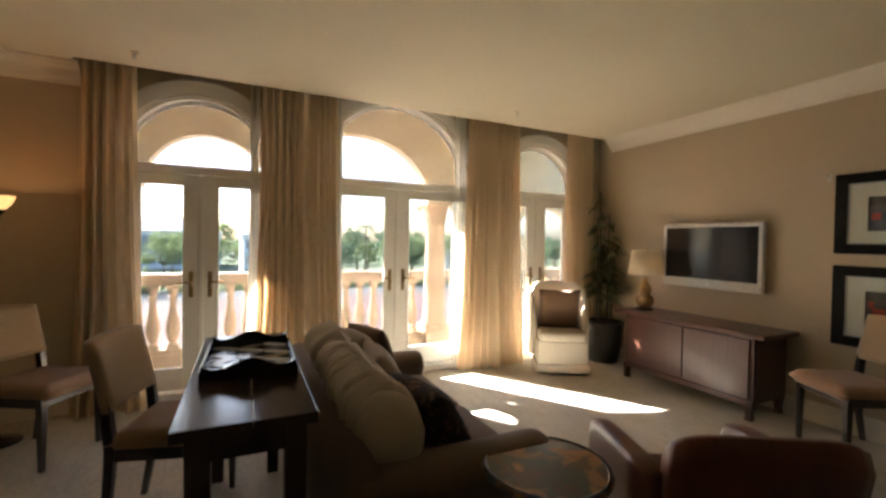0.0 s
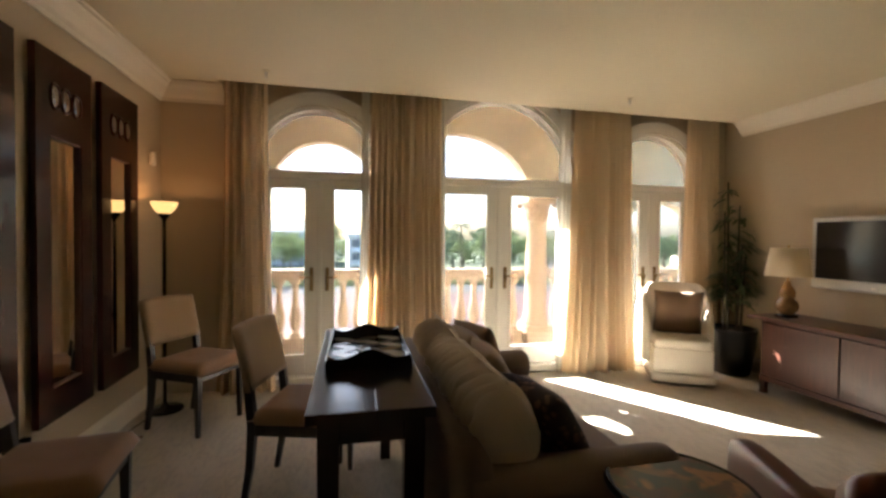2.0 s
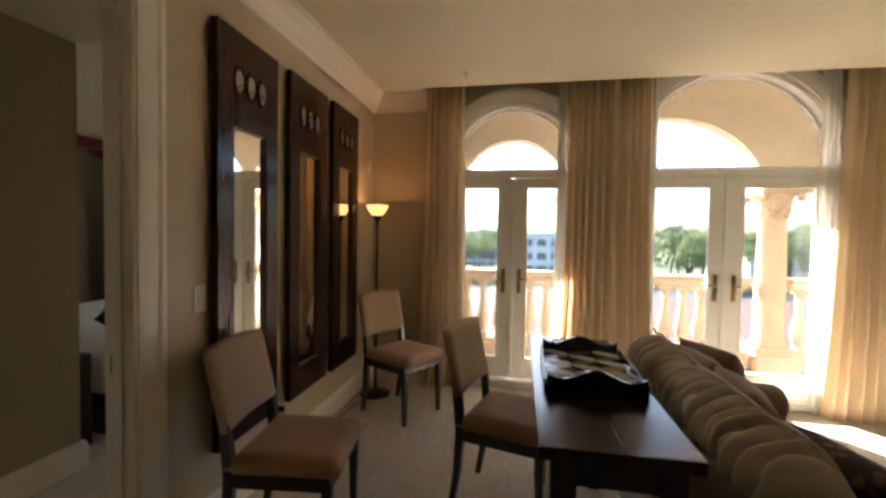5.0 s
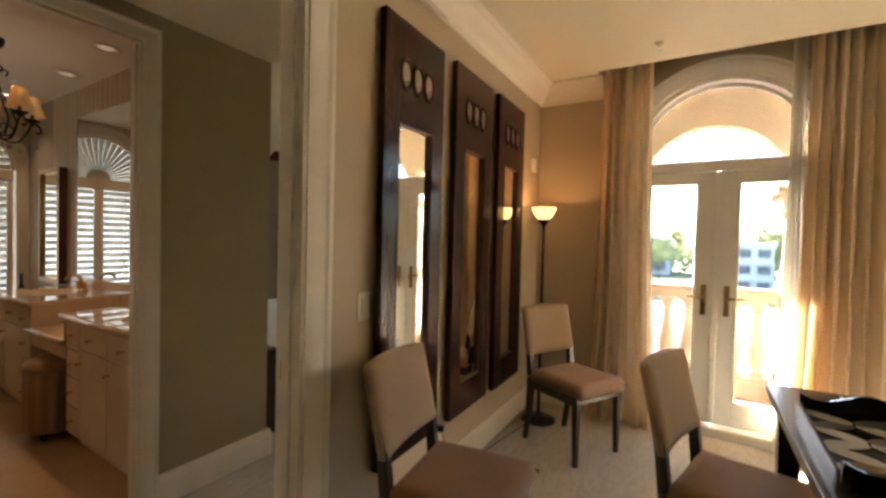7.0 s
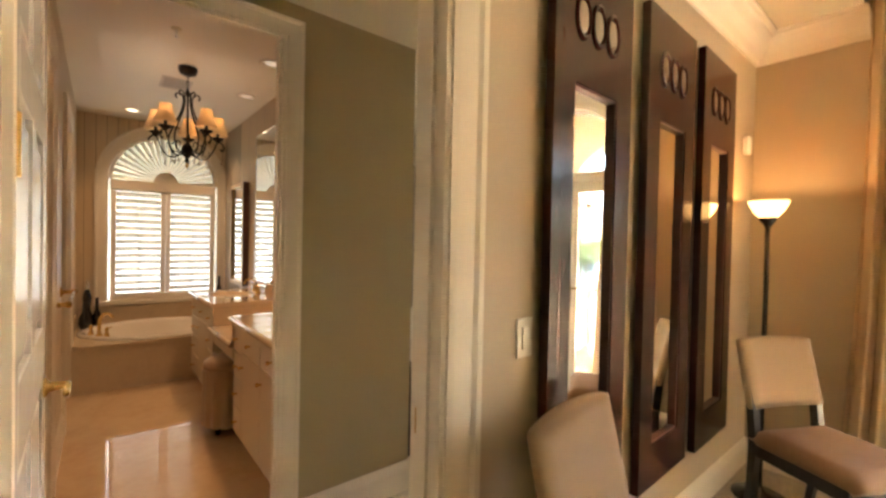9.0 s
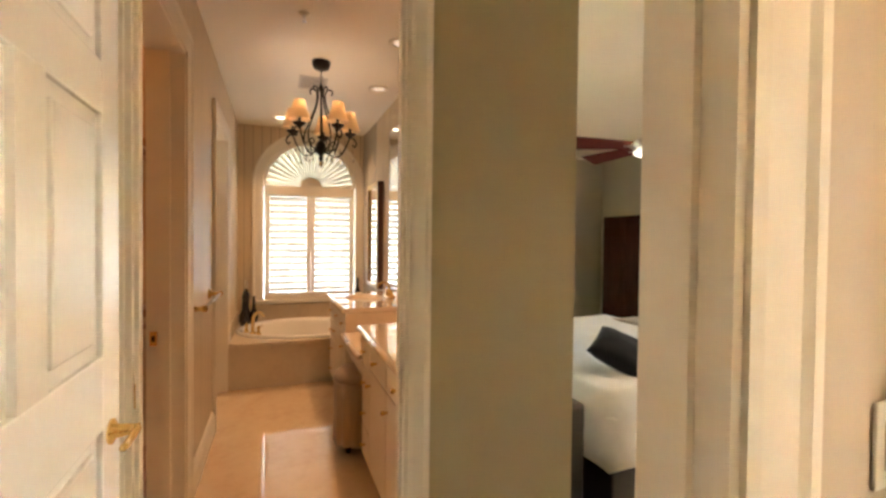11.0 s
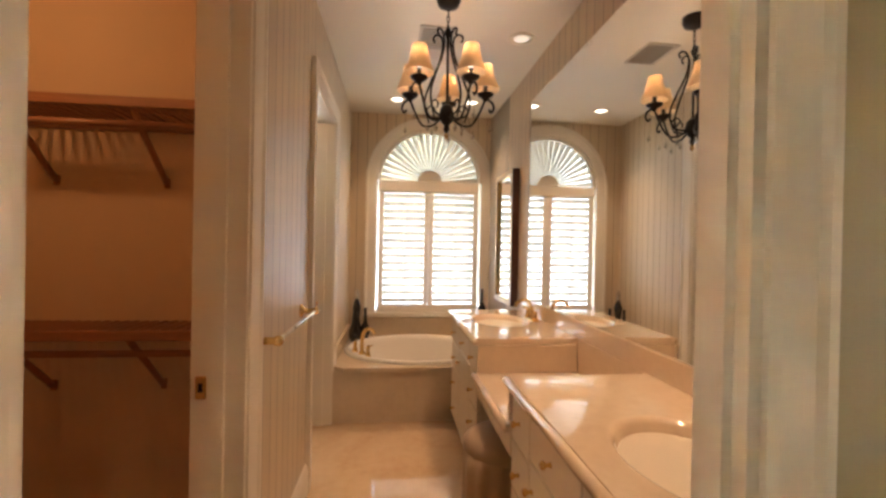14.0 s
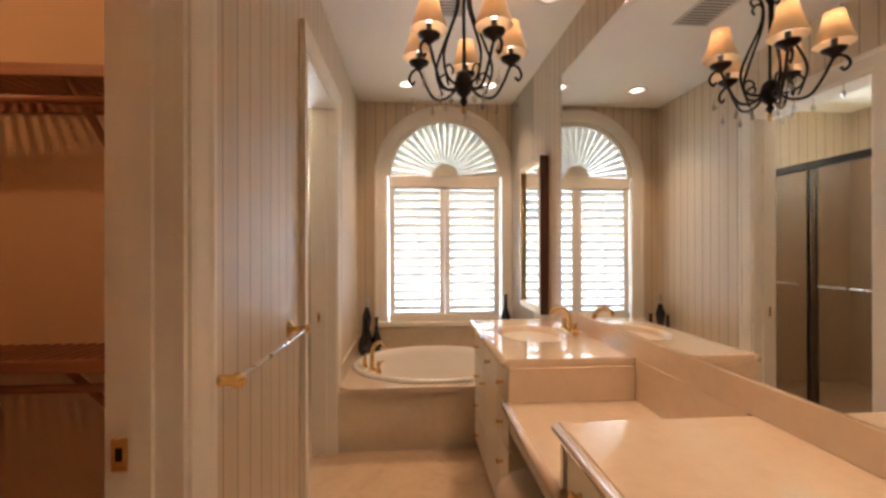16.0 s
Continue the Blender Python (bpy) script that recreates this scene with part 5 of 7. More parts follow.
# ---- potted bamboo palm ----
PX, PY = 3.80, 4.21
t = thing("potted_palm", "tall bamboo palm in a round black pot in the corner", "plant", pose(PX, PY, 0))
part("pot", lathe([(0.155, 0.0), (0.168, 0.012), (0.202, 0.2), (0.220, 0.43), (0.228, 0.45), (0.228, 0.475), (0.212, 0.475), (0.205, 0.43)], 36, cap=False), M_BLACKPOT, t, "round black planter", smooth=True)
part("soil", lathe([(0.207, 0.41), (0.207, 0.425), (0.09, 0.435), (0.002, 0.438)], 30), M_SOIL, t)
rnd = random.Random(4)
for k in range(6):
    a = k * 1.05 + 0.3
    bx, by = 0.075 * math.cos(a), 0.075 * math.sin(a)
    h = rnd.uniform(1.65, 2.12) if k < 3 else rnd.uniform(1.0, 1.5)
    tx, ty = bx * 1.5 + rnd.uniform(-0.03, 0.03), by * 1.3 + rnd.uniform(-0.03, 0.03)
    pts = curve_points([(bx, by, 0.37), (bx + (tx - bx) * 0.4, by + (ty - by) * 0.3, 0.37 + (h - 0.37) * 0.5), (tx, ty, h)], 6)
    bm = tube(pts, 0.013, 8, taper=0.008)
    for j in range(3, 12):
        z = 0.37 + (h - 0.37) * j / 12
        q = (z - 0.37) / (h - 0.37)
        lathe([(0.015, -0.004), (0.015, 0.004)], 8, bm, (bx + (tx - bx) * q, by + (ty - by) * q, z))
    part("cane", bm, M_CANE, t, smooth=True)
    bm = bmesh.new()
    for j in range(11):
        z = 0.75 + (h + 0.02 - 0.75) * (j + rnd.random() * 0.6) / 11.2
        q = min(1, (z - 0.37) / (h - 0.37))
        cx, cy = bx + (tx - bx) * q, by + (ty - by) * q
        an = rnd.uniform(0, 6.28)
        d = Vector((math.cos(an), math.sin(an), 0))
        lim_x = 4.02 - PX
        for s in range(rnd.randint(6, 8)):
            off = rnd.uniform(-0.9, 0.9)
            dd = Vector((math.cos(an + off), math.sin(an + off), rnd.uniform(-0.25, 0.45))).normalized()
            stem = Vector((cx, cy, z)) + d * 0.05 * (s / 7)
            L = rnd.uniform(0.12, 0.21)
            side = dd.cross(Vector((0, 0, 1))).normalized()
            prev = None
            for i in range(5):
                u = i / 4
                p = stem + dd * L * u + Vector((0, 0, -0.07 * u * u))
                p.x, p.y = min(p.x, lim_x), min(p.y, 4.44 - PY)
                w = 0.013 * math.sin(math.pi * (0.12 + 0.88 * u)) ** 0.8 if i < 4 else 0.0008
                cur = [bm.verts.new(p - side * w), bm.verts.new(p + Vector((0, 0, 0.004 * (1 - u)))), bm.verts.new(p + side * w)]
                if prev:
                    bm.faces.new((prev[0], prev[1], cur[1], cur[0]))
                    bm.faces.new((prev[1], prev[2], cur[2], cur[1]))
                prev = cur
    part("foliage", bm, M_LEAF, t, "narrow dark green leaflets")

# ---- credenza, lamp, television, pictures, chair wall ----
t = thing("credenza", "low mahogany credenza with two plain doors on short feet", "cabinet")
CY0, CY1, CX = 2.42, 3.68, 3.55
part("body", boxes((CX + 0.02, TV_X - 0.03, CY0, CY1, 0.13, 0.665), bevel=0.004), M_REDWOOD, t)
part("top", boxes((CX - 0.03, TV_X - 0.02, CY0 - 0.09, CY1 + 0.11, 0.665, 0.70), bevel=0.008), M_REDWOOD, t, "overhanging polished top")
mid = 3.02
part("door", boxes((CX, CX + 0.022, CY0 + 0.03, mid - 0.004, 0.17, 0.645), bevel=0.004), M_REDWOOD, t)
part("door", boxes((CX, CX + 0.022, mid + 0.004, CY1 - 0.02, 0.17, 0.645), bevel=0.004), M_REDWOOD, t)
part("plinth_rail", boxes((CX + 0.005, CX + 0.03, CY0, CY1, 0.115, 0.16), bevel=0.004), M_REDWOOD, t)
for y in (CY0, CY1 - 0.06):
    for x in (CX, TV_X - 0.10):
        bm = bmesh.new()
        prev = None
        for z, h in ((0.0, 0.026), (0.05, 0.02), (0.13, 0.03)):
            cur = [bm.verts.new((x + 0.032 + a * h, y + 0.032 + b * h, z)) for a, b in ((-1, -1), (1, -1), (1, 1), (-1, 1))]
            if prev:
                for k in range(4):
                    bm.faces.new((prev[k], prev[(k + 1) % 4], cur[(k + 1) % 4], cur[k]))
            else:
                bm.faces.new(cur[::-1])
            prev = cur
        bm.faces.new(prev)
        part("foot", bm, M_REDWOOD, t)
part("end_panel", boxes((CX + 0.06, TV_X - 0.08, CY0 - 0.006, CY0 + 0.002, 0.19, 0.62), bevel=0.003), M_REDWOOD, t)

t = thing("table_lamp", "lit amber gourd table lamp with a cream shade on the credenza", "table lamp", pose(3.735, 3.585, 0.70))
part("plinth", boxes((-0.06, 0.06, -0.06, 0.06, 0.0, 0.03), bevel=0.005), M_BLACK, t)
part("gourd", lathe([(0.045, 0.03), (0.075, 0.06), (0.088, 0.10), (0.078, 0.145), (0.05, 0.17), (0.058, 0.20), (0.062, 0.23), (0.048, 0.265), (0.028, 0.295), (0.022, 0.33)], 30), M_GOURD, t, "brown marbled double gourd", smooth=True)
part("stem", lathe([(0.008, 0.32), (0.008, 0.42)], 10), M_BRASS, t)
part("shade", lathe([(0.175, 0.375), (0.135, 0.63), (0.132, 0.63), (0.172, 0.375)], 40, cap=False), M_SHADE, t, "cream linen drum shade", smooth=True)
part("finial", lathe([(0.003, 0.60), (0.008, 0.64), (0.003, 0.66)], 10), M_BRASS, t)

t = thing("television", "flat television with a silver frame mounted on the tan wall", "television", pose(0, 0, 0))
part("cabinet", boxes((3.955, 4.0, 2.585, 3.555, 0.975, 1.605), bevel=0.012, seg=3), M_SILVER, t, "silver surround")
part("screen", boxes((3.950, 3.957, 2.625, 3.515, 1.065, 1.565), bevel=0.002), M_SCREEN, t, "dark glossy screen")
part("speaker_bar", boxes((3.946, 3.957, 2.60, 3.54, 0.985, 1.045), bevel=0.005), M_SILVER, t)
part("emblem", boxes((3.943, 3.947, 3.05, 3.085, 1.005, 1.022), bevel=0.002), M_MAT, t)
part("wall_bracket", boxes((3.998, TV_X, 2.9, 3.25, 1.15, 1.45)), M_IRON, t)


def picture(m, accents):
    t = thing("framed_picture", "square photograph with a wide white mount in a black frame", "picture", m, "pictures beside the television")
    S, f = 0.60, 0.075
    part("frame", boxes((-0.03, 0, 0, f, 0, S), (-0.03, 0, S - f, S, 0, S), (-0.03, 0, f, S - f, 0, f), (-0.03, 0, f, S - f, S - f, S), bevel=0.004), M_FRAMEBLACK, t)
    part("inner_lip", boxes((-0.018, -0.006, f, f + 0.012, f, S - f), (-0.018, -0.006, S - f - 0.012, S - f, f, S - f), (-0.018, -0.006, f, S - f, f, f + 0.012), (-0.018, -0.006, f, S - f, S - f - 0.012, S - f)), M_SILVER, t)
    part("mount", boxes((-0.010, -0.004, f, S - f, f, S - f)), M_MAT, t, "white mount")
    part("photograph", boxes((-0.013, -0.009, 0.19, 0.41, 0.17, 0.42)), M_PHOTO, t, "dark photograph")
    for y, z, w, h in accents:
        part("photograph_detail", boxes((-0.0145, -0.0128, y, y + w, z, z + h)), M_PHOTORED, t, "red patch in the photograph")
    part("glazing", boxes((-0.020, -0.018, f, S - f, f, S - f)), M_PICTUREGLASS, t).visible_shadow = False
    return t


picture(pose(TV_X, 1.535, 1.345), [(0.34, 0.25, 0.05, 0.05)])
picture(pose(TV_X, 1.535, 0.655), [(0.30, 0.26, 0.07, 0.04), (0.36, 0.30, 0.03, 0.05)])
t = thing("wall_hook", "small bare nickel hook on the tan wall", "hook", pose(TV_X, 2.18, 1.93))
part("plate", boxes((-0.008, 0, -0.012, 0.012, -0.03, 0.03), bevel=0.003), M_NICKEL, t)
part("hook_arm", tube(curve_points([(-0.006, 0, 0.01), (-0.03, 0, 0.0), (-0.035, 0, 0.02)], 5), 0.004, 6), M_NICKEL, t, smooth=True)

# ---- passage door ----
t = thing("door_passage", "white panelled door standing open against the passage wall, brass lever", "door", pose(WEST - 0.105, DOOR_Y0 + 0.020, 0, 0, 0, 0))
DL, DT, DH = 0.805, 0.04, 2.25
rails = [(0.012, 0.22), (0.95, 1.11), (1.62, 1.73), (2.13, DH)]
bm = boxes((-DL, -DL + 0.11, -DT, 0, 0.012, DH), (-0.11, 0, -DT, 0, 0.012, DH), bevel=0.003)
for a, b in ((0.22, 0.95), (1.11, 1.62), (1.73, 2.13)):
    box(bm, -DL / 2 - 0.045, -DL / 2 + 0.045, -DT, 0, a, b)
for a, b in rails:
    box(bm, -DL + 0.11, -0.11, -DT, 0, a, b, bevel=0.003)
leaf = part("door_leaf", bm, M_DOORW, t, "white painted leaf")
for x0, x1 in ((-DL + 0.11, -DL / 2 - 0.045), (-DL / 2 + 0.045, -0.11)):
    for z0, z1 in ((0.22, 0.95), (1.11, 1.62), (1.73, 2.13)):
        bm = boxes((x0 - 0.004, x1 + 0.004, -DT + 0.012, -0.012, z0 - 0.004, z1 + 0.004))
        box(bm, x0 + 0.03, x1 - 0.03, -DT + 0.004, -0.004, z0 + 0.03, z1 - 0.03, bevel=0.007)
        part("panel", bm, M_DOORW, leaf)
bm = lathe([(0.028, 0), (0.028, 0.006), (0.016, 0.012), (0.011, 0.045), (0.013, 0.055)], 20)
bmesh.ops.transform(bm, matrix=Matrix.Translation((-DL + 0.065, 0, 0.93)) @ Matrix.Rotation(radians(-90), 4, "X"), verts=bm.verts)
tube(curve_points([(-DL + 0.065, 0.05, 0.93), (-DL + 0.08, 0.054, 0.934), (-DL + 0.13, 0.05, 0.928), (-DL + 0.175, 0.052, 0.934)], 5), 0.0085, 8, bm)
part("lever_handle", bm, M_BRASS, t, "polished brass lever", smooth=True)
part("latch_plate", boxes((-DL - 0.002, -DL + 0.001, -0.03, -0.01, 0.90, 0.96)), M_BRASS, t)
for z in (0.25, 1.51, 2.05):
    bm = lathe([(0.008, -0.05), (0.008, 0.05)], 10, at=(0.004, 0.004, z))
    box(bm, -0.03, 0.0, -0.001, 0.003, z - 0.05, z + 0.05)
    part("hinge", bm, M_BRASS, t, "brass butt hinge")


def strike(name, m, bath=False):
    t = thing(name, "small brass strike plate let into the white jamb", "strike plate", m, "strike plates", bath)
    part("plate", boxes((-0.016, 0.016, -0.0015, 0.0025, -0.035, 0.035), bevel=0.001), M_BRASS, t)
    part("latch_hole", boxes((-0.007, 0.007, 0.0022, 0.0032, -0.014, 0.014)), M_BLACK, t)
    return t


strike("strike_plate", pose(WEST - 0.08, DOOR_Y1 - 0.017, 0.89, 0, 0, 180))
strike("strike_plate", pose(GREY_X - 0.03, BD_Y0 + 0.017, 0.92, 0, 0, 0))
strike("strike_plate", pose(GREY_X - 0.04, BD_Y1 - 0.017, 0.92, 0, 0, 180))
strike("strike_plate", pose(CLO1 + 0.017, BS - 0.125, 0.885, 0, 0, -90), True)
strike("strike_plate", pose(SH1 + 0.017, BS - 0.10, 0.88, 0, 0, -90), True)

# ---- bedroom things seen past the passage ----
t = thing("bed", "wide bed under a smooth white comforter", "bed")
part("base", boxes((-5.0, -2.98, 3.08, 4.92, 0.0, 0.32), bevel=0.01), M_LEGWOOD, t)
part("headboard", boxes((-5.03, -3.03, 2.80, 2.96, 0.0, 0.60), bevel=0.02, seg=3), M_LEGWOOD, t, "low black-brown headboard")
part("mattress", boxes((-5.02, -2.96, 3.05, 4.95, 0.28, 0.52), bevel=0.05, seg=3), M_LINEN, t, smooth=True)
bm = bmesh.new()
n = 26
g = []
for i in range(n + 1):
    row = []
    for j in range(n + 1):
        u, v = 2 * i / n - 1, 2 * j / n - 1
        e = max(abs(u), abs(v))
        z = 0.60 - max(0, e - 0.86) ** 1.4 * 4.2 + 0.018 * noise.noise(Vector((u * 3, v * 3, 1)))
        row.append(bm.verts.new((-4.0 + u * 1.11, 4.0 + v * 1.03, max(0.22, z))))
    g.append(row)
for i in range(n):
    for j in range(n):
        bm.faces.new((g[i][j], g[i + 1][j], g[i + 1][j + 1], g[i][j + 1]))
ob = part("comforter", bm, M_LINEN, t, "white quilted comforter", smooth=True)
ob.modifiers.new("thickness", "SOLIDIFY").thickness = 0.03
tagged(part("bed_throw", cushion(1.3, 0.3, 0.07, 14, 0.4, 0.01, 2), M_THROW, None, smooth=True, at=pose(-4.0, 4.86, 0.625, 0, 0, 4)), "folded cream throw across the bed", "blanket")
tagged(part("bed_pillow", cushion(0.36, 0.34, 0.15, 16, 0.5, 0.012, 8), M_BLACKCLOTH, None, smooth=True, at=pose(-3.40, 3.56, 0.70, 18, 22, 38)), "black satin cushion lying on the white bed", "pillow")
t = thing("tall_cabinet", "dark wooden cabinet against the far bedroom wall", "cabinet")
part("body", boxes((-6.35, -5.50, 6.15, 6.58, 0.06, 1.74), bevel=0.006), M_DARKWOOD, t)
part("door", boxes((-6.33, -5.93, 6.128, 6.15, 0.1, 1.70), bevel=0.004), M_DARKWOOD, t)
part("door", boxes((-5.92, -5.52, 6.128, 6.15, 0.1, 1.70), bevel=0.004), M_DARKWOOD, t)
part("plinth", boxes((-6.32, -5.53, 6.17, 6.56, 0.0, 0.06)), M_DARKWOOD, t)
t = thing("bedroom_curtain", "long brown-beige bedroom drape in soft folds", "curtain")
drape("", -5.12, -3.3, 6.50, 0.004, 2.46, 14, 77, M_BEDDRAPE, t, 0.02, 0.045)
part("curtain_rod", tube([(-5.1, 6.50, 2.47), (-3.1, 6.50, 2.47)], 0.014, 10), M_IRON, t, smooth=True)

FX, FY = -4.17, 4.63
t = thing("ceiling_fan", "ceiling fan with cherry blades and a round lit lamp, at rest", "ceiling fan", pose(FX, FY, 0))
part("canopy", lathe([(0.03, 2.60), (0.06, 2.62), (0.075, 2.66), (0.078, 2.68)], 24), M_NICKEL, t, smooth=True)
part("downrod", lathe([(0.012, 2.28), (0.012, 2.61)], 12), M_NICKEL, t)
part("motor", lathe([(0.05, 2.16), (0.12, 2.175), (0.15, 2.21), (0.14, 2.25), (0.07, 2.275), (0.03, 2.29)], 32), M_NICKEL, t, "brushed nickel motor housing", smooth=True)
part("lamp_disc", lathe([(0.004, 2.105), (0.09, 2.112), (0.14, 2.135), (0.148, 2.155), (0.12, 2.165)], 32), M_DISC, t, "round lit diffuser", smooth=True)
for k in range(5):
    a = math.radians(72 * k + 38)
    bm = boxes((0.20, 0.76, -0.075, 0.075, 2.196, 2.206), bevel=0.003)
    for v in bm.verts:
        wv = 0.75 + 0.4 * (v.co.x - 0.2) / 0.46
        v.co.y *= wv
        v.co.z += 0.34 * v.co.y
    b = part("blade", bm, M_FANWOOD, t, "dark cherry blade", at=pose(0, 0, 0, 0, 0, math.degrees(a)))
    part("blade_iron", boxes((0.11, 0.25, -0.018, 0.018, 2.19, 2.197), bevel=0.002), M_NICKEL, b)

# ---- closet ----
for z, label in ((1.915, "slatted wooden closet shelf on brackets, high up"), (0.925, "slatted wooden closet shelf on brackets, at hip height")):
    t = thing("closet_shelf", label, "shelf", None, "closet shelves", True)
    part("front_rail", boxes((-4.395, -4.372, -0.79, BS - 0.16, z - 0.022, z + 0.022), bevel=0.004), M_SHELFWOOD, t)
    part("wall_cleat", boxes((-4.70, -4.68, -0.79, BS - 0.16, z - 0.05, z), bevel=0.003), M_SHELFWOOD, t)
    part("hanging_rail", tube([(-4.42, -0.79, z - 0.085), (-4.42, BS - 0.16, z - 0.085)], 0.016, 10), M_SHELFWOOD, t, smooth=True)
    sm = None
    for k in range(40):
        y = -0.77 + k * 0.0445
        if sm is None:
            ob = part("slat", boxes((-4.70, -4.395, -0.011, 0.011, 0.0, 0.016)), M_SHELFWOOD, t, at=pose(0, y, z - 0.004))
            sm = ob.data
        else:
            shared("slat", sm, t, pose(0, y, z - 0.004))
    for y in (-0.45, 0.02, 0.52):
        br = part("bracket", tube([(-4.40, y, z - 0.02), (-4.685, y, z - 0.30)], 0.014, 8), M_SHELFWOOD, t, "diagonal brace", smooth=True)
        part("bracket_shoe", boxes((-4.70, -4.684, y - 0.012, y + 0.012, z - 0.325, z - 0.275), bevel=0.003), M_SHELFWOOD, br)

# ---- towel bar ----
t = thing("towel_bar", "brass and white towel bar on the striped wall", "towel bar", None, "", True)
TX0, TX1, TZ = -3.93, -4.60, 1.0
for x in (TX0, TX1):
    bm = lathe([(0.034, 0), (0.034, 0.006), (0.024, 0.012), (0.014, 0.02), (0.012, 0.055), (0.018, 0.062), (0.018, 0.078), (0.010, 0.086)], 20)
    bmesh.ops.transform(bm, matrix=Matrix.Translation((x, BS, TZ)) @ Matrix.Rotation(radians(-90), 4, "X"), verts=bm.verts)
    part("post", bm, M_BRASS, t, "polished brass post", smooth=True)
part("bar", tube([(TX0 + 0.01, BS + 0.07, TZ), (TX1 - 0.01, BS + 0.07, TZ)], 0.008, 12), M_NICKEL, t, "slim bright rail", smooth=True)

# ---- window with shutters ----
t = thing("window_bath", "arched window with white plantation shutters and a sunburst top", "window", None, "", True)
t["kind"] = "structure"
# Grey translucent sheet, added as the pane to dim the daylight behind the louvres.
M_SKYDIM = drape_cloth("sky_dimming_grey_pane", (0.27, 0.27, 0.285), 0.85)
WZ0, WZS = 0.66, 1.99
loop = [(BC_Y + BC_R + 0.02, WZ0), (BC_Y + BC_R + 0.02, WZS)] + arc_loop(BC_Y, BC_R + 0.02, WZS)[::-1][1:-1] + [(BC_Y - BC_R - 0.02, WZS), (BC_Y - BC_R - 0.02, WZ0)]
c = part("casing", frame_around([(-o * 1.0, d) for o, d in CASING], loop, (0, 1, 0), (1, 0, 0)), M_SHUTTER, t)
c.location.x = BW
part("sill", boxes((BW, BW + 0.05, BC_Y - BC_R - 0.14, BC_Y + BC_R + 0.14, WZ0 - 0.045, WZ0), bevel=0.008), M_SHUTTER, t)
part("mid_rail", boxes((BW - 0.05, BW + 0.01, BC_Y - BC_R, BC_Y + BC_R, 1.885, 1.99), bevel=0.005), M_SHUTTER, t)
part("bottom_rail", boxes((BW - 0.05, BW + 0.01, BC_Y - BC_R, BC_Y + BC_R, WZ0, 0.715), bevel=0.005), M_SHUTTER, t)
part("pane", boxes((BW - 0.125, BW - 0.12, BC_Y - BC_R - 0.04, BC_Y + BC_R + 0.04, WZ0 - 0.02, 2.56)), M_SKYDIM, t, "grey translucent pane added to dim the sky behind the louvres")
slat_me = None
for k, (a, b) in enumerate(((BC_Y - BC_R + 0.005, BC_Y - 0.002), (BC_Y + 0.002, BC_Y + BC_R - 0.005))):
    sh = part("shutter_panel", boxes((BW - 0.035, BW - 0.006, a, a + 0.045, 0.715, 1.885), (BW - 0.035, BW - 0.006, b - 0.045, b, 0.715, 1.885), (BW - 0.035, BW - 0.006, a + 0.045, b - 0.045, 0.715, 0.735), (BW - 0.035, BW - 0.006, a + 0.045, b - 0.045, 1.868, 1.885), bevel=0.003), M_SHUTTER, t, "white louvred panel")
    ym = 0.5 * (a + b)
    part("tilt_rod", boxes((BW + 0.012, BW + 0.02, ym - 0.005, ym + 0.005, 0.78, 1.83)), M_SHUTTER, sh)
    hw = 0.5 * (b - a) - 0.047
    for i in range(15):
        z = 0.775 + i * 0.0755
        if slat_me is None:
            bm = bmesh.new()
            prev = None
            for q in range(9):
                u = q / 4 - 1
                x, dz = u * 0.036, 0.0045 * math.sqrt(max(0.0, 1 - u * u)) + 0.0005
                cur = [bm.verts.new((x, s * hw, d)) for s, d in ((-1, -dz), (1, -dz), (1, dz), (-1, dz))]
                if prev:
                    for w in range(4):
                        bm.faces.new((prev[w], prev[(w + 1) % 4], cur[(w + 1) % 4], cur[w]))
                else:
                    bm.faces.new(cur)
                prev = cur
            bm.faces.new(prev[::-1])
            ob = part("louvre", bm, M_SHUTTER, sh, at=pose(BW - 0.02, ym, z, 0, -38, 0))
            slat_me = ob.data
        else:
            shared("louvre", slat_me, sh, pose(BW - 0.02, ym, z, 0, -38, 0))
# sunburst
part("hub", lathe([(0.125, 0), (0.125, 0.03), (0.115, 0.036), (0.09, 0.036)], 40, at=(0, 0, 0)), M_SHUTTER, t, "half-round white hub", at=pose(BW - 0.04, BC_Y, 1.985, 0, 90, 0))
ray_me = None
for i in range(22):
    a = math.pi * (i + 0.5) / 22
    if ray_me is None:
        bm = bmesh.new()
        q = [bm.verts.new(v) for v in ((0, 0.12, -0.007), (0, 0.505, -0.033), (0, 0.505, 0.033), (0, 0.12, 0.007))]
        f = bm.faces.new(q)
        ex = bmesh.ops.extrude_face_region(bm, geom=[f])
        bmesh.ops.translate(bm, verts=[v for v in ex["geom"] if isinstance(v, bmesh.types.BMVert)], vec=(0.005, 0, 0))
        bmesh.ops.rotate(bm, verts=bm.verts, cent=(0, 0, 0), matrix=Matrix.Rotation(radians(38), 3, "Y"))
        ob = part("sunburst_louvre", bm, M_SHUTTER, t, at=Matrix.Translation((BW - 0.03, BC_Y, 1.99)) @ Matrix.Rotation(a, 4, "X"))
        ray_me = ob.data
    else:
        shared("sunburst_louvre", ray_me, t, Matrix.Translation((BW - 0.03, BC_Y, 1.99)) @ Matrix.Rotation(a, 4, "X"))
fr = part("fan_frame", frame_around([(0, 0), (0.035, 0), (0.035, 0.03), (0, 0.03)], arc_loop(BC_Y, BC_R + 0.018, WZS)[::-1], (0, 1, 0), (1, 0, 0)), M_SHUTTER, t)
fr.location.x = BW - 0.035

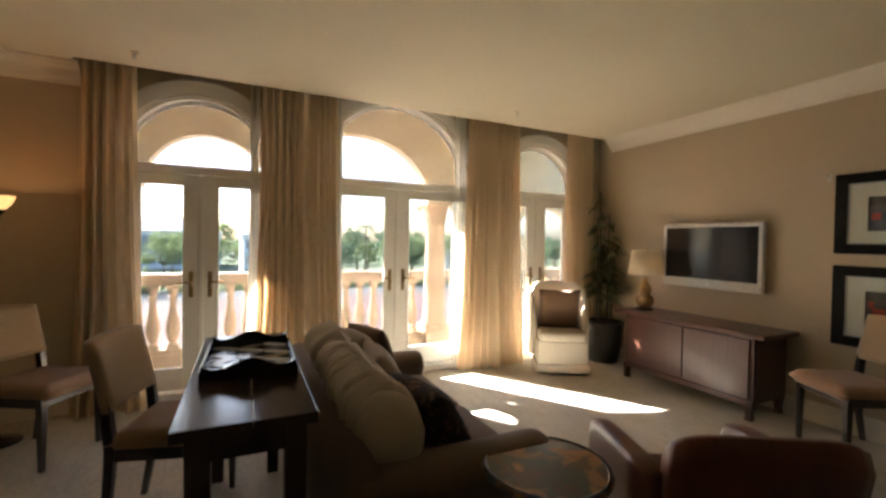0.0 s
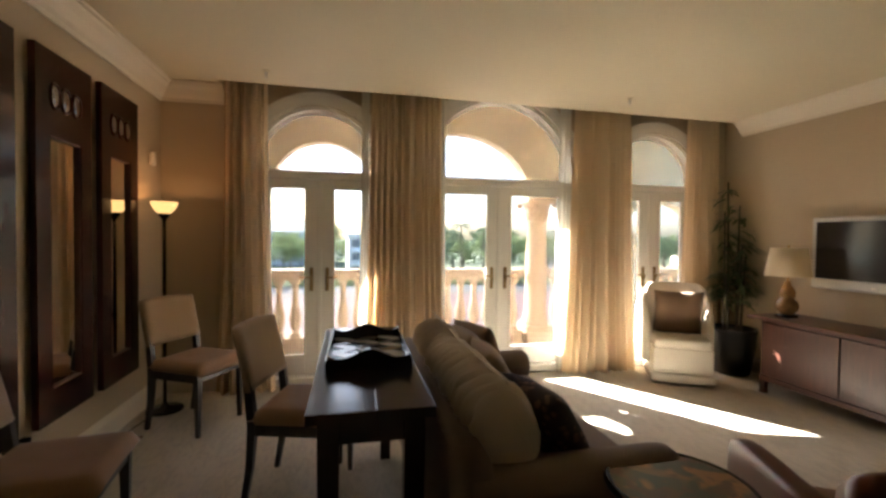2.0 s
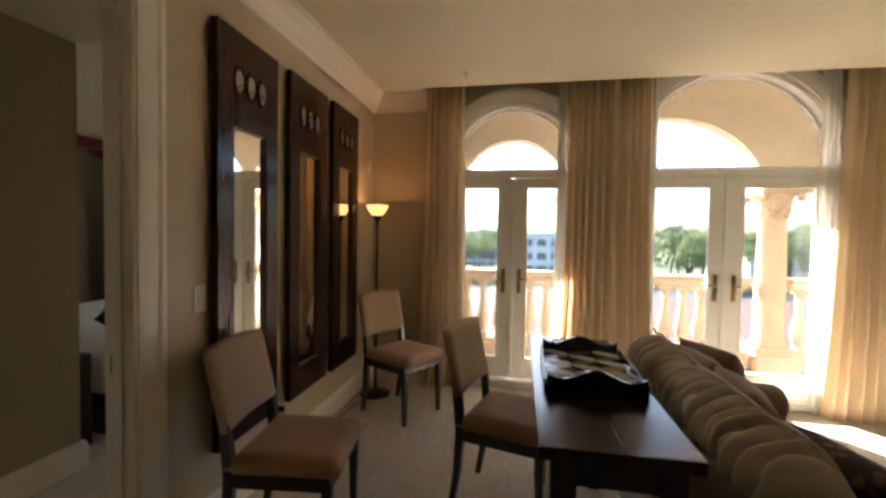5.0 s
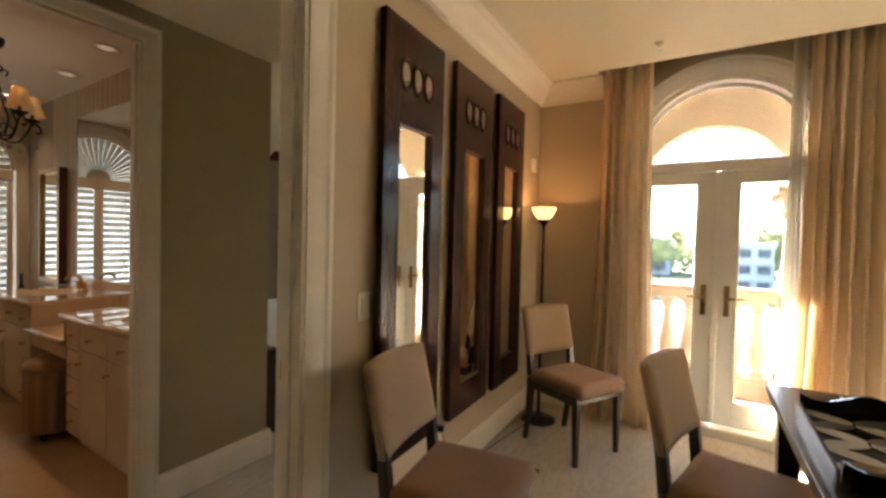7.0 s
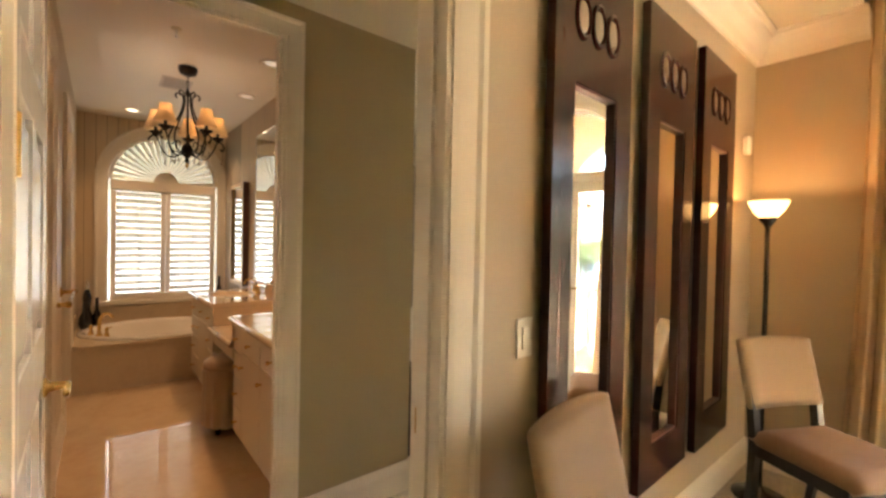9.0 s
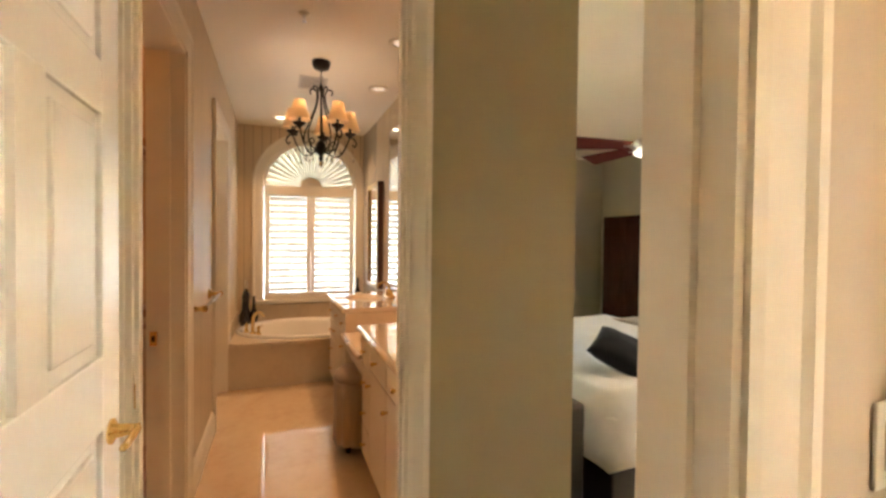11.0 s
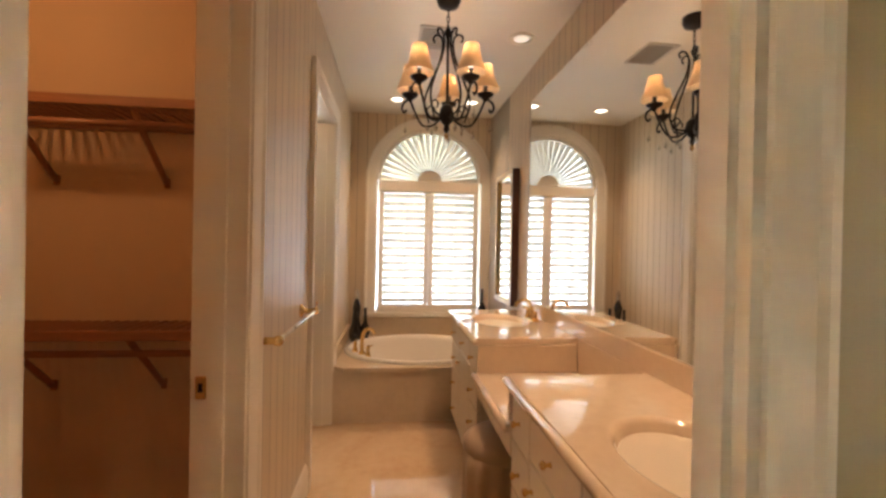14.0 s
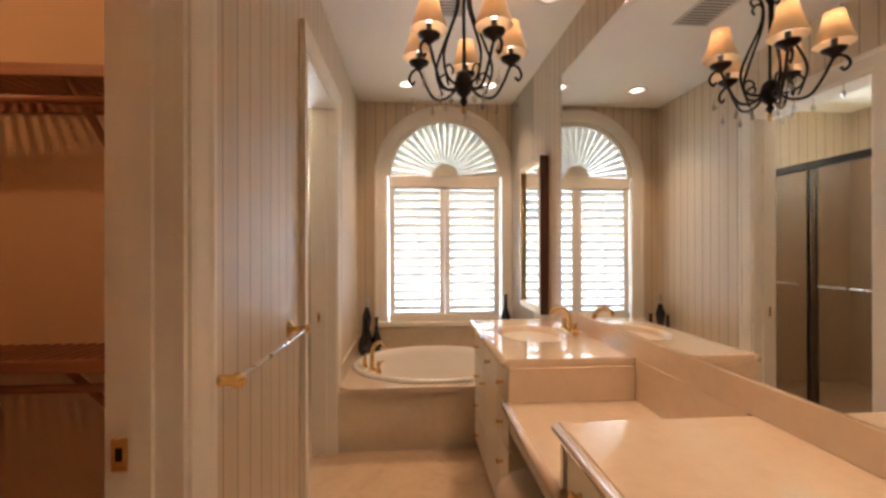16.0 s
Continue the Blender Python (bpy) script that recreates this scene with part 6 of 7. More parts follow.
# ---- tub ----
t = thing("bathtub", "oval white tub sunk in a cream marble deck", "bathtub", None, "", True)
TX, TYC, TA, TBB = -6.215, 1.86, 0.52, 0.64
bm = bmesh.new()
n = 48
outer, inner = [], []
y0, y1, x0, x1 = BS, BN, BW, -5.64
for i in range(n):
    a = 2 * math.pi * i / n
    ca, sa = math.cos(a), math.sin(a)
    kx = (x1 - TX) / ca if ca > 1e-6 else ((x0 - TX) / ca if ca < -1e-6 else 1e9)
    ky = (y1 - TYC) / sa if sa > 1e-6 else ((y0 - TYC) / sa if sa < -1e-6 else 1e9)
    k = min(kx, ky)
    outer.append((TX + k * ca, TYC + k * sa))
    inner.append((TX + TA * 0.93 * ca, TYC + TBB * 0.95 * sa))
rings = []
for ring, z in ((outer, 0.385), (outer, 0.42), (inner, 0.42), (inner, 0.36)):
    rings.append([bm.verts.new((x, y, z)) for x, y in ring])
for p, q in zip(rings, rings[1:]):
    for i in range(n):
        bm.faces.new((p[i], p[(i + 1) % n], q[(i + 1) % n], q[i]))
part("deck", bm, M_DECK, t, "cream marble deck slab")
part("apron", boxes((-5.69, -5.665, BS, BN, 0.0, 0.386)), M_DECK, t, "cream marble front panel")
part("backsplash", boxes((BW, BW + 0.02, BS, BN, 0.42, 0.60), (BW + 0.02, SH1 - 0.12, BS, BS + 0.02, 0.42, 0.54), bevel=0.003), M_DECK, t)
bm = bmesh.new()
rings = []
for k, z in ((1.0, 0.421), (1.005, 0.435), (0.985, 0.447), (0.95, 0.448), (0.915, 0.44), (0.88, 0.40), (0.80, 0.22), (0.70, 0.10), (0.45, 0.06), (0.02, 0.058)):
    rings.append([bm.verts.new((TX + TA * k * math.cos(2 * math.pi * i / n), TYC + TBB * k * math.sin(2 * math.pi * i / n), z)) for i in range(n)])
for p, q in zip(rings, rings[1:]):
    for i in range(n):
        bm.faces.new((p[i], p[(i + 1) % n], q[(i + 1) % n], q[i]))
bm.faces.new(rings[-1])
part("basin", bm, M_TUB, t, "white enamel basin with a rolled rim", smooth=True)
t = thing("tub_faucet", "brushed brass roman tub spout with two lever handles", "faucet", pose(-5.98, 1.39, 0.44, 0, 0, 35), "", True)
part("spout", tube(curve_points([(0, 0, 0), (0, 0, 0.10), (0.005, 0.01, 0.17), (0.01, 0.05, 0.20), (0.012, 0.09, 0.185), (0.012, 0.11, 0.15)], 6), 0.016, 12, taper=0.012), M_BRASS, t, smooth=True)
for s in (-1, 1):
    h = part("handle", lathe([(0.026, 0), (0.02, 0.015), (0.012, 0.05), (0.016, 0.07), (0.006, 0.09)], 16, at=(s * 0.10, -0.005, 0)), M_BRASS, t, smooth=True)
    part("lever", tube([(s * 0.10, -0.005, 0.075), (s * 0.13, 0.02, 0.09)], 0.006, 8), M_BRASS, h, smooth=True)
part("flange", lathe([(0.03, 0.0), (0.026, 0.014), (0.018, 0.02)], 18), M_BRASS, t, smooth=True)


def bottle(m, kind):
    t = thing("decor_bottle", "tall black glass bottle vase at the tub's edge" if kind else "slim black bud vase at the tub's edge", "bottle", m, "black bottles", True)
    if kind == 1:
        part("body", lathe([(0.03, 0), (0.042, 0.03), (0.038, 0.10), (0.022, 0.17), (0.03, 0.22), (0.034, 0.26), (0.02, 0.30), (0.016, 0.32)], 22), M_BOTTLE, t, smooth=True)
        part("stopper", lathe([(0.012, 0.32), (0.018, 0.34), (0.014, 0.385), (0.004, 0.40)], 14), M_CRYSTAL, t, smooth=True)
    else:
        part("body", lathe([(0.022, 0), (0.04, 0.05), (0.036, 0.09), (0.014, 0.15), (0.011, 0.24), (0.017, 0.25)], 20), M_BOTTLE, t, smooth=True)
    return t


bottle(pose(-6.60, 1.29, 0.42) @ Matrix.Scale(1.22, 4), 1)
bottle(pose(-6.62, 1.37, 0.42) @ Matrix.Scale(1.22, 4), 0)
bottle(pose(-6.52, 1.27, 0.42) @ Matrix.Scale(1.22, 4), 0)
bottle(pose(-6.70, 2.53, 0.60) @ Matrix.Scale(1.22, 4), 0)

# ---- vanity ----
VF, VB = 2.065, 2.625


def knob(parent, x, z):
    bm = lathe([(0.009, 0), (0.006, 0.006), (0.006, 0.014), (0.013, 0.02), (0.011, 0.028), (0.004, 0.031)], 14)
    bmesh.ops.transform(bm, matrix=Matrix.Translation((x, VF + 0.012, z)) @ Matrix.Rotation(radians(90), 4, "X"), verts=bm.verts)
    part("knob", bm, M_BRASS, parent, "small brass knob", smooth=True)


def vanity_cabinet(x0, x1, h, cols, label):
    """A cabinet with rows of drawers in each column; cols: (x0, x1, heights)."""
    t = thing("vanity_cabinet", label, "cabinet", None, "vanity cabinets", True)
    part("body", boxes((x0, x1, VF + 0.035, VB, 0.09, h)), M_CABINET, t)
    part("toe_kick", boxes((x0 + 0.005, x1 - 0.005, VF + 0.09, VB, 0.0, 0.09)), M_CABINET, t)
    for a, b, cuts in cols:
        for z0, z1 in zip(cuts, cuts[1:]):
            d = part("drawer_front" if z1 - z0 < 0.4 else "door", boxes((a + 0.004, b - 0.004, VF + 0.014, VF + 0.035, z0 + 0.004, z1 - 0.004), bevel=0.004), M_CABINET, t)
            knob(d, 0.5 * (a + b) if z1 - z0 < 0.4 else a + 0.04, 0.5 * (z0 + z1) if z1 - z0 < 0.4 else z1 - 0.08)
    return t


V1, V3, V2, VE = -2.925, -3.965, -4.60, -5.60
vanity_cabinet(V3 + 0.01, V1, 0.825, [(V3 + 0.015, V3 + 0.22, [0.11, 0.29, 0.47, 0.64, 0.82]), (V3 + 0.22, V3 + 0.60, [0.11, 0.66, 0.82]), (V3 + 0.60, V1 - 0.01, [0.11, 0.66, 0.82])], "almond vanity cabinet with a drawer stack and doors")
vanity_cabinet(VE + 0.01, V2 - 0.01, 0.825, [(V2 - 0.24, V2 - 0.015, [0.11, 0.29, 0.47, 0.64, 0.82]), (V2 - 0.62, V2 - 0.24, [0.11, 0.66, 0.82]), (VE + 0.015, V2 - 0.62, [0.11, 0.29, 0.47, 0.64, 0.82])], "almond vanity cabinet at the tub end with drawers and doors")
t = thing("vanity_drawer_unit", "shallow almond drawer under the make-up desk", "cabinet", None, "", True)
part("drawer_front", boxes((V2, V3, VF + 0.014, VF + 0.035, 0.56, 0.648), bevel=0.004), M_CABINET, t)
part("drawer_box", boxes((V2, V3, VF + 0.035, VB, 0.57, 0.648)), M_CABINET, t)


def counter(x0, x1, z, sink, label):
    t = thing("vanity_countertop", label, "countertop", None, "vanity tops", True)
    bm = bmesh.new()
    th = 0.035
    if sink is None:
        box(bm, x0, x1, VF, VB, z - th, z, bevel=0.008, seg=3)
        part("slab", bm, M_COUNTER, t)
    else:
        cx, cy, ra, rb = sink
        n = 40
        out, inn = [], []
        for i in range(n):
            a = 2 * math.pi * i / n
            ca, sa = math.cos(a), math.sin(a)
            k = min((x1 - cx) / ca if ca > 1e-6 else ((x0 - cx) / ca if ca < -1e-6 else 9), (VB - cy) / sa if sa > 1e-6 else ((VF - cy) / sa if sa < -1e-6 else 9))
            out.append((cx + k * ca, cy + k * sa))
            inn.append((ca, sa))
        for tx, ty in ((x0, VF), (x0, VB), (x1, VF), (x1, VB)):
            j = min(range(n), key=lambda i: (out[i][0] - tx) ** 2 + (out[i][1] - ty) ** 2)
            out[j] = (tx, ty)
        rings = [[bm.verts.new((x, y, z - th)) for x, y in out], [bm.verts.new((x, y, z - 0.006)) for x, y in out], [bm.verts.new((cx + (x - cx) * 0.994, cy + (y - cy) * 0.985, z)) for x, y in out]]
        for k, dz in ((1.10, 0.0), (1.06, 0.0), (1.02, -0.002), (0.97, -0.014), (0.90, -0.05), (0.74, -0.10), (0.45, -0.128), (0.10, -0.135)):
            rings.append([bm.verts.new((cx + ra * k * ca, cy + rb * k * sa, z + dz)) for ca, sa in inn])
        for p, q in zip(rings, rings[1:]):
            for i in range(n):
                bm.faces.new((p[i], p[(i + 1) % n], q[(i + 1) % n], q[i]))
        bm.faces.new(rings[-1])
        ob = part("slab", bm, M_COUNTER, t, "cream moulded top with its oval basin", smooth=True)
        ob.modifiers.new("edges", "EDGE_SPLIT").split_angle = radians(40)
        part("drain", lathe([(0.022, 0), (0.022, 0.003), (0.012, 0.004)], 20, at=(cx, cy, z - 0.136)), M_BRASS, t, smooth=True)
    part("nosing", tube([(x0, VF - 0.004, z - 0.018), (x1, VF - 0.004, z - 0.018)], 0.017, 12), M_COUNTER, t, "rounded front edge", smooth=True)
    return t


counter(V3, V1, 0.86, (-3.33, 2.345, 0.235, 0.175), "glossy cream marble vanity top with an oval sink")
counter(V2 + 0.0, V3 + 0.0, 0.685, None, "glossy cream marble make-up desk top, set lower")
counter(VE, V2, 0.86, (-5.16, 2.33, 0.235, 0.175), "glossy cream marble vanity top with an oval sink")
t = thing("vanity_backsplash", "cream marble backsplash strip below the mirror", "backsplash", None, "", True)
part("strip", boxes((VE, V1, VB - 0.02, VB, 0.86, 0.955), (V2 + 0.02, V3 - 0.02, VB - 0.02, VB, 0.685, 0.86), bevel=0.003), M_COUNTER, t)
part("side_upstand", boxes((V2, V2 + 0.018, VF + 0.01, VB - 0.02, 0.686, 0.826)), M_COUNTER, t)
part("side_upstand", boxes((V3 - 0.018, V3, VF + 0.01, VB - 0.02, 0.686, 0.826)), M_COUNTER, t)


def basin_faucet(m):
    t = thing("basin_faucet", "polished brass basin faucet with an arched spout and two levers", "faucet", m, "basin faucets", True)
    part("base_plate", boxes((-0.09, 0.09, -0.025, 0.025, 0, 0.012), bevel=0.006, seg=3), M_BRASS, t)
    part("spout", tube(curve_points([(0, 0, 0.01), (0, 0, 0.07), (0, -0.02, 0.115), (0, -0.06, 0.13), (0, -0.10, 0.11), (0, -0.11, 0.085)], 6), 0.013, 12, taper=0.010), M_BRASS, t, smooth=True)
    for s in (-1, 1):
        h = part("handle", lathe([(0.022, 0.01), (0.016, 0.03), (0.012, 0.05), (0.015, 0.062), (0.006, 0.07)], 16, at=(s * 0.075, 0, 0)), M_BRASS, t, smooth=True)
        part("lever", tube([(s * 0.075, 0, 0.058), (s * 0.125, -0.02, 0.07)], 0.006, 8), M_BRASS, h, smooth=True)
    return t


basin_faucet(pose(-5.16, 2.545, 0.86))
basin_faucet(pose(-3.33, 2.565, 0.86))

t = thing("vanity_mirror", "wide frameless wall mirror above the vanity", "mirror", None, "", True)
part("mirror_pane", boxes((-5.47, V1 + 0.005, VB - 0.012, VB - 0.004, 0.957, 2.40)), M_MIRROR, t, "clear mirror glass")
part("edge_strip", boxes((-5.478, -5.47, VB - 0.014, VB - 0.002, 0.957, 2.40)), M_NICKEL, t)
t = thing("framed_mirror", "narrow mirror in a dark and gilt frame on the wall", "mirror", None, "", True)
part("frame", boxes((-5.80, -5.76, VB - 0.06, VB, 0.86, 1.97), (-6.30, -6.27, VB - 0.06, VB, 0.86, 1.97), (-6.27, -5.80, VB - 0.06, VB, 1.93, 1.97), (-6.27, -5.80, VB - 0.06, VB, 0.86, 0.90), bevel=0.004), M_REDWOOD, t)
part("gilt_face", boxes((-5.80, -5.762, VB - 0.064, VB - 0.06, 0.862, 1.968), (-6.298, -6.27, VB - 0.064, VB - 0.06, 0.862, 1.968), (-6.27, -5.80, VB - 0.064, VB - 0.06, 1.93, 1.968), (-6.27, -5.80, VB - 0.064, VB - 0.06, 0.862, 0.90)), M_GILT, t, "pale gilt front face")
part("gilt_lip", boxes((-5.812, -5.80, VB - 0.055, VB - 0.03, 0.90, 1.93), (-6.27, -6.258, VB - 0.055, VB - 0.03, 0.90, 1.93), (-6.258, -5.812, VB - 0.055, VB - 0.03, 1.918, 1.93), (-6.258, -5.812, VB - 0.055, VB - 0.03, 0.90, 0.912)), M_BRASS, t, "gilt inner edge")
part("mirror_pane", boxes((-6.27, -5.80, VB - 0.04, VB - 0.03, 0.90, 1.93)), M_MIRROR, t)

# stool at the make-up desk
t = thing("vanity_stool", "round stool in a pale gathered slip cover at the desk", "stool", pose(-4.26, 2.13, 0), "", True)
part("seat", lathe([(0.16, 0.44), (0.175, 0.46), (0.17, 0.50), (0.13, 0.525), (0.003, 0.53)], 30), M_CREAM, t, smooth=True)
bm = bmesh.new()
rings = []
for z in (0.06, 0.2, 0.35, 0.46):
    rings.append([bm.verts.new(((0.172 + 0.008 * math.sin(14 * 2 * math.pi * i / 84) * (1 - z)) * math.cos(2 * math.pi * i / 84), (0.172 + 0.008 * math.sin(14 * 2 * math.pi * i / 84) * (1 - z)) * math.sin(2 * math.pi * i / 84), z)) for i in range(84)])
for p, q in zip(rings, rings[1:]):
    for i in range(84):
        bm.faces.new((p[i], p[(i + 1) % 84], q[(i + 1) % 84], q[i]))
ob = part("skirt", bm, M_CREAM, t, "gathered pale skirt", smooth=True)
ob.modifiers.new("thickness", "SOLIDIFY").thickness = 0.006
for k in range(4):
    a = k * math.pi / 2 + 0.7
    part("leg", lathe([(0.012, 0), (0.02, 0.03), (0.022, 0.44)], 12, at=(0.12 * math.cos(a), 0.12 * math.sin(a), 0)), M_DARKWOOD, t, smooth=True)

# ---- chandelier ----
CHX, CHY = -4.71, 1.905
t = thing("chandelier", "black wrought-iron chandelier with five parchment shades and crystal drops", "chandelier", pose(CHX, CHY, 0), "", True)
part("canopy", lathe([(0.02, 2.60), (0.055, 2.615), (0.065, 2.64), (0.066, 2.665)], 26), M_IRON, t, smooth=True)
for k in range(4):
    bm = bmesh.new()
    z = 2.60 - k * 0.028
    pts = [(0.008 * math.cos(a) if k % 2 else 0, 0 if k % 2 else 0.008 * math.cos(a), z + 0.017 * math.sin(a)) for a in [2 * math.pi * i / 12 for i in range(13)]]
    part("chain_link", tube(pts, 0.0028, 6, bm), M_IRON, t, smooth=True)
part("centre_rod", lathe([(0.006, 1.99), (0.006, 2.44), (0.012, 2.45), (0.02, 2.47), (0.012, 2.49), (0.006, 2.51)], 12), M_IRON, t, smooth=True)
part("hub", lathe([(0.006, 1.94), (0.018, 1.955), (0.01, 1.975), (0.03, 1.995), (0.042, 2.03), (0.032, 2.07), (0.014, 2.09)], 20), M_IRON, t, smooth=True)
part("finial", lathe([(0.002, 1.90), (0.012, 1.92), (0.006, 1.94)], 12), M_BRASS, t, smooth=True)
crystal_me = None
for k in range(5):
    a = math.radians(72 * k + 26)

    def P(r, z, off=0.0):
        return (r * math.cos(a) - off * math.sin(a), r * math.sin(a) + off * math.cos(a), z)
    # long cage scroll from the crown down to the hub
    part("scroll", tube(curve_points([P(0.075, 2.43), P(0.085, 2.455), P(0.065, 2.47), P(0.04, 2.455), P(0.03, 2.41), P(0.045, 2.33), P(0.095, 2.22), P(0.13, 2.12), P(0.11, 2.04), P(0.05, 2.02), P(0.03, 2.04)], 5), 0.0058, 7), M_IRON, t, "wrought-iron scroll", smooth=True)
    arm = part("arm", tube(curve_points([P(0.03, 2.02), P(0.08, 1.985), P(0.14, 1.99), P(0.185, 2.06), P(0.218, 2.132), P(0.252, 2.128), P(0.268, 2.095), P(0.252, 2.07), P(0.238, 2.085)], 5), 0.0062, 7), M_IRON, t, "curved candle arm", smooth=True)
    part("inner_curl", tube(curve_points([P(0.10, 2.0), P(0.12, 2.06), P(0.095, 2.09), P(0.07, 2.075), P(0.078, 2.055)], 5), 0.0045, 6), M_IRON, t, smooth=True)
    bm = lathe([(0.008, 2.128), (0.02, 2.143), (0.042, 2.158), (0.046, 2.168), (0.03, 2.163), (0.012, 2.168), (0.012, 2.21)], 18, at=(0.218 * math.cos(a), 0.218 * math.sin(a), 0))
    part("candle_cup", bm, M_IRON, arm, smooth=True)
    sx, sy = 0.218 * math.cos(a), 0.218 * math.sin(a)
    part("bulb", lathe([(0.008, 2.21), (0.012, 2.225), (0.014, 2.245), (0.006, 2.27), (0.001, 2.282)], 12, at=(sx, sy, 0)), M_RECESS, arm, "lit candle bulb", smooth=True)
    part("shade", lathe([(0.074, 2.188), (0.071, 2.203), (0.054, 2.246), (0.042, 2.292), (0.037, 2.325), (0.035, 2.325), (0.040, 2.292), (0.052, 2.246), (0.069, 2.203), (0.072, 2.188)], 28, at=(sx, sy, 0), cap=False), M_CHANDSHADE, arm, "parchment candle shade", smooth=True)
    for r, z in ((0.247, 1.985), (0.15, 1.945), (0.085, 1.96)):
        if crystal_me is None:
            ob = part("crystal_drop", lathe([(0.001, -0.034), (0.008, -0.024), (0.010, -0.014), (0.004, 0.0), (0.0015, 0.012), (0.001, 0.028)], 8), M_CRYSTAL, arm, at=Matrix.Translation(P(r, z)))
            crystal_me = ob.data
        else:
            shared("crystal_drop", crystal_me, arm, Matrix.Translation(P(r, z)))
    bulb("candle_light", BATH_AT(CHX + sx, CHY + sy, 2.298), 0.0045, (1.0, 0.68, 0.44), 0.010)

# ---- ceiling fittings ----
for x, y in ((-4.20, 2.37), (-5.10, 2.42), (-6.36, 1.64), (-6.34, 2.32), (-3.45, 2.30)):
    t = thing("recessed_light", "round recessed ceiling light, lit", "ceiling light", pose(x, y, BC), "recessed lights", True)
    part("trim_ring", lathe([(0.085, -0.001), (0.085, -0.006), (0.062, -0.008), (0.058, -0.001)], 30, cap=False), M_TRIM, t, smooth=True)
    part("reflector", lathe([(0.06, -0.002), (0.045, 0.012)], 26, cap=False), M_NICKEL, t, smooth=True)
    part("lamp_face", lathe([(0.047, -0.0035), (0.047, -0.0025)], 26), M_RECESS if x < -5.3 else M_DIMLAMP, t, "bright lamp face" if x < -5.3 else "dim silvered lamp face")
    p = BATH_AT(x, y, BC - 0.02)
    downlight("recessed_lamp", p, 0.38, (1.0, 0.60, 0.34), 92)
t = thing("ceiling_vent", "square louvred air vent in the bathroom ceiling", "vent", pose(-5.17, 1.88, BC), "", True)
part("frame", boxes((-0.15, 0.15, -0.11, -0.09, -0.008, 0), (-0.15, 0.15, 0.09, 0.11, -0.008, 0), (-0.15, -0.13, -0.09, 0.09, -0.008, 0), (0.13, 0.15, -0.09, 0.09, -0.008, 0), bevel=0.002), M_VENT, t)
part("backing", boxes((-0.13, 0.13, -0.09, 0.09, -0.002, -0.0005)), M_DARKVENT, t)
for k in range(9):
    x = -0.115 + k * 0.029
    part("slat", boxes((x, x + 0.012, -0.09, 0.09, -0.007, -0.003)), M_VENT, t)
sp2 = sprinkler(BATH_M @ pose(-4.05, 1.75, BC))

# ---- shower ----
t = thing("shower_enclosure", "sliding smoked-glass shower doors with a bronze top rail", "shower", None, "", True)
part("top_rail", boxes((BW + 0.02, -4.82, 0.60, 0.66, 1.90, 1.95), bevel=0.004), M_IRON, t, "dark bronze header rail")
part("bottom_track", boxes((BW + 0.02, -4.82, 0.59, 0.67, 0.0, 0.09), bevel=0.004), M_DECK, t)
for a, b, y in ((BW + 0.03, -5.75, 0.615), (-5.80, -4.83, 0.645)):
    d = part("door", boxes((a, b, y - 0.004, y + 0.004, 0.09, 1.90)), M_SHOWERGLASS, t, "smoked sliding glass door")
    part("door_edge", boxes((a, a + 0.012, y - 0.008, y + 0.008, 0.09, 1.90), (b - 0.012, b, y - 0.008, y + 0.008, 0.09, 1.90)), M_IRON, d)
    part("towel_rail", tube([(a + 0.12, y + 0.045, 1.05), (b - 0.12, y + 0.045, 1.05)], 0.008, 8), M_NICKEL, d, smooth=True)
t = thing("window_shower", "small arched frosted window high in the shower", "window", None, "", True)
t["kind"] = "structure"
part("window_frame", boxes((BW - 0.10, BW - 0.06, 0.05, 0.08, 1.75, 1.97), (BW - 0.10, BW - 0.06, 0.72, 0.75, 1.75, 1.97), (BW - 0.10, BW - 0.06, 0.05, 0.75, 1.75, 1.78), (BW - 0.10, BW - 0.06, 0.05, 0.75, 1.94, 1.97)), M_SHUTTER, t)
M_FROST = drape_cloth("frosted_pane", (0.85, 0.87, 0.86), 0.85)
bm = bmesh.new()
pts = [(0.05, 1.75), (0.75, 1.75)] + [(0.40 + 0.35 * math.cos(math.pi * i / 20), 1.95 + 0.35 * math.sin(math.pi * i / 20)) for i in range(21)]
f = bm.faces.new([bm.verts.new((BW - 0.085, y, z)) for y, z in pts])
ex = bmesh.ops.extrude_face_region(bm, geom=[f])
bmesh.ops.translate(bm, verts=[v for v in ex["geom"] if isinstance(v, bmesh.types.BMVert)], vec=(0.006, 0, 0))
part("pane", bm, M_FROST, t, "frosted pane")

# ---- balcony things ----
baluster_me = None


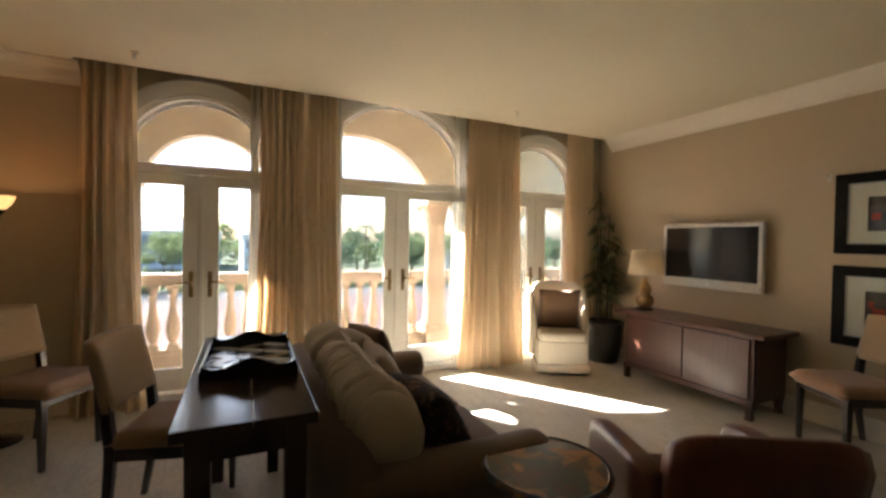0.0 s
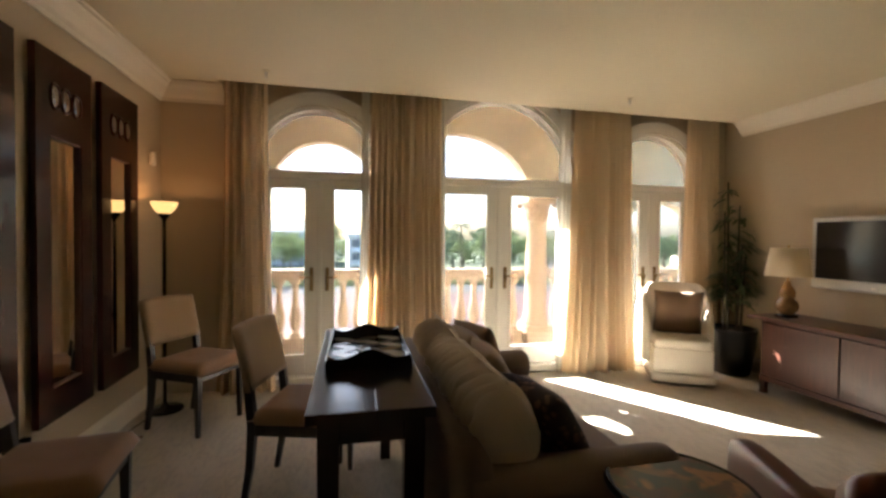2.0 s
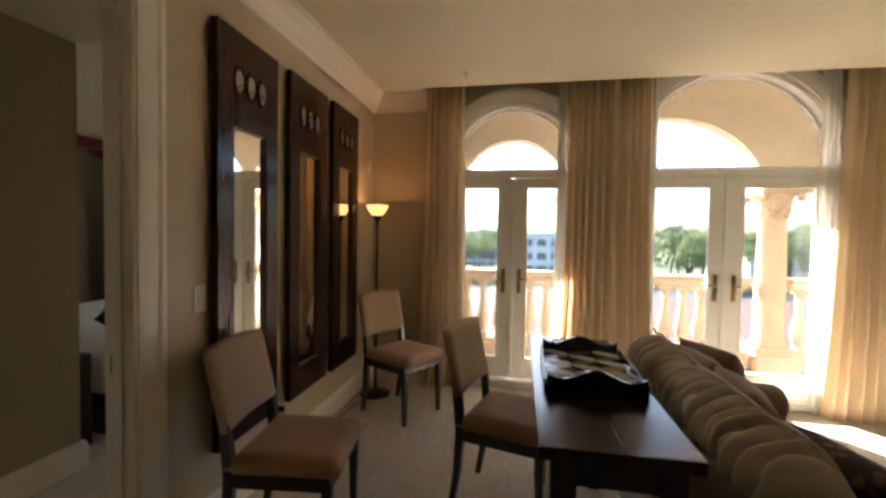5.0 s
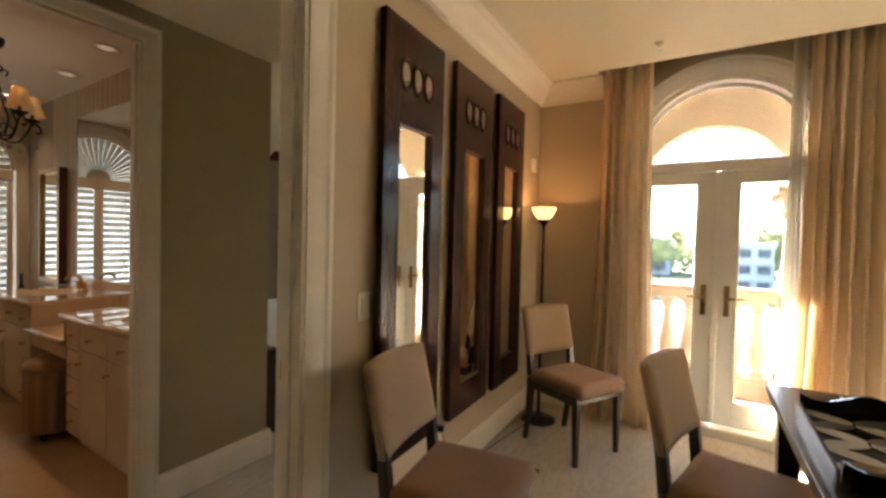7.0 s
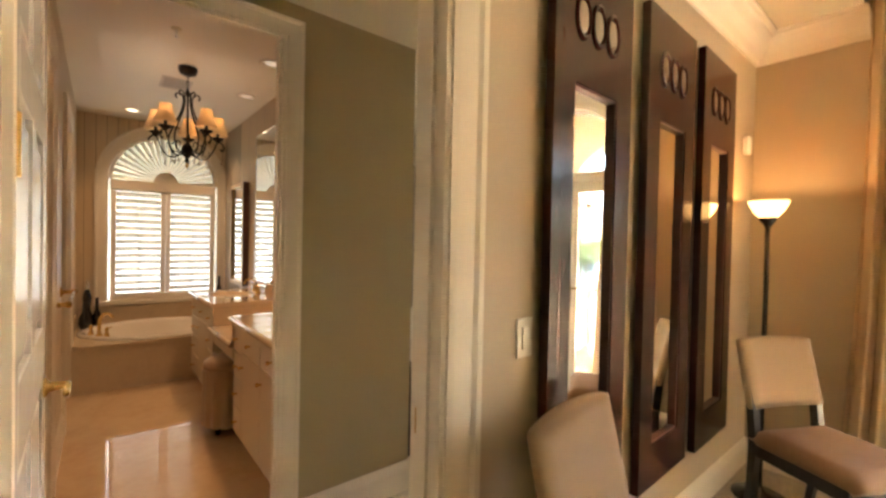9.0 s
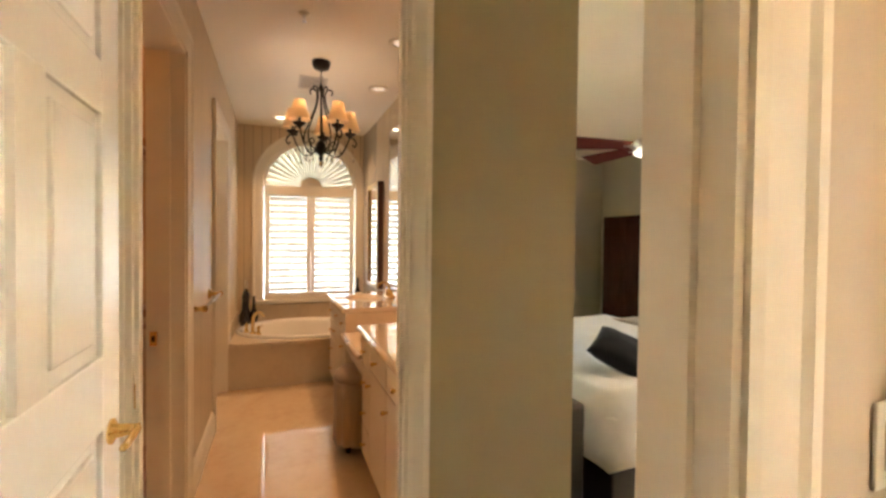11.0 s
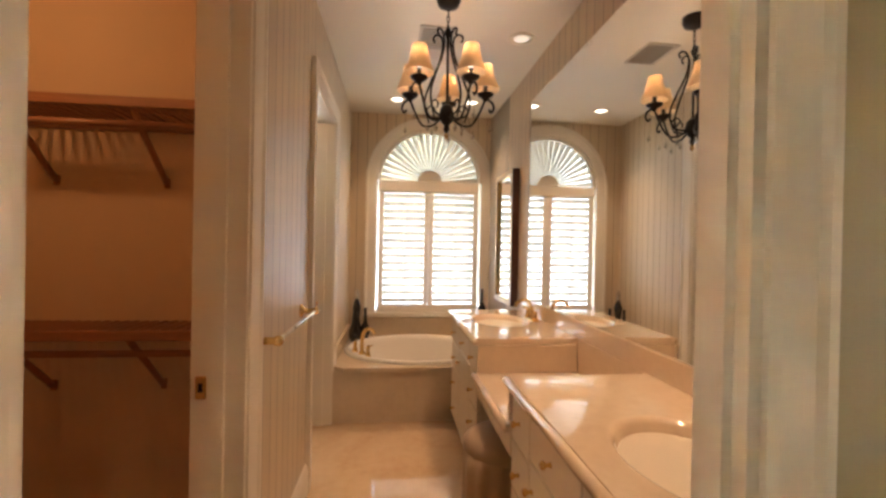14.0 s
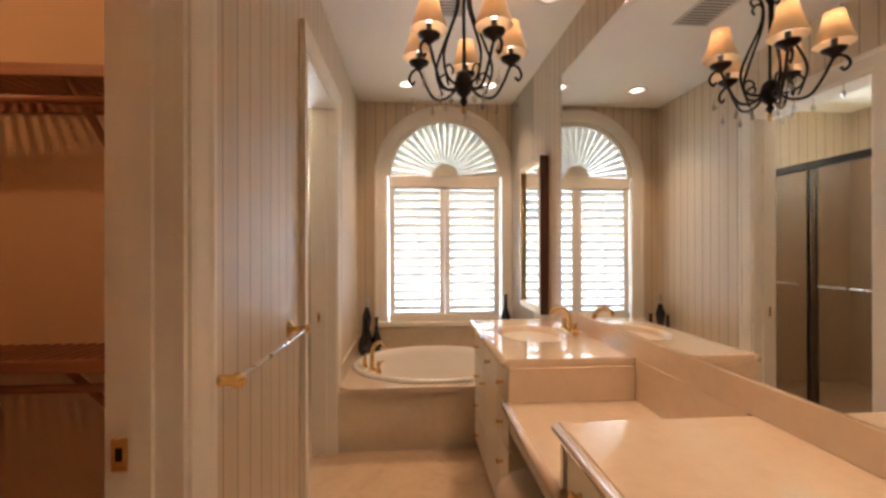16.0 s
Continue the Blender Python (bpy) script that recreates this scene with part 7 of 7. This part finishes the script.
def balustrade(x0, x1, label):
    global baluster_me
    t = thing("balustrade", label, "balustrade", None, "balcony balustrades")
    part("handrail", boxes((x0, x1, BY - 0.09, BY + 0.09, 0.93, 0.985), (x0, x1, BY - 0.065, BY + 0.065, 0.86, 0.93), bevel=0.012, seg=2), M_STONE, t, "moulded stone handrail")
    part("plinth", boxes((x0, x1, BY - 0.09, BY + 0.09, -0.02, 0.12), (x0, x1, BY - 0.07, BY + 0.07, 0.12, 0.17), bevel=0.008), M_STONE, t)
    n = max(1, round((x1 - x0 - 0.08) / 0.185))
    for i in range(n):
        x = x0 + 0.04 + (x1 - x0 - 0.08) * (i + 0.5) / n
        if baluster_me is None:
            bm = boxes((-0.055, 0.055, -0.055, 0.055, 0.17, 0.215), (-0.055, 0.055, -0.055, 0.055, 0.82, 0.86))
            lathe([(0.045, 0.21), (0.05, 0.225), (0.034, 0.245), (0.05, 0.28), (0.068, 0.35), (0.072, 0.40), (0.062, 0.48), (0.04, 0.58), (0.03, 0.66), (0.034, 0.72), (0.05, 0.735), (0.034, 0.75), (0.042, 0.79), (0.05, 0.82)], 16, bm)
            ob = part("baluster", bm, M_STONE, t, at=pose(x, BY, 0))
            baluster_me = ob.data
        else:
            shared("baluster", baluster_me, t, pose(x, BY, 0))
    return t


balustrade(-2.4, 0.09, "peach cast-stone balustrade of the balcony")
balustrade(0.42, 2.12, "peach cast-stone balustrade of the balcony, beside the column")
balustrade(2.48, 3.62, "peach cast-stone balustrade of the balcony, past the column")
balustrade(3.80, 5.9, "peach cast-stone balustrade of the balcony, far end")


def column(m):
    t = thing("column", "round peach column with a carved leafy capital", "column", m, "balcony columns")
    part("pedestal", boxes((-0.17, 0.17, -0.17, 0.17, -0.02, 0.16), (-0.155, 0.155, -0.155, 0.155, 0.16, 0.24), bevel=0.012), M_STONE, t)
    part("shaft", lathe([(0.15, 0.24), (0.155, 0.27), (0.13, 0.30), (0.138, 0.33), (0.125, 0.36), (0.122, 0.9), (0.108, 1.60), (0.12, 1.615), (0.108, 1.63)], 30), M_STONE, t, smooth=True)
    cap = part("capital", lathe([(0.105, 1.62), (0.11, 1.70), (0.125, 1.78), (0.15, 1.84), (0.16, 1.86)], 24), M_STONE, t, "carved capital", smooth=True)
    part("abacus", boxes((-0.18, 0.18, -0.18, 0.18, 1.86, 1.92), bevel=0.012), M_STONE, t)
    lm = None
    for row, (n, z, r, s) in enumerate(((8, 1.63, 0.105, 0.9), (8, 1.72, 0.112, 1.0))):
        for k in range(n):
            a = 2 * math.pi * (k + 0.5 * row) / n
            mm = Matrix.Translation((r * math.cos(a), r * math.sin(a), z)) @ Matrix.Rotation(a, 4, "Z")
            if lm is None:
                bm = bmesh.new()
                prev = None
                for i in range(6):
                    u = i / 5
                    w = 0.034 * math.sin(math.pi * (0.25 + 0.6 * u))
                    x = 0.008 + 0.05 * u ** 3
                    z2 = 0.12 * u - 0.045 * max(0, u - 0.75) * 4 * (u - 0.5)
                    cur = [bm.verts.new((x + dx, y, z2)) for dx, y in ((0, -w), (0.014, 0), (0, w), (-0.012, 0))]
                    if prev:
                        for q in range(4):
                            bm.faces.new((prev[q], prev[(q + 1) % 4], cur[(q + 1) % 4], cur[q]))
                    prev = cur
                bm.faces.new(prev)
                ob = part("acanthus_leaf", bm, M_STONE, cap, at=mm)
                lm = ob.data
            else:
                shared("acanthus_leaf", lm, cap, mm)
    for sx in (-1, 1):
        for sy in (-1, 1):
            part("volute", lathe([(0.035, -0.014), (0.035, 0.014)], 14), M_STONE, cap, at=pose(sx * 0.15, sy * 0.15, 1.83, 90, 0, 45 * sx * sy))
    return t


col = column(pose(2.32, BY, 0))
col.scale = (1.16, 1.16, 1.0)
copy_thing(col, pose(0.25, BY, 0))

# ---- outdoors ----
M_GROUND = surface("ground_green", (0.12, 0.145, 0.075), 0.95, vary=0.3, coarse=0.06, fine=1.5, bump=0.0)
bm = bmesh.new()
bmesh.ops.create_grid(bm, x_segments=4, y_segments=4, size=1500)
bmesh.ops.translate(bm, verts=bm.verts, vec=(0, 0, -5.0))
structure("ground", bm, M_GROUND, "green ground reaching the horizon")
structure("pavement", boxes((-40, 60, 8.5, 49, -5.1, -4.96)), surface("red_brick_paving", (0.13, 0.075, 0.062), 0.85, vary=0.3, coarse=0.8, fine=9, bump=0.2), "red brick paving below the balcony")
structure("road", boxes((-160, 160, 50, 56, -5.1, -4.965)), surface("asphalt", (0.09, 0.09, 0.09), 0.9, vary=0.15, coarse=0.5, fine=20, bump=0.1), "grey road beyond the paving")


def house(m, w, d, h, storeys, bays, label, wallmat, flat=True):
    t = thing("building", label, "building", m)
    part("wall", boxes((-w / 2, w / 2, 0, d, 0, h)), wallmat, t)
    if flat:
        part("roof", boxes((-w / 2 - 0.3, w / 2 + 0.3, -0.3, d + 0.3, h, h + 0.5), bevel=0.05), M_OUTWHITE, t, "flat white parapet roof")
    else:
        bm = bmesh.new()
        v = [bm.verts.new(p) for p in ((-w / 2 - 0.5, -0.5, h), (w / 2 + 0.5, -0.5, h), (w / 2 + 0.5, d + 0.5, h), (-w / 2 - 0.5, d + 0.5, h), (-w / 2 + d * 0.4, d / 2, h + d * 0.22), (w / 2 - d * 0.4, d / 2, h + d * 0.22))]
        for q in ((0, 1, 5, 4), (1, 2, 5), (2, 3, 4, 5), (3, 0, 4), (0, 3, 2, 1)):
            bm.faces.new([v[i] for i in q])
        part("roof", bm, M_GREYROOF, t, "hipped grey roof")
    wm = None
    for s in range(storeys):
        for k in range(bays):
            x = -w / 2 + w * (k + 0.5) / bays
            z = h * (s + 0.28) / storeys
            if wm is None:
                ob = part("window", boxes((-w / bays * 0.33, w / bays * 0.33, -0.06, 0.02, 0, h / storeys * 0.5)), M_OUTGLASS, t, "dark window band", at=pose(x, 0, z))
                wm = ob.data
            else:
                shared("window", wm, t, pose(x, 0, z))
        part("floor_band", boxes((-w / 2 - 0.15, w / 2 + 0.15, -0.18, 0, h * (s + 1) / storeys - 0.35, h * (s + 1) / storeys)), M_OUTWHITE, t)
    return t


M_OUTWHITE = surface("white_render", (0.72, 0.72, 0.70), 0.8, vary=0.05, coarse=0.4, fine=4, bump=0.0)
M_OUTGREY = surface("grey_render", (0.60, 0.61, 0.63), 0.8, vary=0.06, coarse=0.4, fine=4, bump=0.0)
M_OUTGLASS = surface("far_window", (0.17, 0.19, 0.22), 0.2, vary=0.2, coarse=0.5, fine=3, bump=0.0)
M_GREYROOF = surface("grey_roof_tile", (0.28, 0.28, 0.29), 0.8, vary=0.15, coarse=0.6, fine=6, bump=0.1)
house(pose(4.0, 70, -5.0, 0, 0, 4), 8.5, 9, 6.4, 3, 4, "white office block with dark window bands and a flat roof", M_OUTWHITE)
house(pose(-20, 100, -5.0), 30, 14, 7.4, 2, 6, "low grey house with a broad hipped roof behind trees", M_OUTGREY, False)
house(pose(46, 80, -5.0, 0, 0, -8), 16, 9, 4.6, 1, 5, "low white building among the trees", M_OUTWHITE)
house(pose(86, 86, -5.0, 0, 0, -25), 16, 9, 5.6, 2, 5, "tan house with a hipped roof among trees", M_STUCCO, False)

M_TREELEAF = drape_cloth("tree_leaf", (0.20, 0.25, 0.11), 0.5)
M_TREELEAF2 = drape_cloth("tree_leaf_dark", (0.14, 0.195, 0.11), 0.5)
M_BARK = surface("bark", (0.13, 0.095, 0.065), 0.9, vary=0.3, coarse=3, fine=20, bump=0.3)


def tree(m, seed, h, spread, mat, label):
    r = random.Random(seed)
    t = thing("tree", label, "tree", m, "trees beyond the balcony")
    bm = tube(curve_points([(0, 0, 0), (0.1, 0.05, h * 0.25), (-0.05, 0.1, h * 0.5)], 4), 0.2, 8, taper=0.12)
    tips = []
    for k in range(7):
        a = k * 0.9 + r.uniform(-0.3, 0.3)
        tip = Vector((spread * r.uniform(0.35, 0.75) * math.cos(a), spread * r.uniform(0.35, 0.75) * math.sin(a), h * r.uniform(0.55, 0.92)))
        tube(curve_points([(-0.03, 0.08, h * 0.42), (tip.x * 0.4, tip.y * 0.4, h * 0.55), tip], 3), 0.08, 6, bm, taper=0.02)
        tips.append(tip)
    tips.append(Vector((0, 0, h * 0.9)))
    part("trunk", bm, M_BARK, t, smooth=True)
    verts, faces = [], []
    for tip in tips:
        for c in range(9):
            cc = tip + Vector((r.gauss(0, spread * 0.2), r.gauss(0, spread * 0.2), r.gauss(0, h * 0.07)))
            cr = spread * r.uniform(0.13, 0.24)
            for l in range(70):
                d = Vector((r.gauss(0, 1), r.gauss(0, 1), r.gauss(0, 1))).normalized()
                p = cc + d * cr * r.uniform(0.6, 1.05)
                u = Vector((r.gauss(0, 1), r.gauss(0, 1), r.gauss(0, 1))).normalized()
                v = d.cross(u).normalized()
                s = r.uniform(0.06, 0.15)
                i = len(verts)
                verts += [p - u * s, p + v * s * 0.5, p + u * s, p - v * s * 0.5]
                faces.append((i, i + 1, i + 2, i + 3))
    me = bpy.data.meshes.new("crown")
    me.from_pydata([tuple(v) for v in verts], [], faces)
    me.materials.append(mat)
    ob = new("crown", me)
    ob.parent = t
    return t


def palm(m, h, label):
    r = random.Random(int(h * 100))
    t = thing("palm_tree", label, "palm tree", m, "palms beyond the balcony")
    part("trunk", tube(curve_points([(0, 0, 0), (0.15, 0, h * 0.5), (0.1, 0.1, h)], 5), 0.17, 8, taper=0.11), M_BARK, t, smooth=True)
    verts, faces = [], []
    for k in range(20):
        a = k * 2.4
        up = 0.9 - 1.6 * (k / 20)
        for s in range(12):
            u0 = s / 12
            L = 2.1
            p = Vector((0.1 + math.cos(a) * L * u0 * (1 - 0.15 * u0), 0.1 + math.sin(a) * L * u0 * (1 - 0.15 * u0), h + up * L * u0 * 0.6 - 1.3 * u0 * u0))
            for side in (-1, 1):
                d = Vector((math.cos(a + side * 1.0), math.sin(a + side * 1.0), -0.5)).normalized()
                w = 0.55 * math.sin(math.pi * (0.12 + 0.8 * u0))
                i = len(verts)
                o = Vector((math.cos(a), math.sin(a), 0)) * 0.06
                verts += [p - o, p + o, p + d * w]
                faces.append((i, i + 1, i + 2))
    me = bpy.data.meshes.new("fronds")
    me.from_pydata([tuple(v) for v in verts], [], faces)
    me.materials.append(M_TREELEAF2)
    ob = new("fronds", me)
    ob.parent = t
    return t


models = [tree(pose(-9, 62, -5), 1, 6.6, 2.6, M_TREELEAF, "broad leafy green tree beyond the balcony"), tree(pose(13.0, 64, -5), 2, 6.0, 2.4, M_TREELEAF2, "dense dark green tree beyond the balcony"), tree(pose(21, 60, -5), 3, 5.4, 2.8, M_TREELEAF, "spreading green tree beyond the balcony")]
rnd = random.Random(12)
for i in range(72):
    x = -42 + 2.5 * i + rnd.uniform(-1.6, 1.6)
    y = rnd.uniform(60, 92)
    if abs(x * 70 / y - 3.4) < 6.8 and y < 74:
        continue
    m = pose(x, y, -5.0, 0, 0, rnd.uniform(0, 360)) @ Matrix.Scale(rnd.uniform(0.9, 1.35), 4)
    k = copy_thing(models[i % 3], m)
    k.scale = m.to_scale()
for i in range(22):
    x = -70 + 11 * i + rnd.uniform(-3, 3)
    m = pose(x, rnd.uniform(120, 160), -5.0, 0, 0, rnd.uniform(0, 360)) @ Matrix.Scale(rnd.uniform(1.2, 1.6), 4)
    k = copy_thing(models[i % 3], m)
    k.scale = m.to_scale()
pm = palm(pose(17, 66, -5), 8.6, "tall feathery palm beyond the balcony")
for x, y, s in ((22, 70, 0.95), (32, 64, 0.9), (41, 72, 1.0), (8.0, 84, 1.05), (-6, 70, 0.85)):
    k = copy_thing(pm, pose(x, y, -5, 0, 0, x * 30))
    k.scale = (s, s, s)
r = random.Random(3)
verts, faces = [], []
for i in range(9000):
    x = r.uniform(-50, 90)
    p = Vector((x, r.uniform(57, 60), -5 + 1.6 * r.random() ** 0.7 * (0.75 + 0.25 * math.sin(x * 1.3))))
    u = Vector((r.gauss(0, 1), r.gauss(0, 1), r.gauss(0, 1))).normalized()
    v = u.cross(Vector((r.gauss(0, 1), r.gauss(0, 1), r.gauss(0, 1)))).normalized()
    s = r.uniform(0.14, 0.34)
    i0 = len(verts)
    verts += [tuple(p - u * s), tuple(p + v * s * 0.6), tuple(p + u * s), tuple(p - v * s * 0.6)]
    faces.append((i0, i0 + 1, i0 + 2, i0 + 3))
me = bpy.data.meshes.new("shrubs")
me.from_pydata(verts, [], faces)
me.materials.append(M_TREELEAF)
tagged(new("shrubs", me), "band of green shrubs along the road", "shrubs", "", "stuff")

verts, faces = [], []
for i in range(16000):
    x = r.uniform(-120, 230)
    crest = 5.2 + 1.4 * noise.noise(Vector((x * 0.11, 0.0, 3.0))) + 1.1 * noise.noise(Vector((x * 0.37, 1.0, 5.0)))
    p = Vector((x, r.uniform(104, 116), -5 + crest * (1 - (1 - r.random()) ** 2.2)))
    u = Vector((r.gauss(0, 1), r.gauss(0, 1), r.gauss(0, 1))).normalized()
    v = u.cross(Vector((r.gauss(0, 1), r.gauss(0, 1), r.gauss(0, 1)))).normalized()
    s = r.uniform(0.3, 0.7)
    i0 = len(verts)
    verts += [tuple(p - u * s), tuple(p + v * s * 0.6), tuple(p + u * s), tuple(p - v * s * 0.6)]
    faces.append((i0, i0 + 1, i0 + 2, i0 + 3))
me = bpy.data.meshes.new("far_woods")
me.from_pydata(verts, [], faces)
me.materials.append(M_TREELEAF2)
tagged(new("far_woods", me), "uneven belt of distant dark green woods", "woods", "", "stuff")

# the bathroom lies a little askew of the living room
for ob in BATH:
    ob.matrix_basis = BATH_M @ ob.matrix_basis
